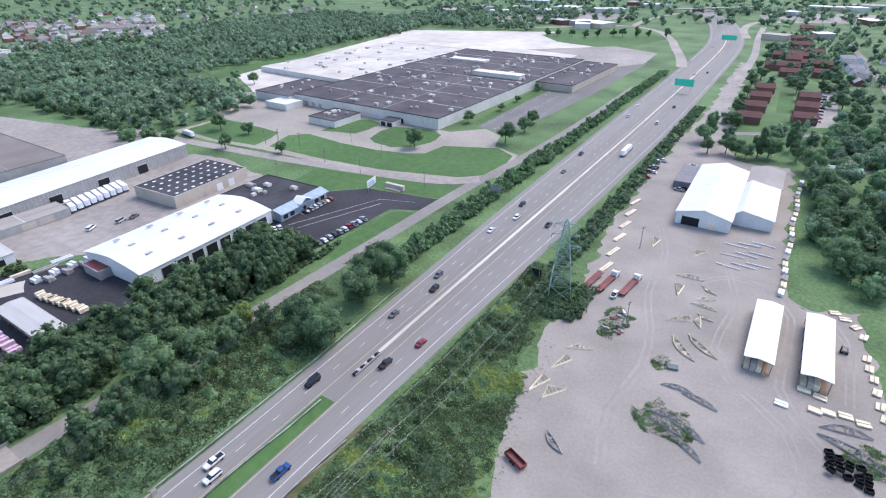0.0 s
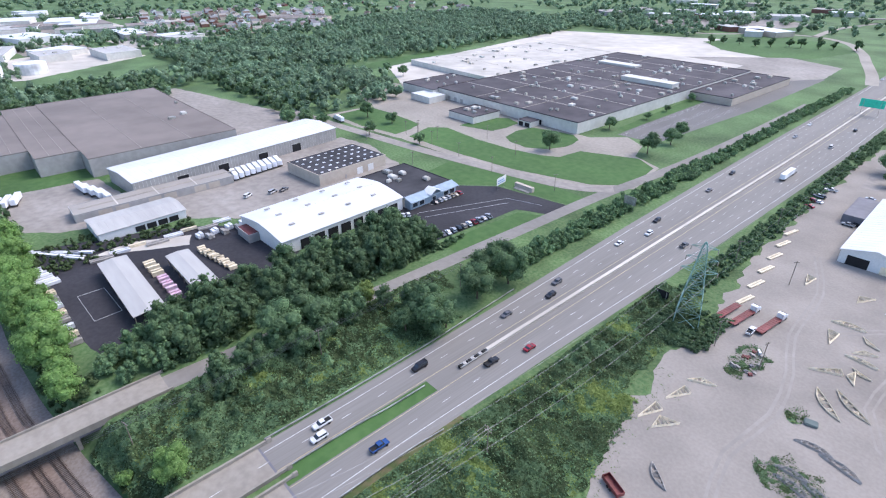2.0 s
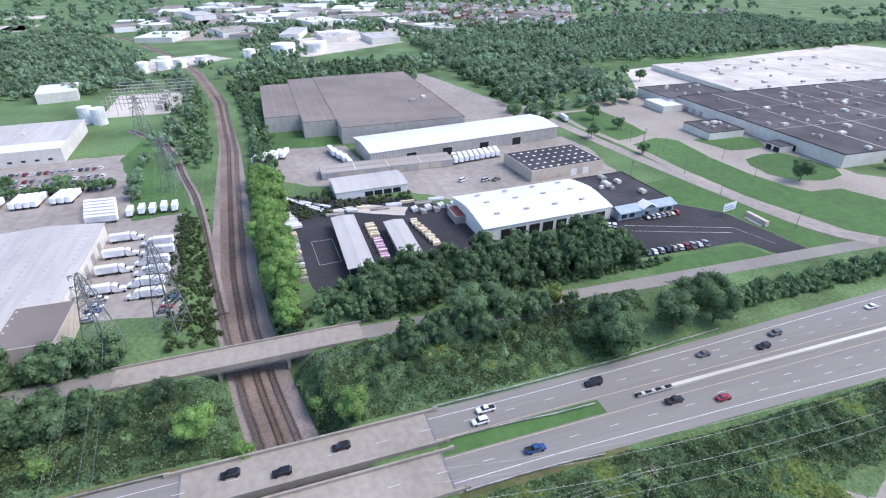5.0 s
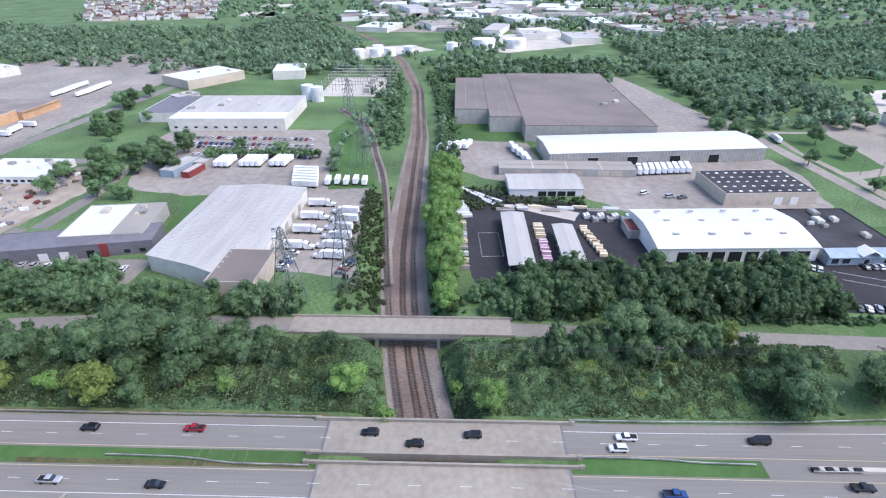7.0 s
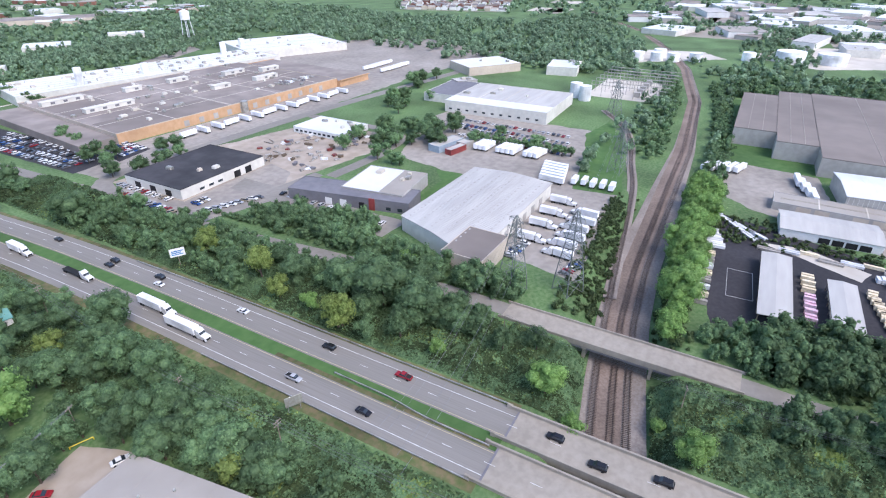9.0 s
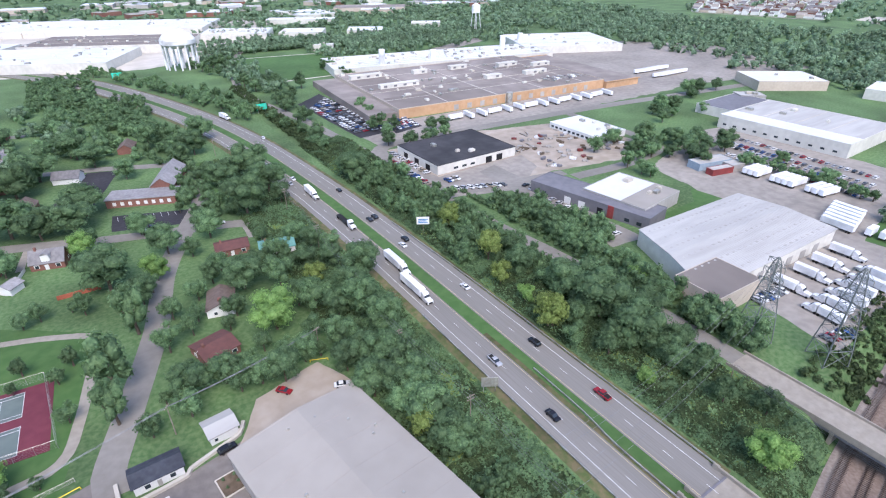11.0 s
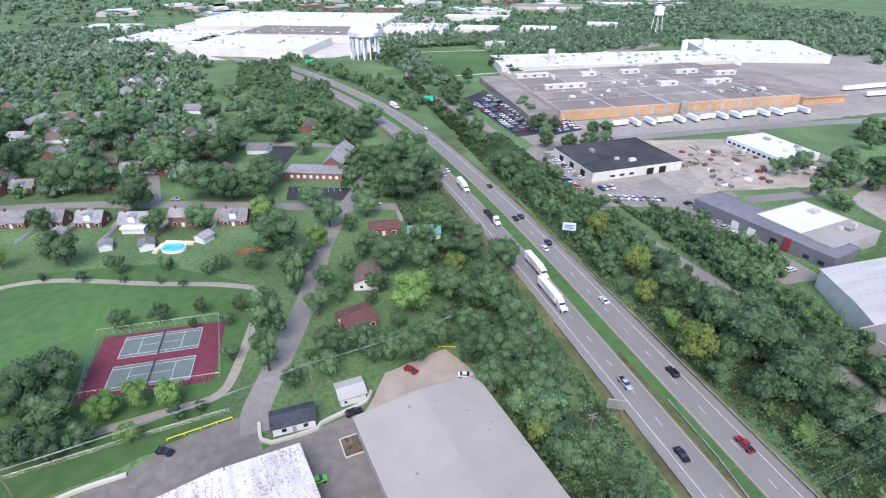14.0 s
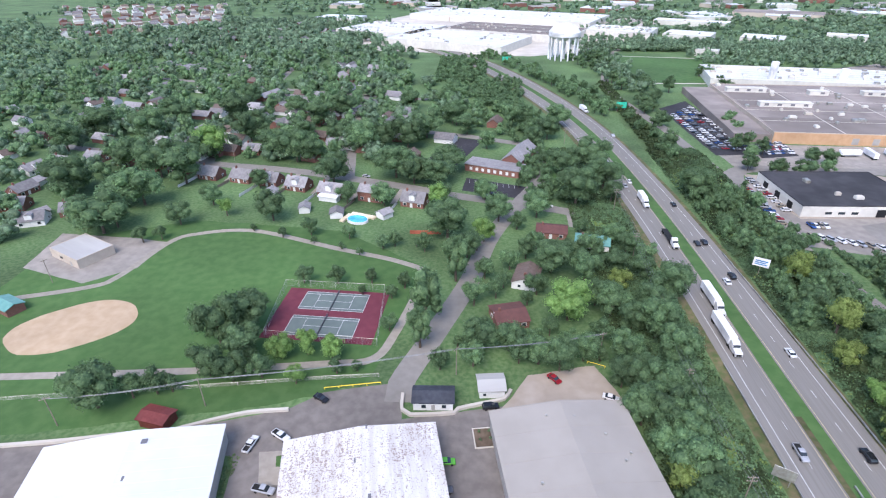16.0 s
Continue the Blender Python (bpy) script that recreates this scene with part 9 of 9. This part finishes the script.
joined("dark full trees round the sports field", [(a * 0.965 + trnd.uniform(-3, 3), b * 0.965 + trnd.uniform(-3, 3)) for a, b in ((-137, -459), (-142, -448), (-131, -428), (-144, -438), (-139, -470), (-226, -573), (-230, -567), (-134, -541), (-158, -527), (-137, -513), (-117, -616), (-122, -604), (-134, -635), (-141, -616), (-109, -655), (-128, -650), (-112, -632))], (0.9, 1.5), LEAFD)
joined("green trees beside the staff car park", [(-176, -385), (-179, -375), (-182, -392), (-178, -366), (-158, -300), (-188, -294), (-196, -292), (-141, -206), (-136, -243)], (0.7, 1.05), LEAF)
cover("woods", "belt of trees behind the works", [(-250, -170, -720, -690), (-460, -250, -705, -668)], 420, (3.5, 6.0), HAZYLEAF, (3, 34), 1, 1.0)
patch("car_park", [(-176, -342), (-200, -352), (-196, -322), (-172, -317)], 0.09, NEWLOT, "small dark car park by the works", 0.4)
for k in range(3):
    parked(-178 - k * 0.4 + 0, -340 + k * 7, -196, -344 + k * 8, 8, 0, "parked beside the works", "cars by the works wall", ("sedan", "suv"), True)
# gardens behind the row of houses
for x, y, a in ((194, -228, 20), (245, -292, -15), (255, -280, 75), (228, -232, 10), (207, -216, 20), (238, -250, 75), (188, -289, -15), (208, -296, -15), (230, -301, -15), (205, -331, -15), (138, -318, -15)):
    house(x, y, a, 12, 9, 3.0, 3.4, SIDING if int(x) % 2 else BRICK, SHINGLE, int(x) % 3 == 0, "white-sided house with a grey roof" if int(x) % 2 else "red brick house with a grey roof", True, "houses beside the park")
grove("garden bushes", ((72, -211), (58, -206), (49, -201), (25, -210), (16, -232), (88, -216), (104, -222), (36, -216)), (0.6, 0.9), "s", ("leaf", "dark"))
for x, y in ((40, -250), (62, -254), (84, -261), (102, -268), (119, -273), (137, -277), (157, -283)):
    patch("drive", [(x - 1.5, y + 6), (x + 1.5, y + 6), (x - 1.6, y - 18), (x - 4.6, y - 18)], 0.07, CONC, "pale concrete house drive", 0.2)
for i, (x, y) in enumerate(((40, -236), (62, -240), (84, -246), (102, -252), (119, -257), (137, -262), (157, -268))):
    t = thing("garden_fence", "weathered board fence between gardens", "fence", spot(x, y, 75), "garden fences")
    for k in range(8):
        part("board", boxes((-8 + k * 2.0, -6.05 + k * 2.0, -0.04, 0.04, 0, 1.6)), POLE if i % 2 else SIDING, t)
cover("far_trees", "garden trees over the far suburb", [(430, 900, -900, -200), (150, 430, -1000, -620)], 1500, (4.5, 8.5), HAZYLEAF, (2, 20), 1, 0.9)
# made-up pale lots scattered far off, lightening the distance in place of haze
lr = random.Random(77)
for i in range(26):
    x, y = (lr.uniform(-1450, -900), lr.uniform(-500, 500)) if i < 16 else (lr.uniform(-800, 200), lr.uniform(-1450, -1120))
    if abs(y - rail_y(x)) < 60:
        continue
    w_, d_ = lr.uniform(25, 60), lr.uniform(20, 50)
    patch("far_lot", [(x - w_, y - d_), (x + w_, y - d_ * 0.8), (x + w_, y + d_), (x - w_, y + d_ * 0.9)], 0.05, PALECONC if i % 2 else CONC, "made-up pale paved lot far off in place of haze", 2.0)


# machines, pipes and cars in the dirt yard
for i in range(26):
    x, y = r6.uniform(-288, -212), r6.uniform(-268, -208)
    t = thing("steel_beam_pile", "rusty beams and pipes lying in the dirt yard", "scrap", spot(x, y, r6.uniform(0, 180), 0.05), "dirt yard clutter")
    for k in range(3):
        part("beam", boxes((-r6.uniform(2, 5), r6.uniform(2, 5), -0.5 + k * 0.4, -0.3 + k * 0.4, 0, 0.3 + 0.1 * k)), (SOIL, OLDTIMBER, WALLG)[k], t)
parked(-146, -216, -176, -204, 9, 20, "parked on the gravel forecourt", "cars on the forecourt", ("pickup", "suv", "sedan"))
parked(-141, -226, -143, -270, 10, 80, "parked along the forecourt edge", "cars on the forecourt", ("pickup", "suv", "sedan"))
parked(-152, -226, -160, -226, 4, 0, "parked in the dirt yard", "cars in the dirt yard", ("pickup", "sedan"))
parked(-214, -262, -214, -240, 6, 90, "parked in the dirt yard", "cars in the dirt yard", ("pickup", "suv", "sedan"))
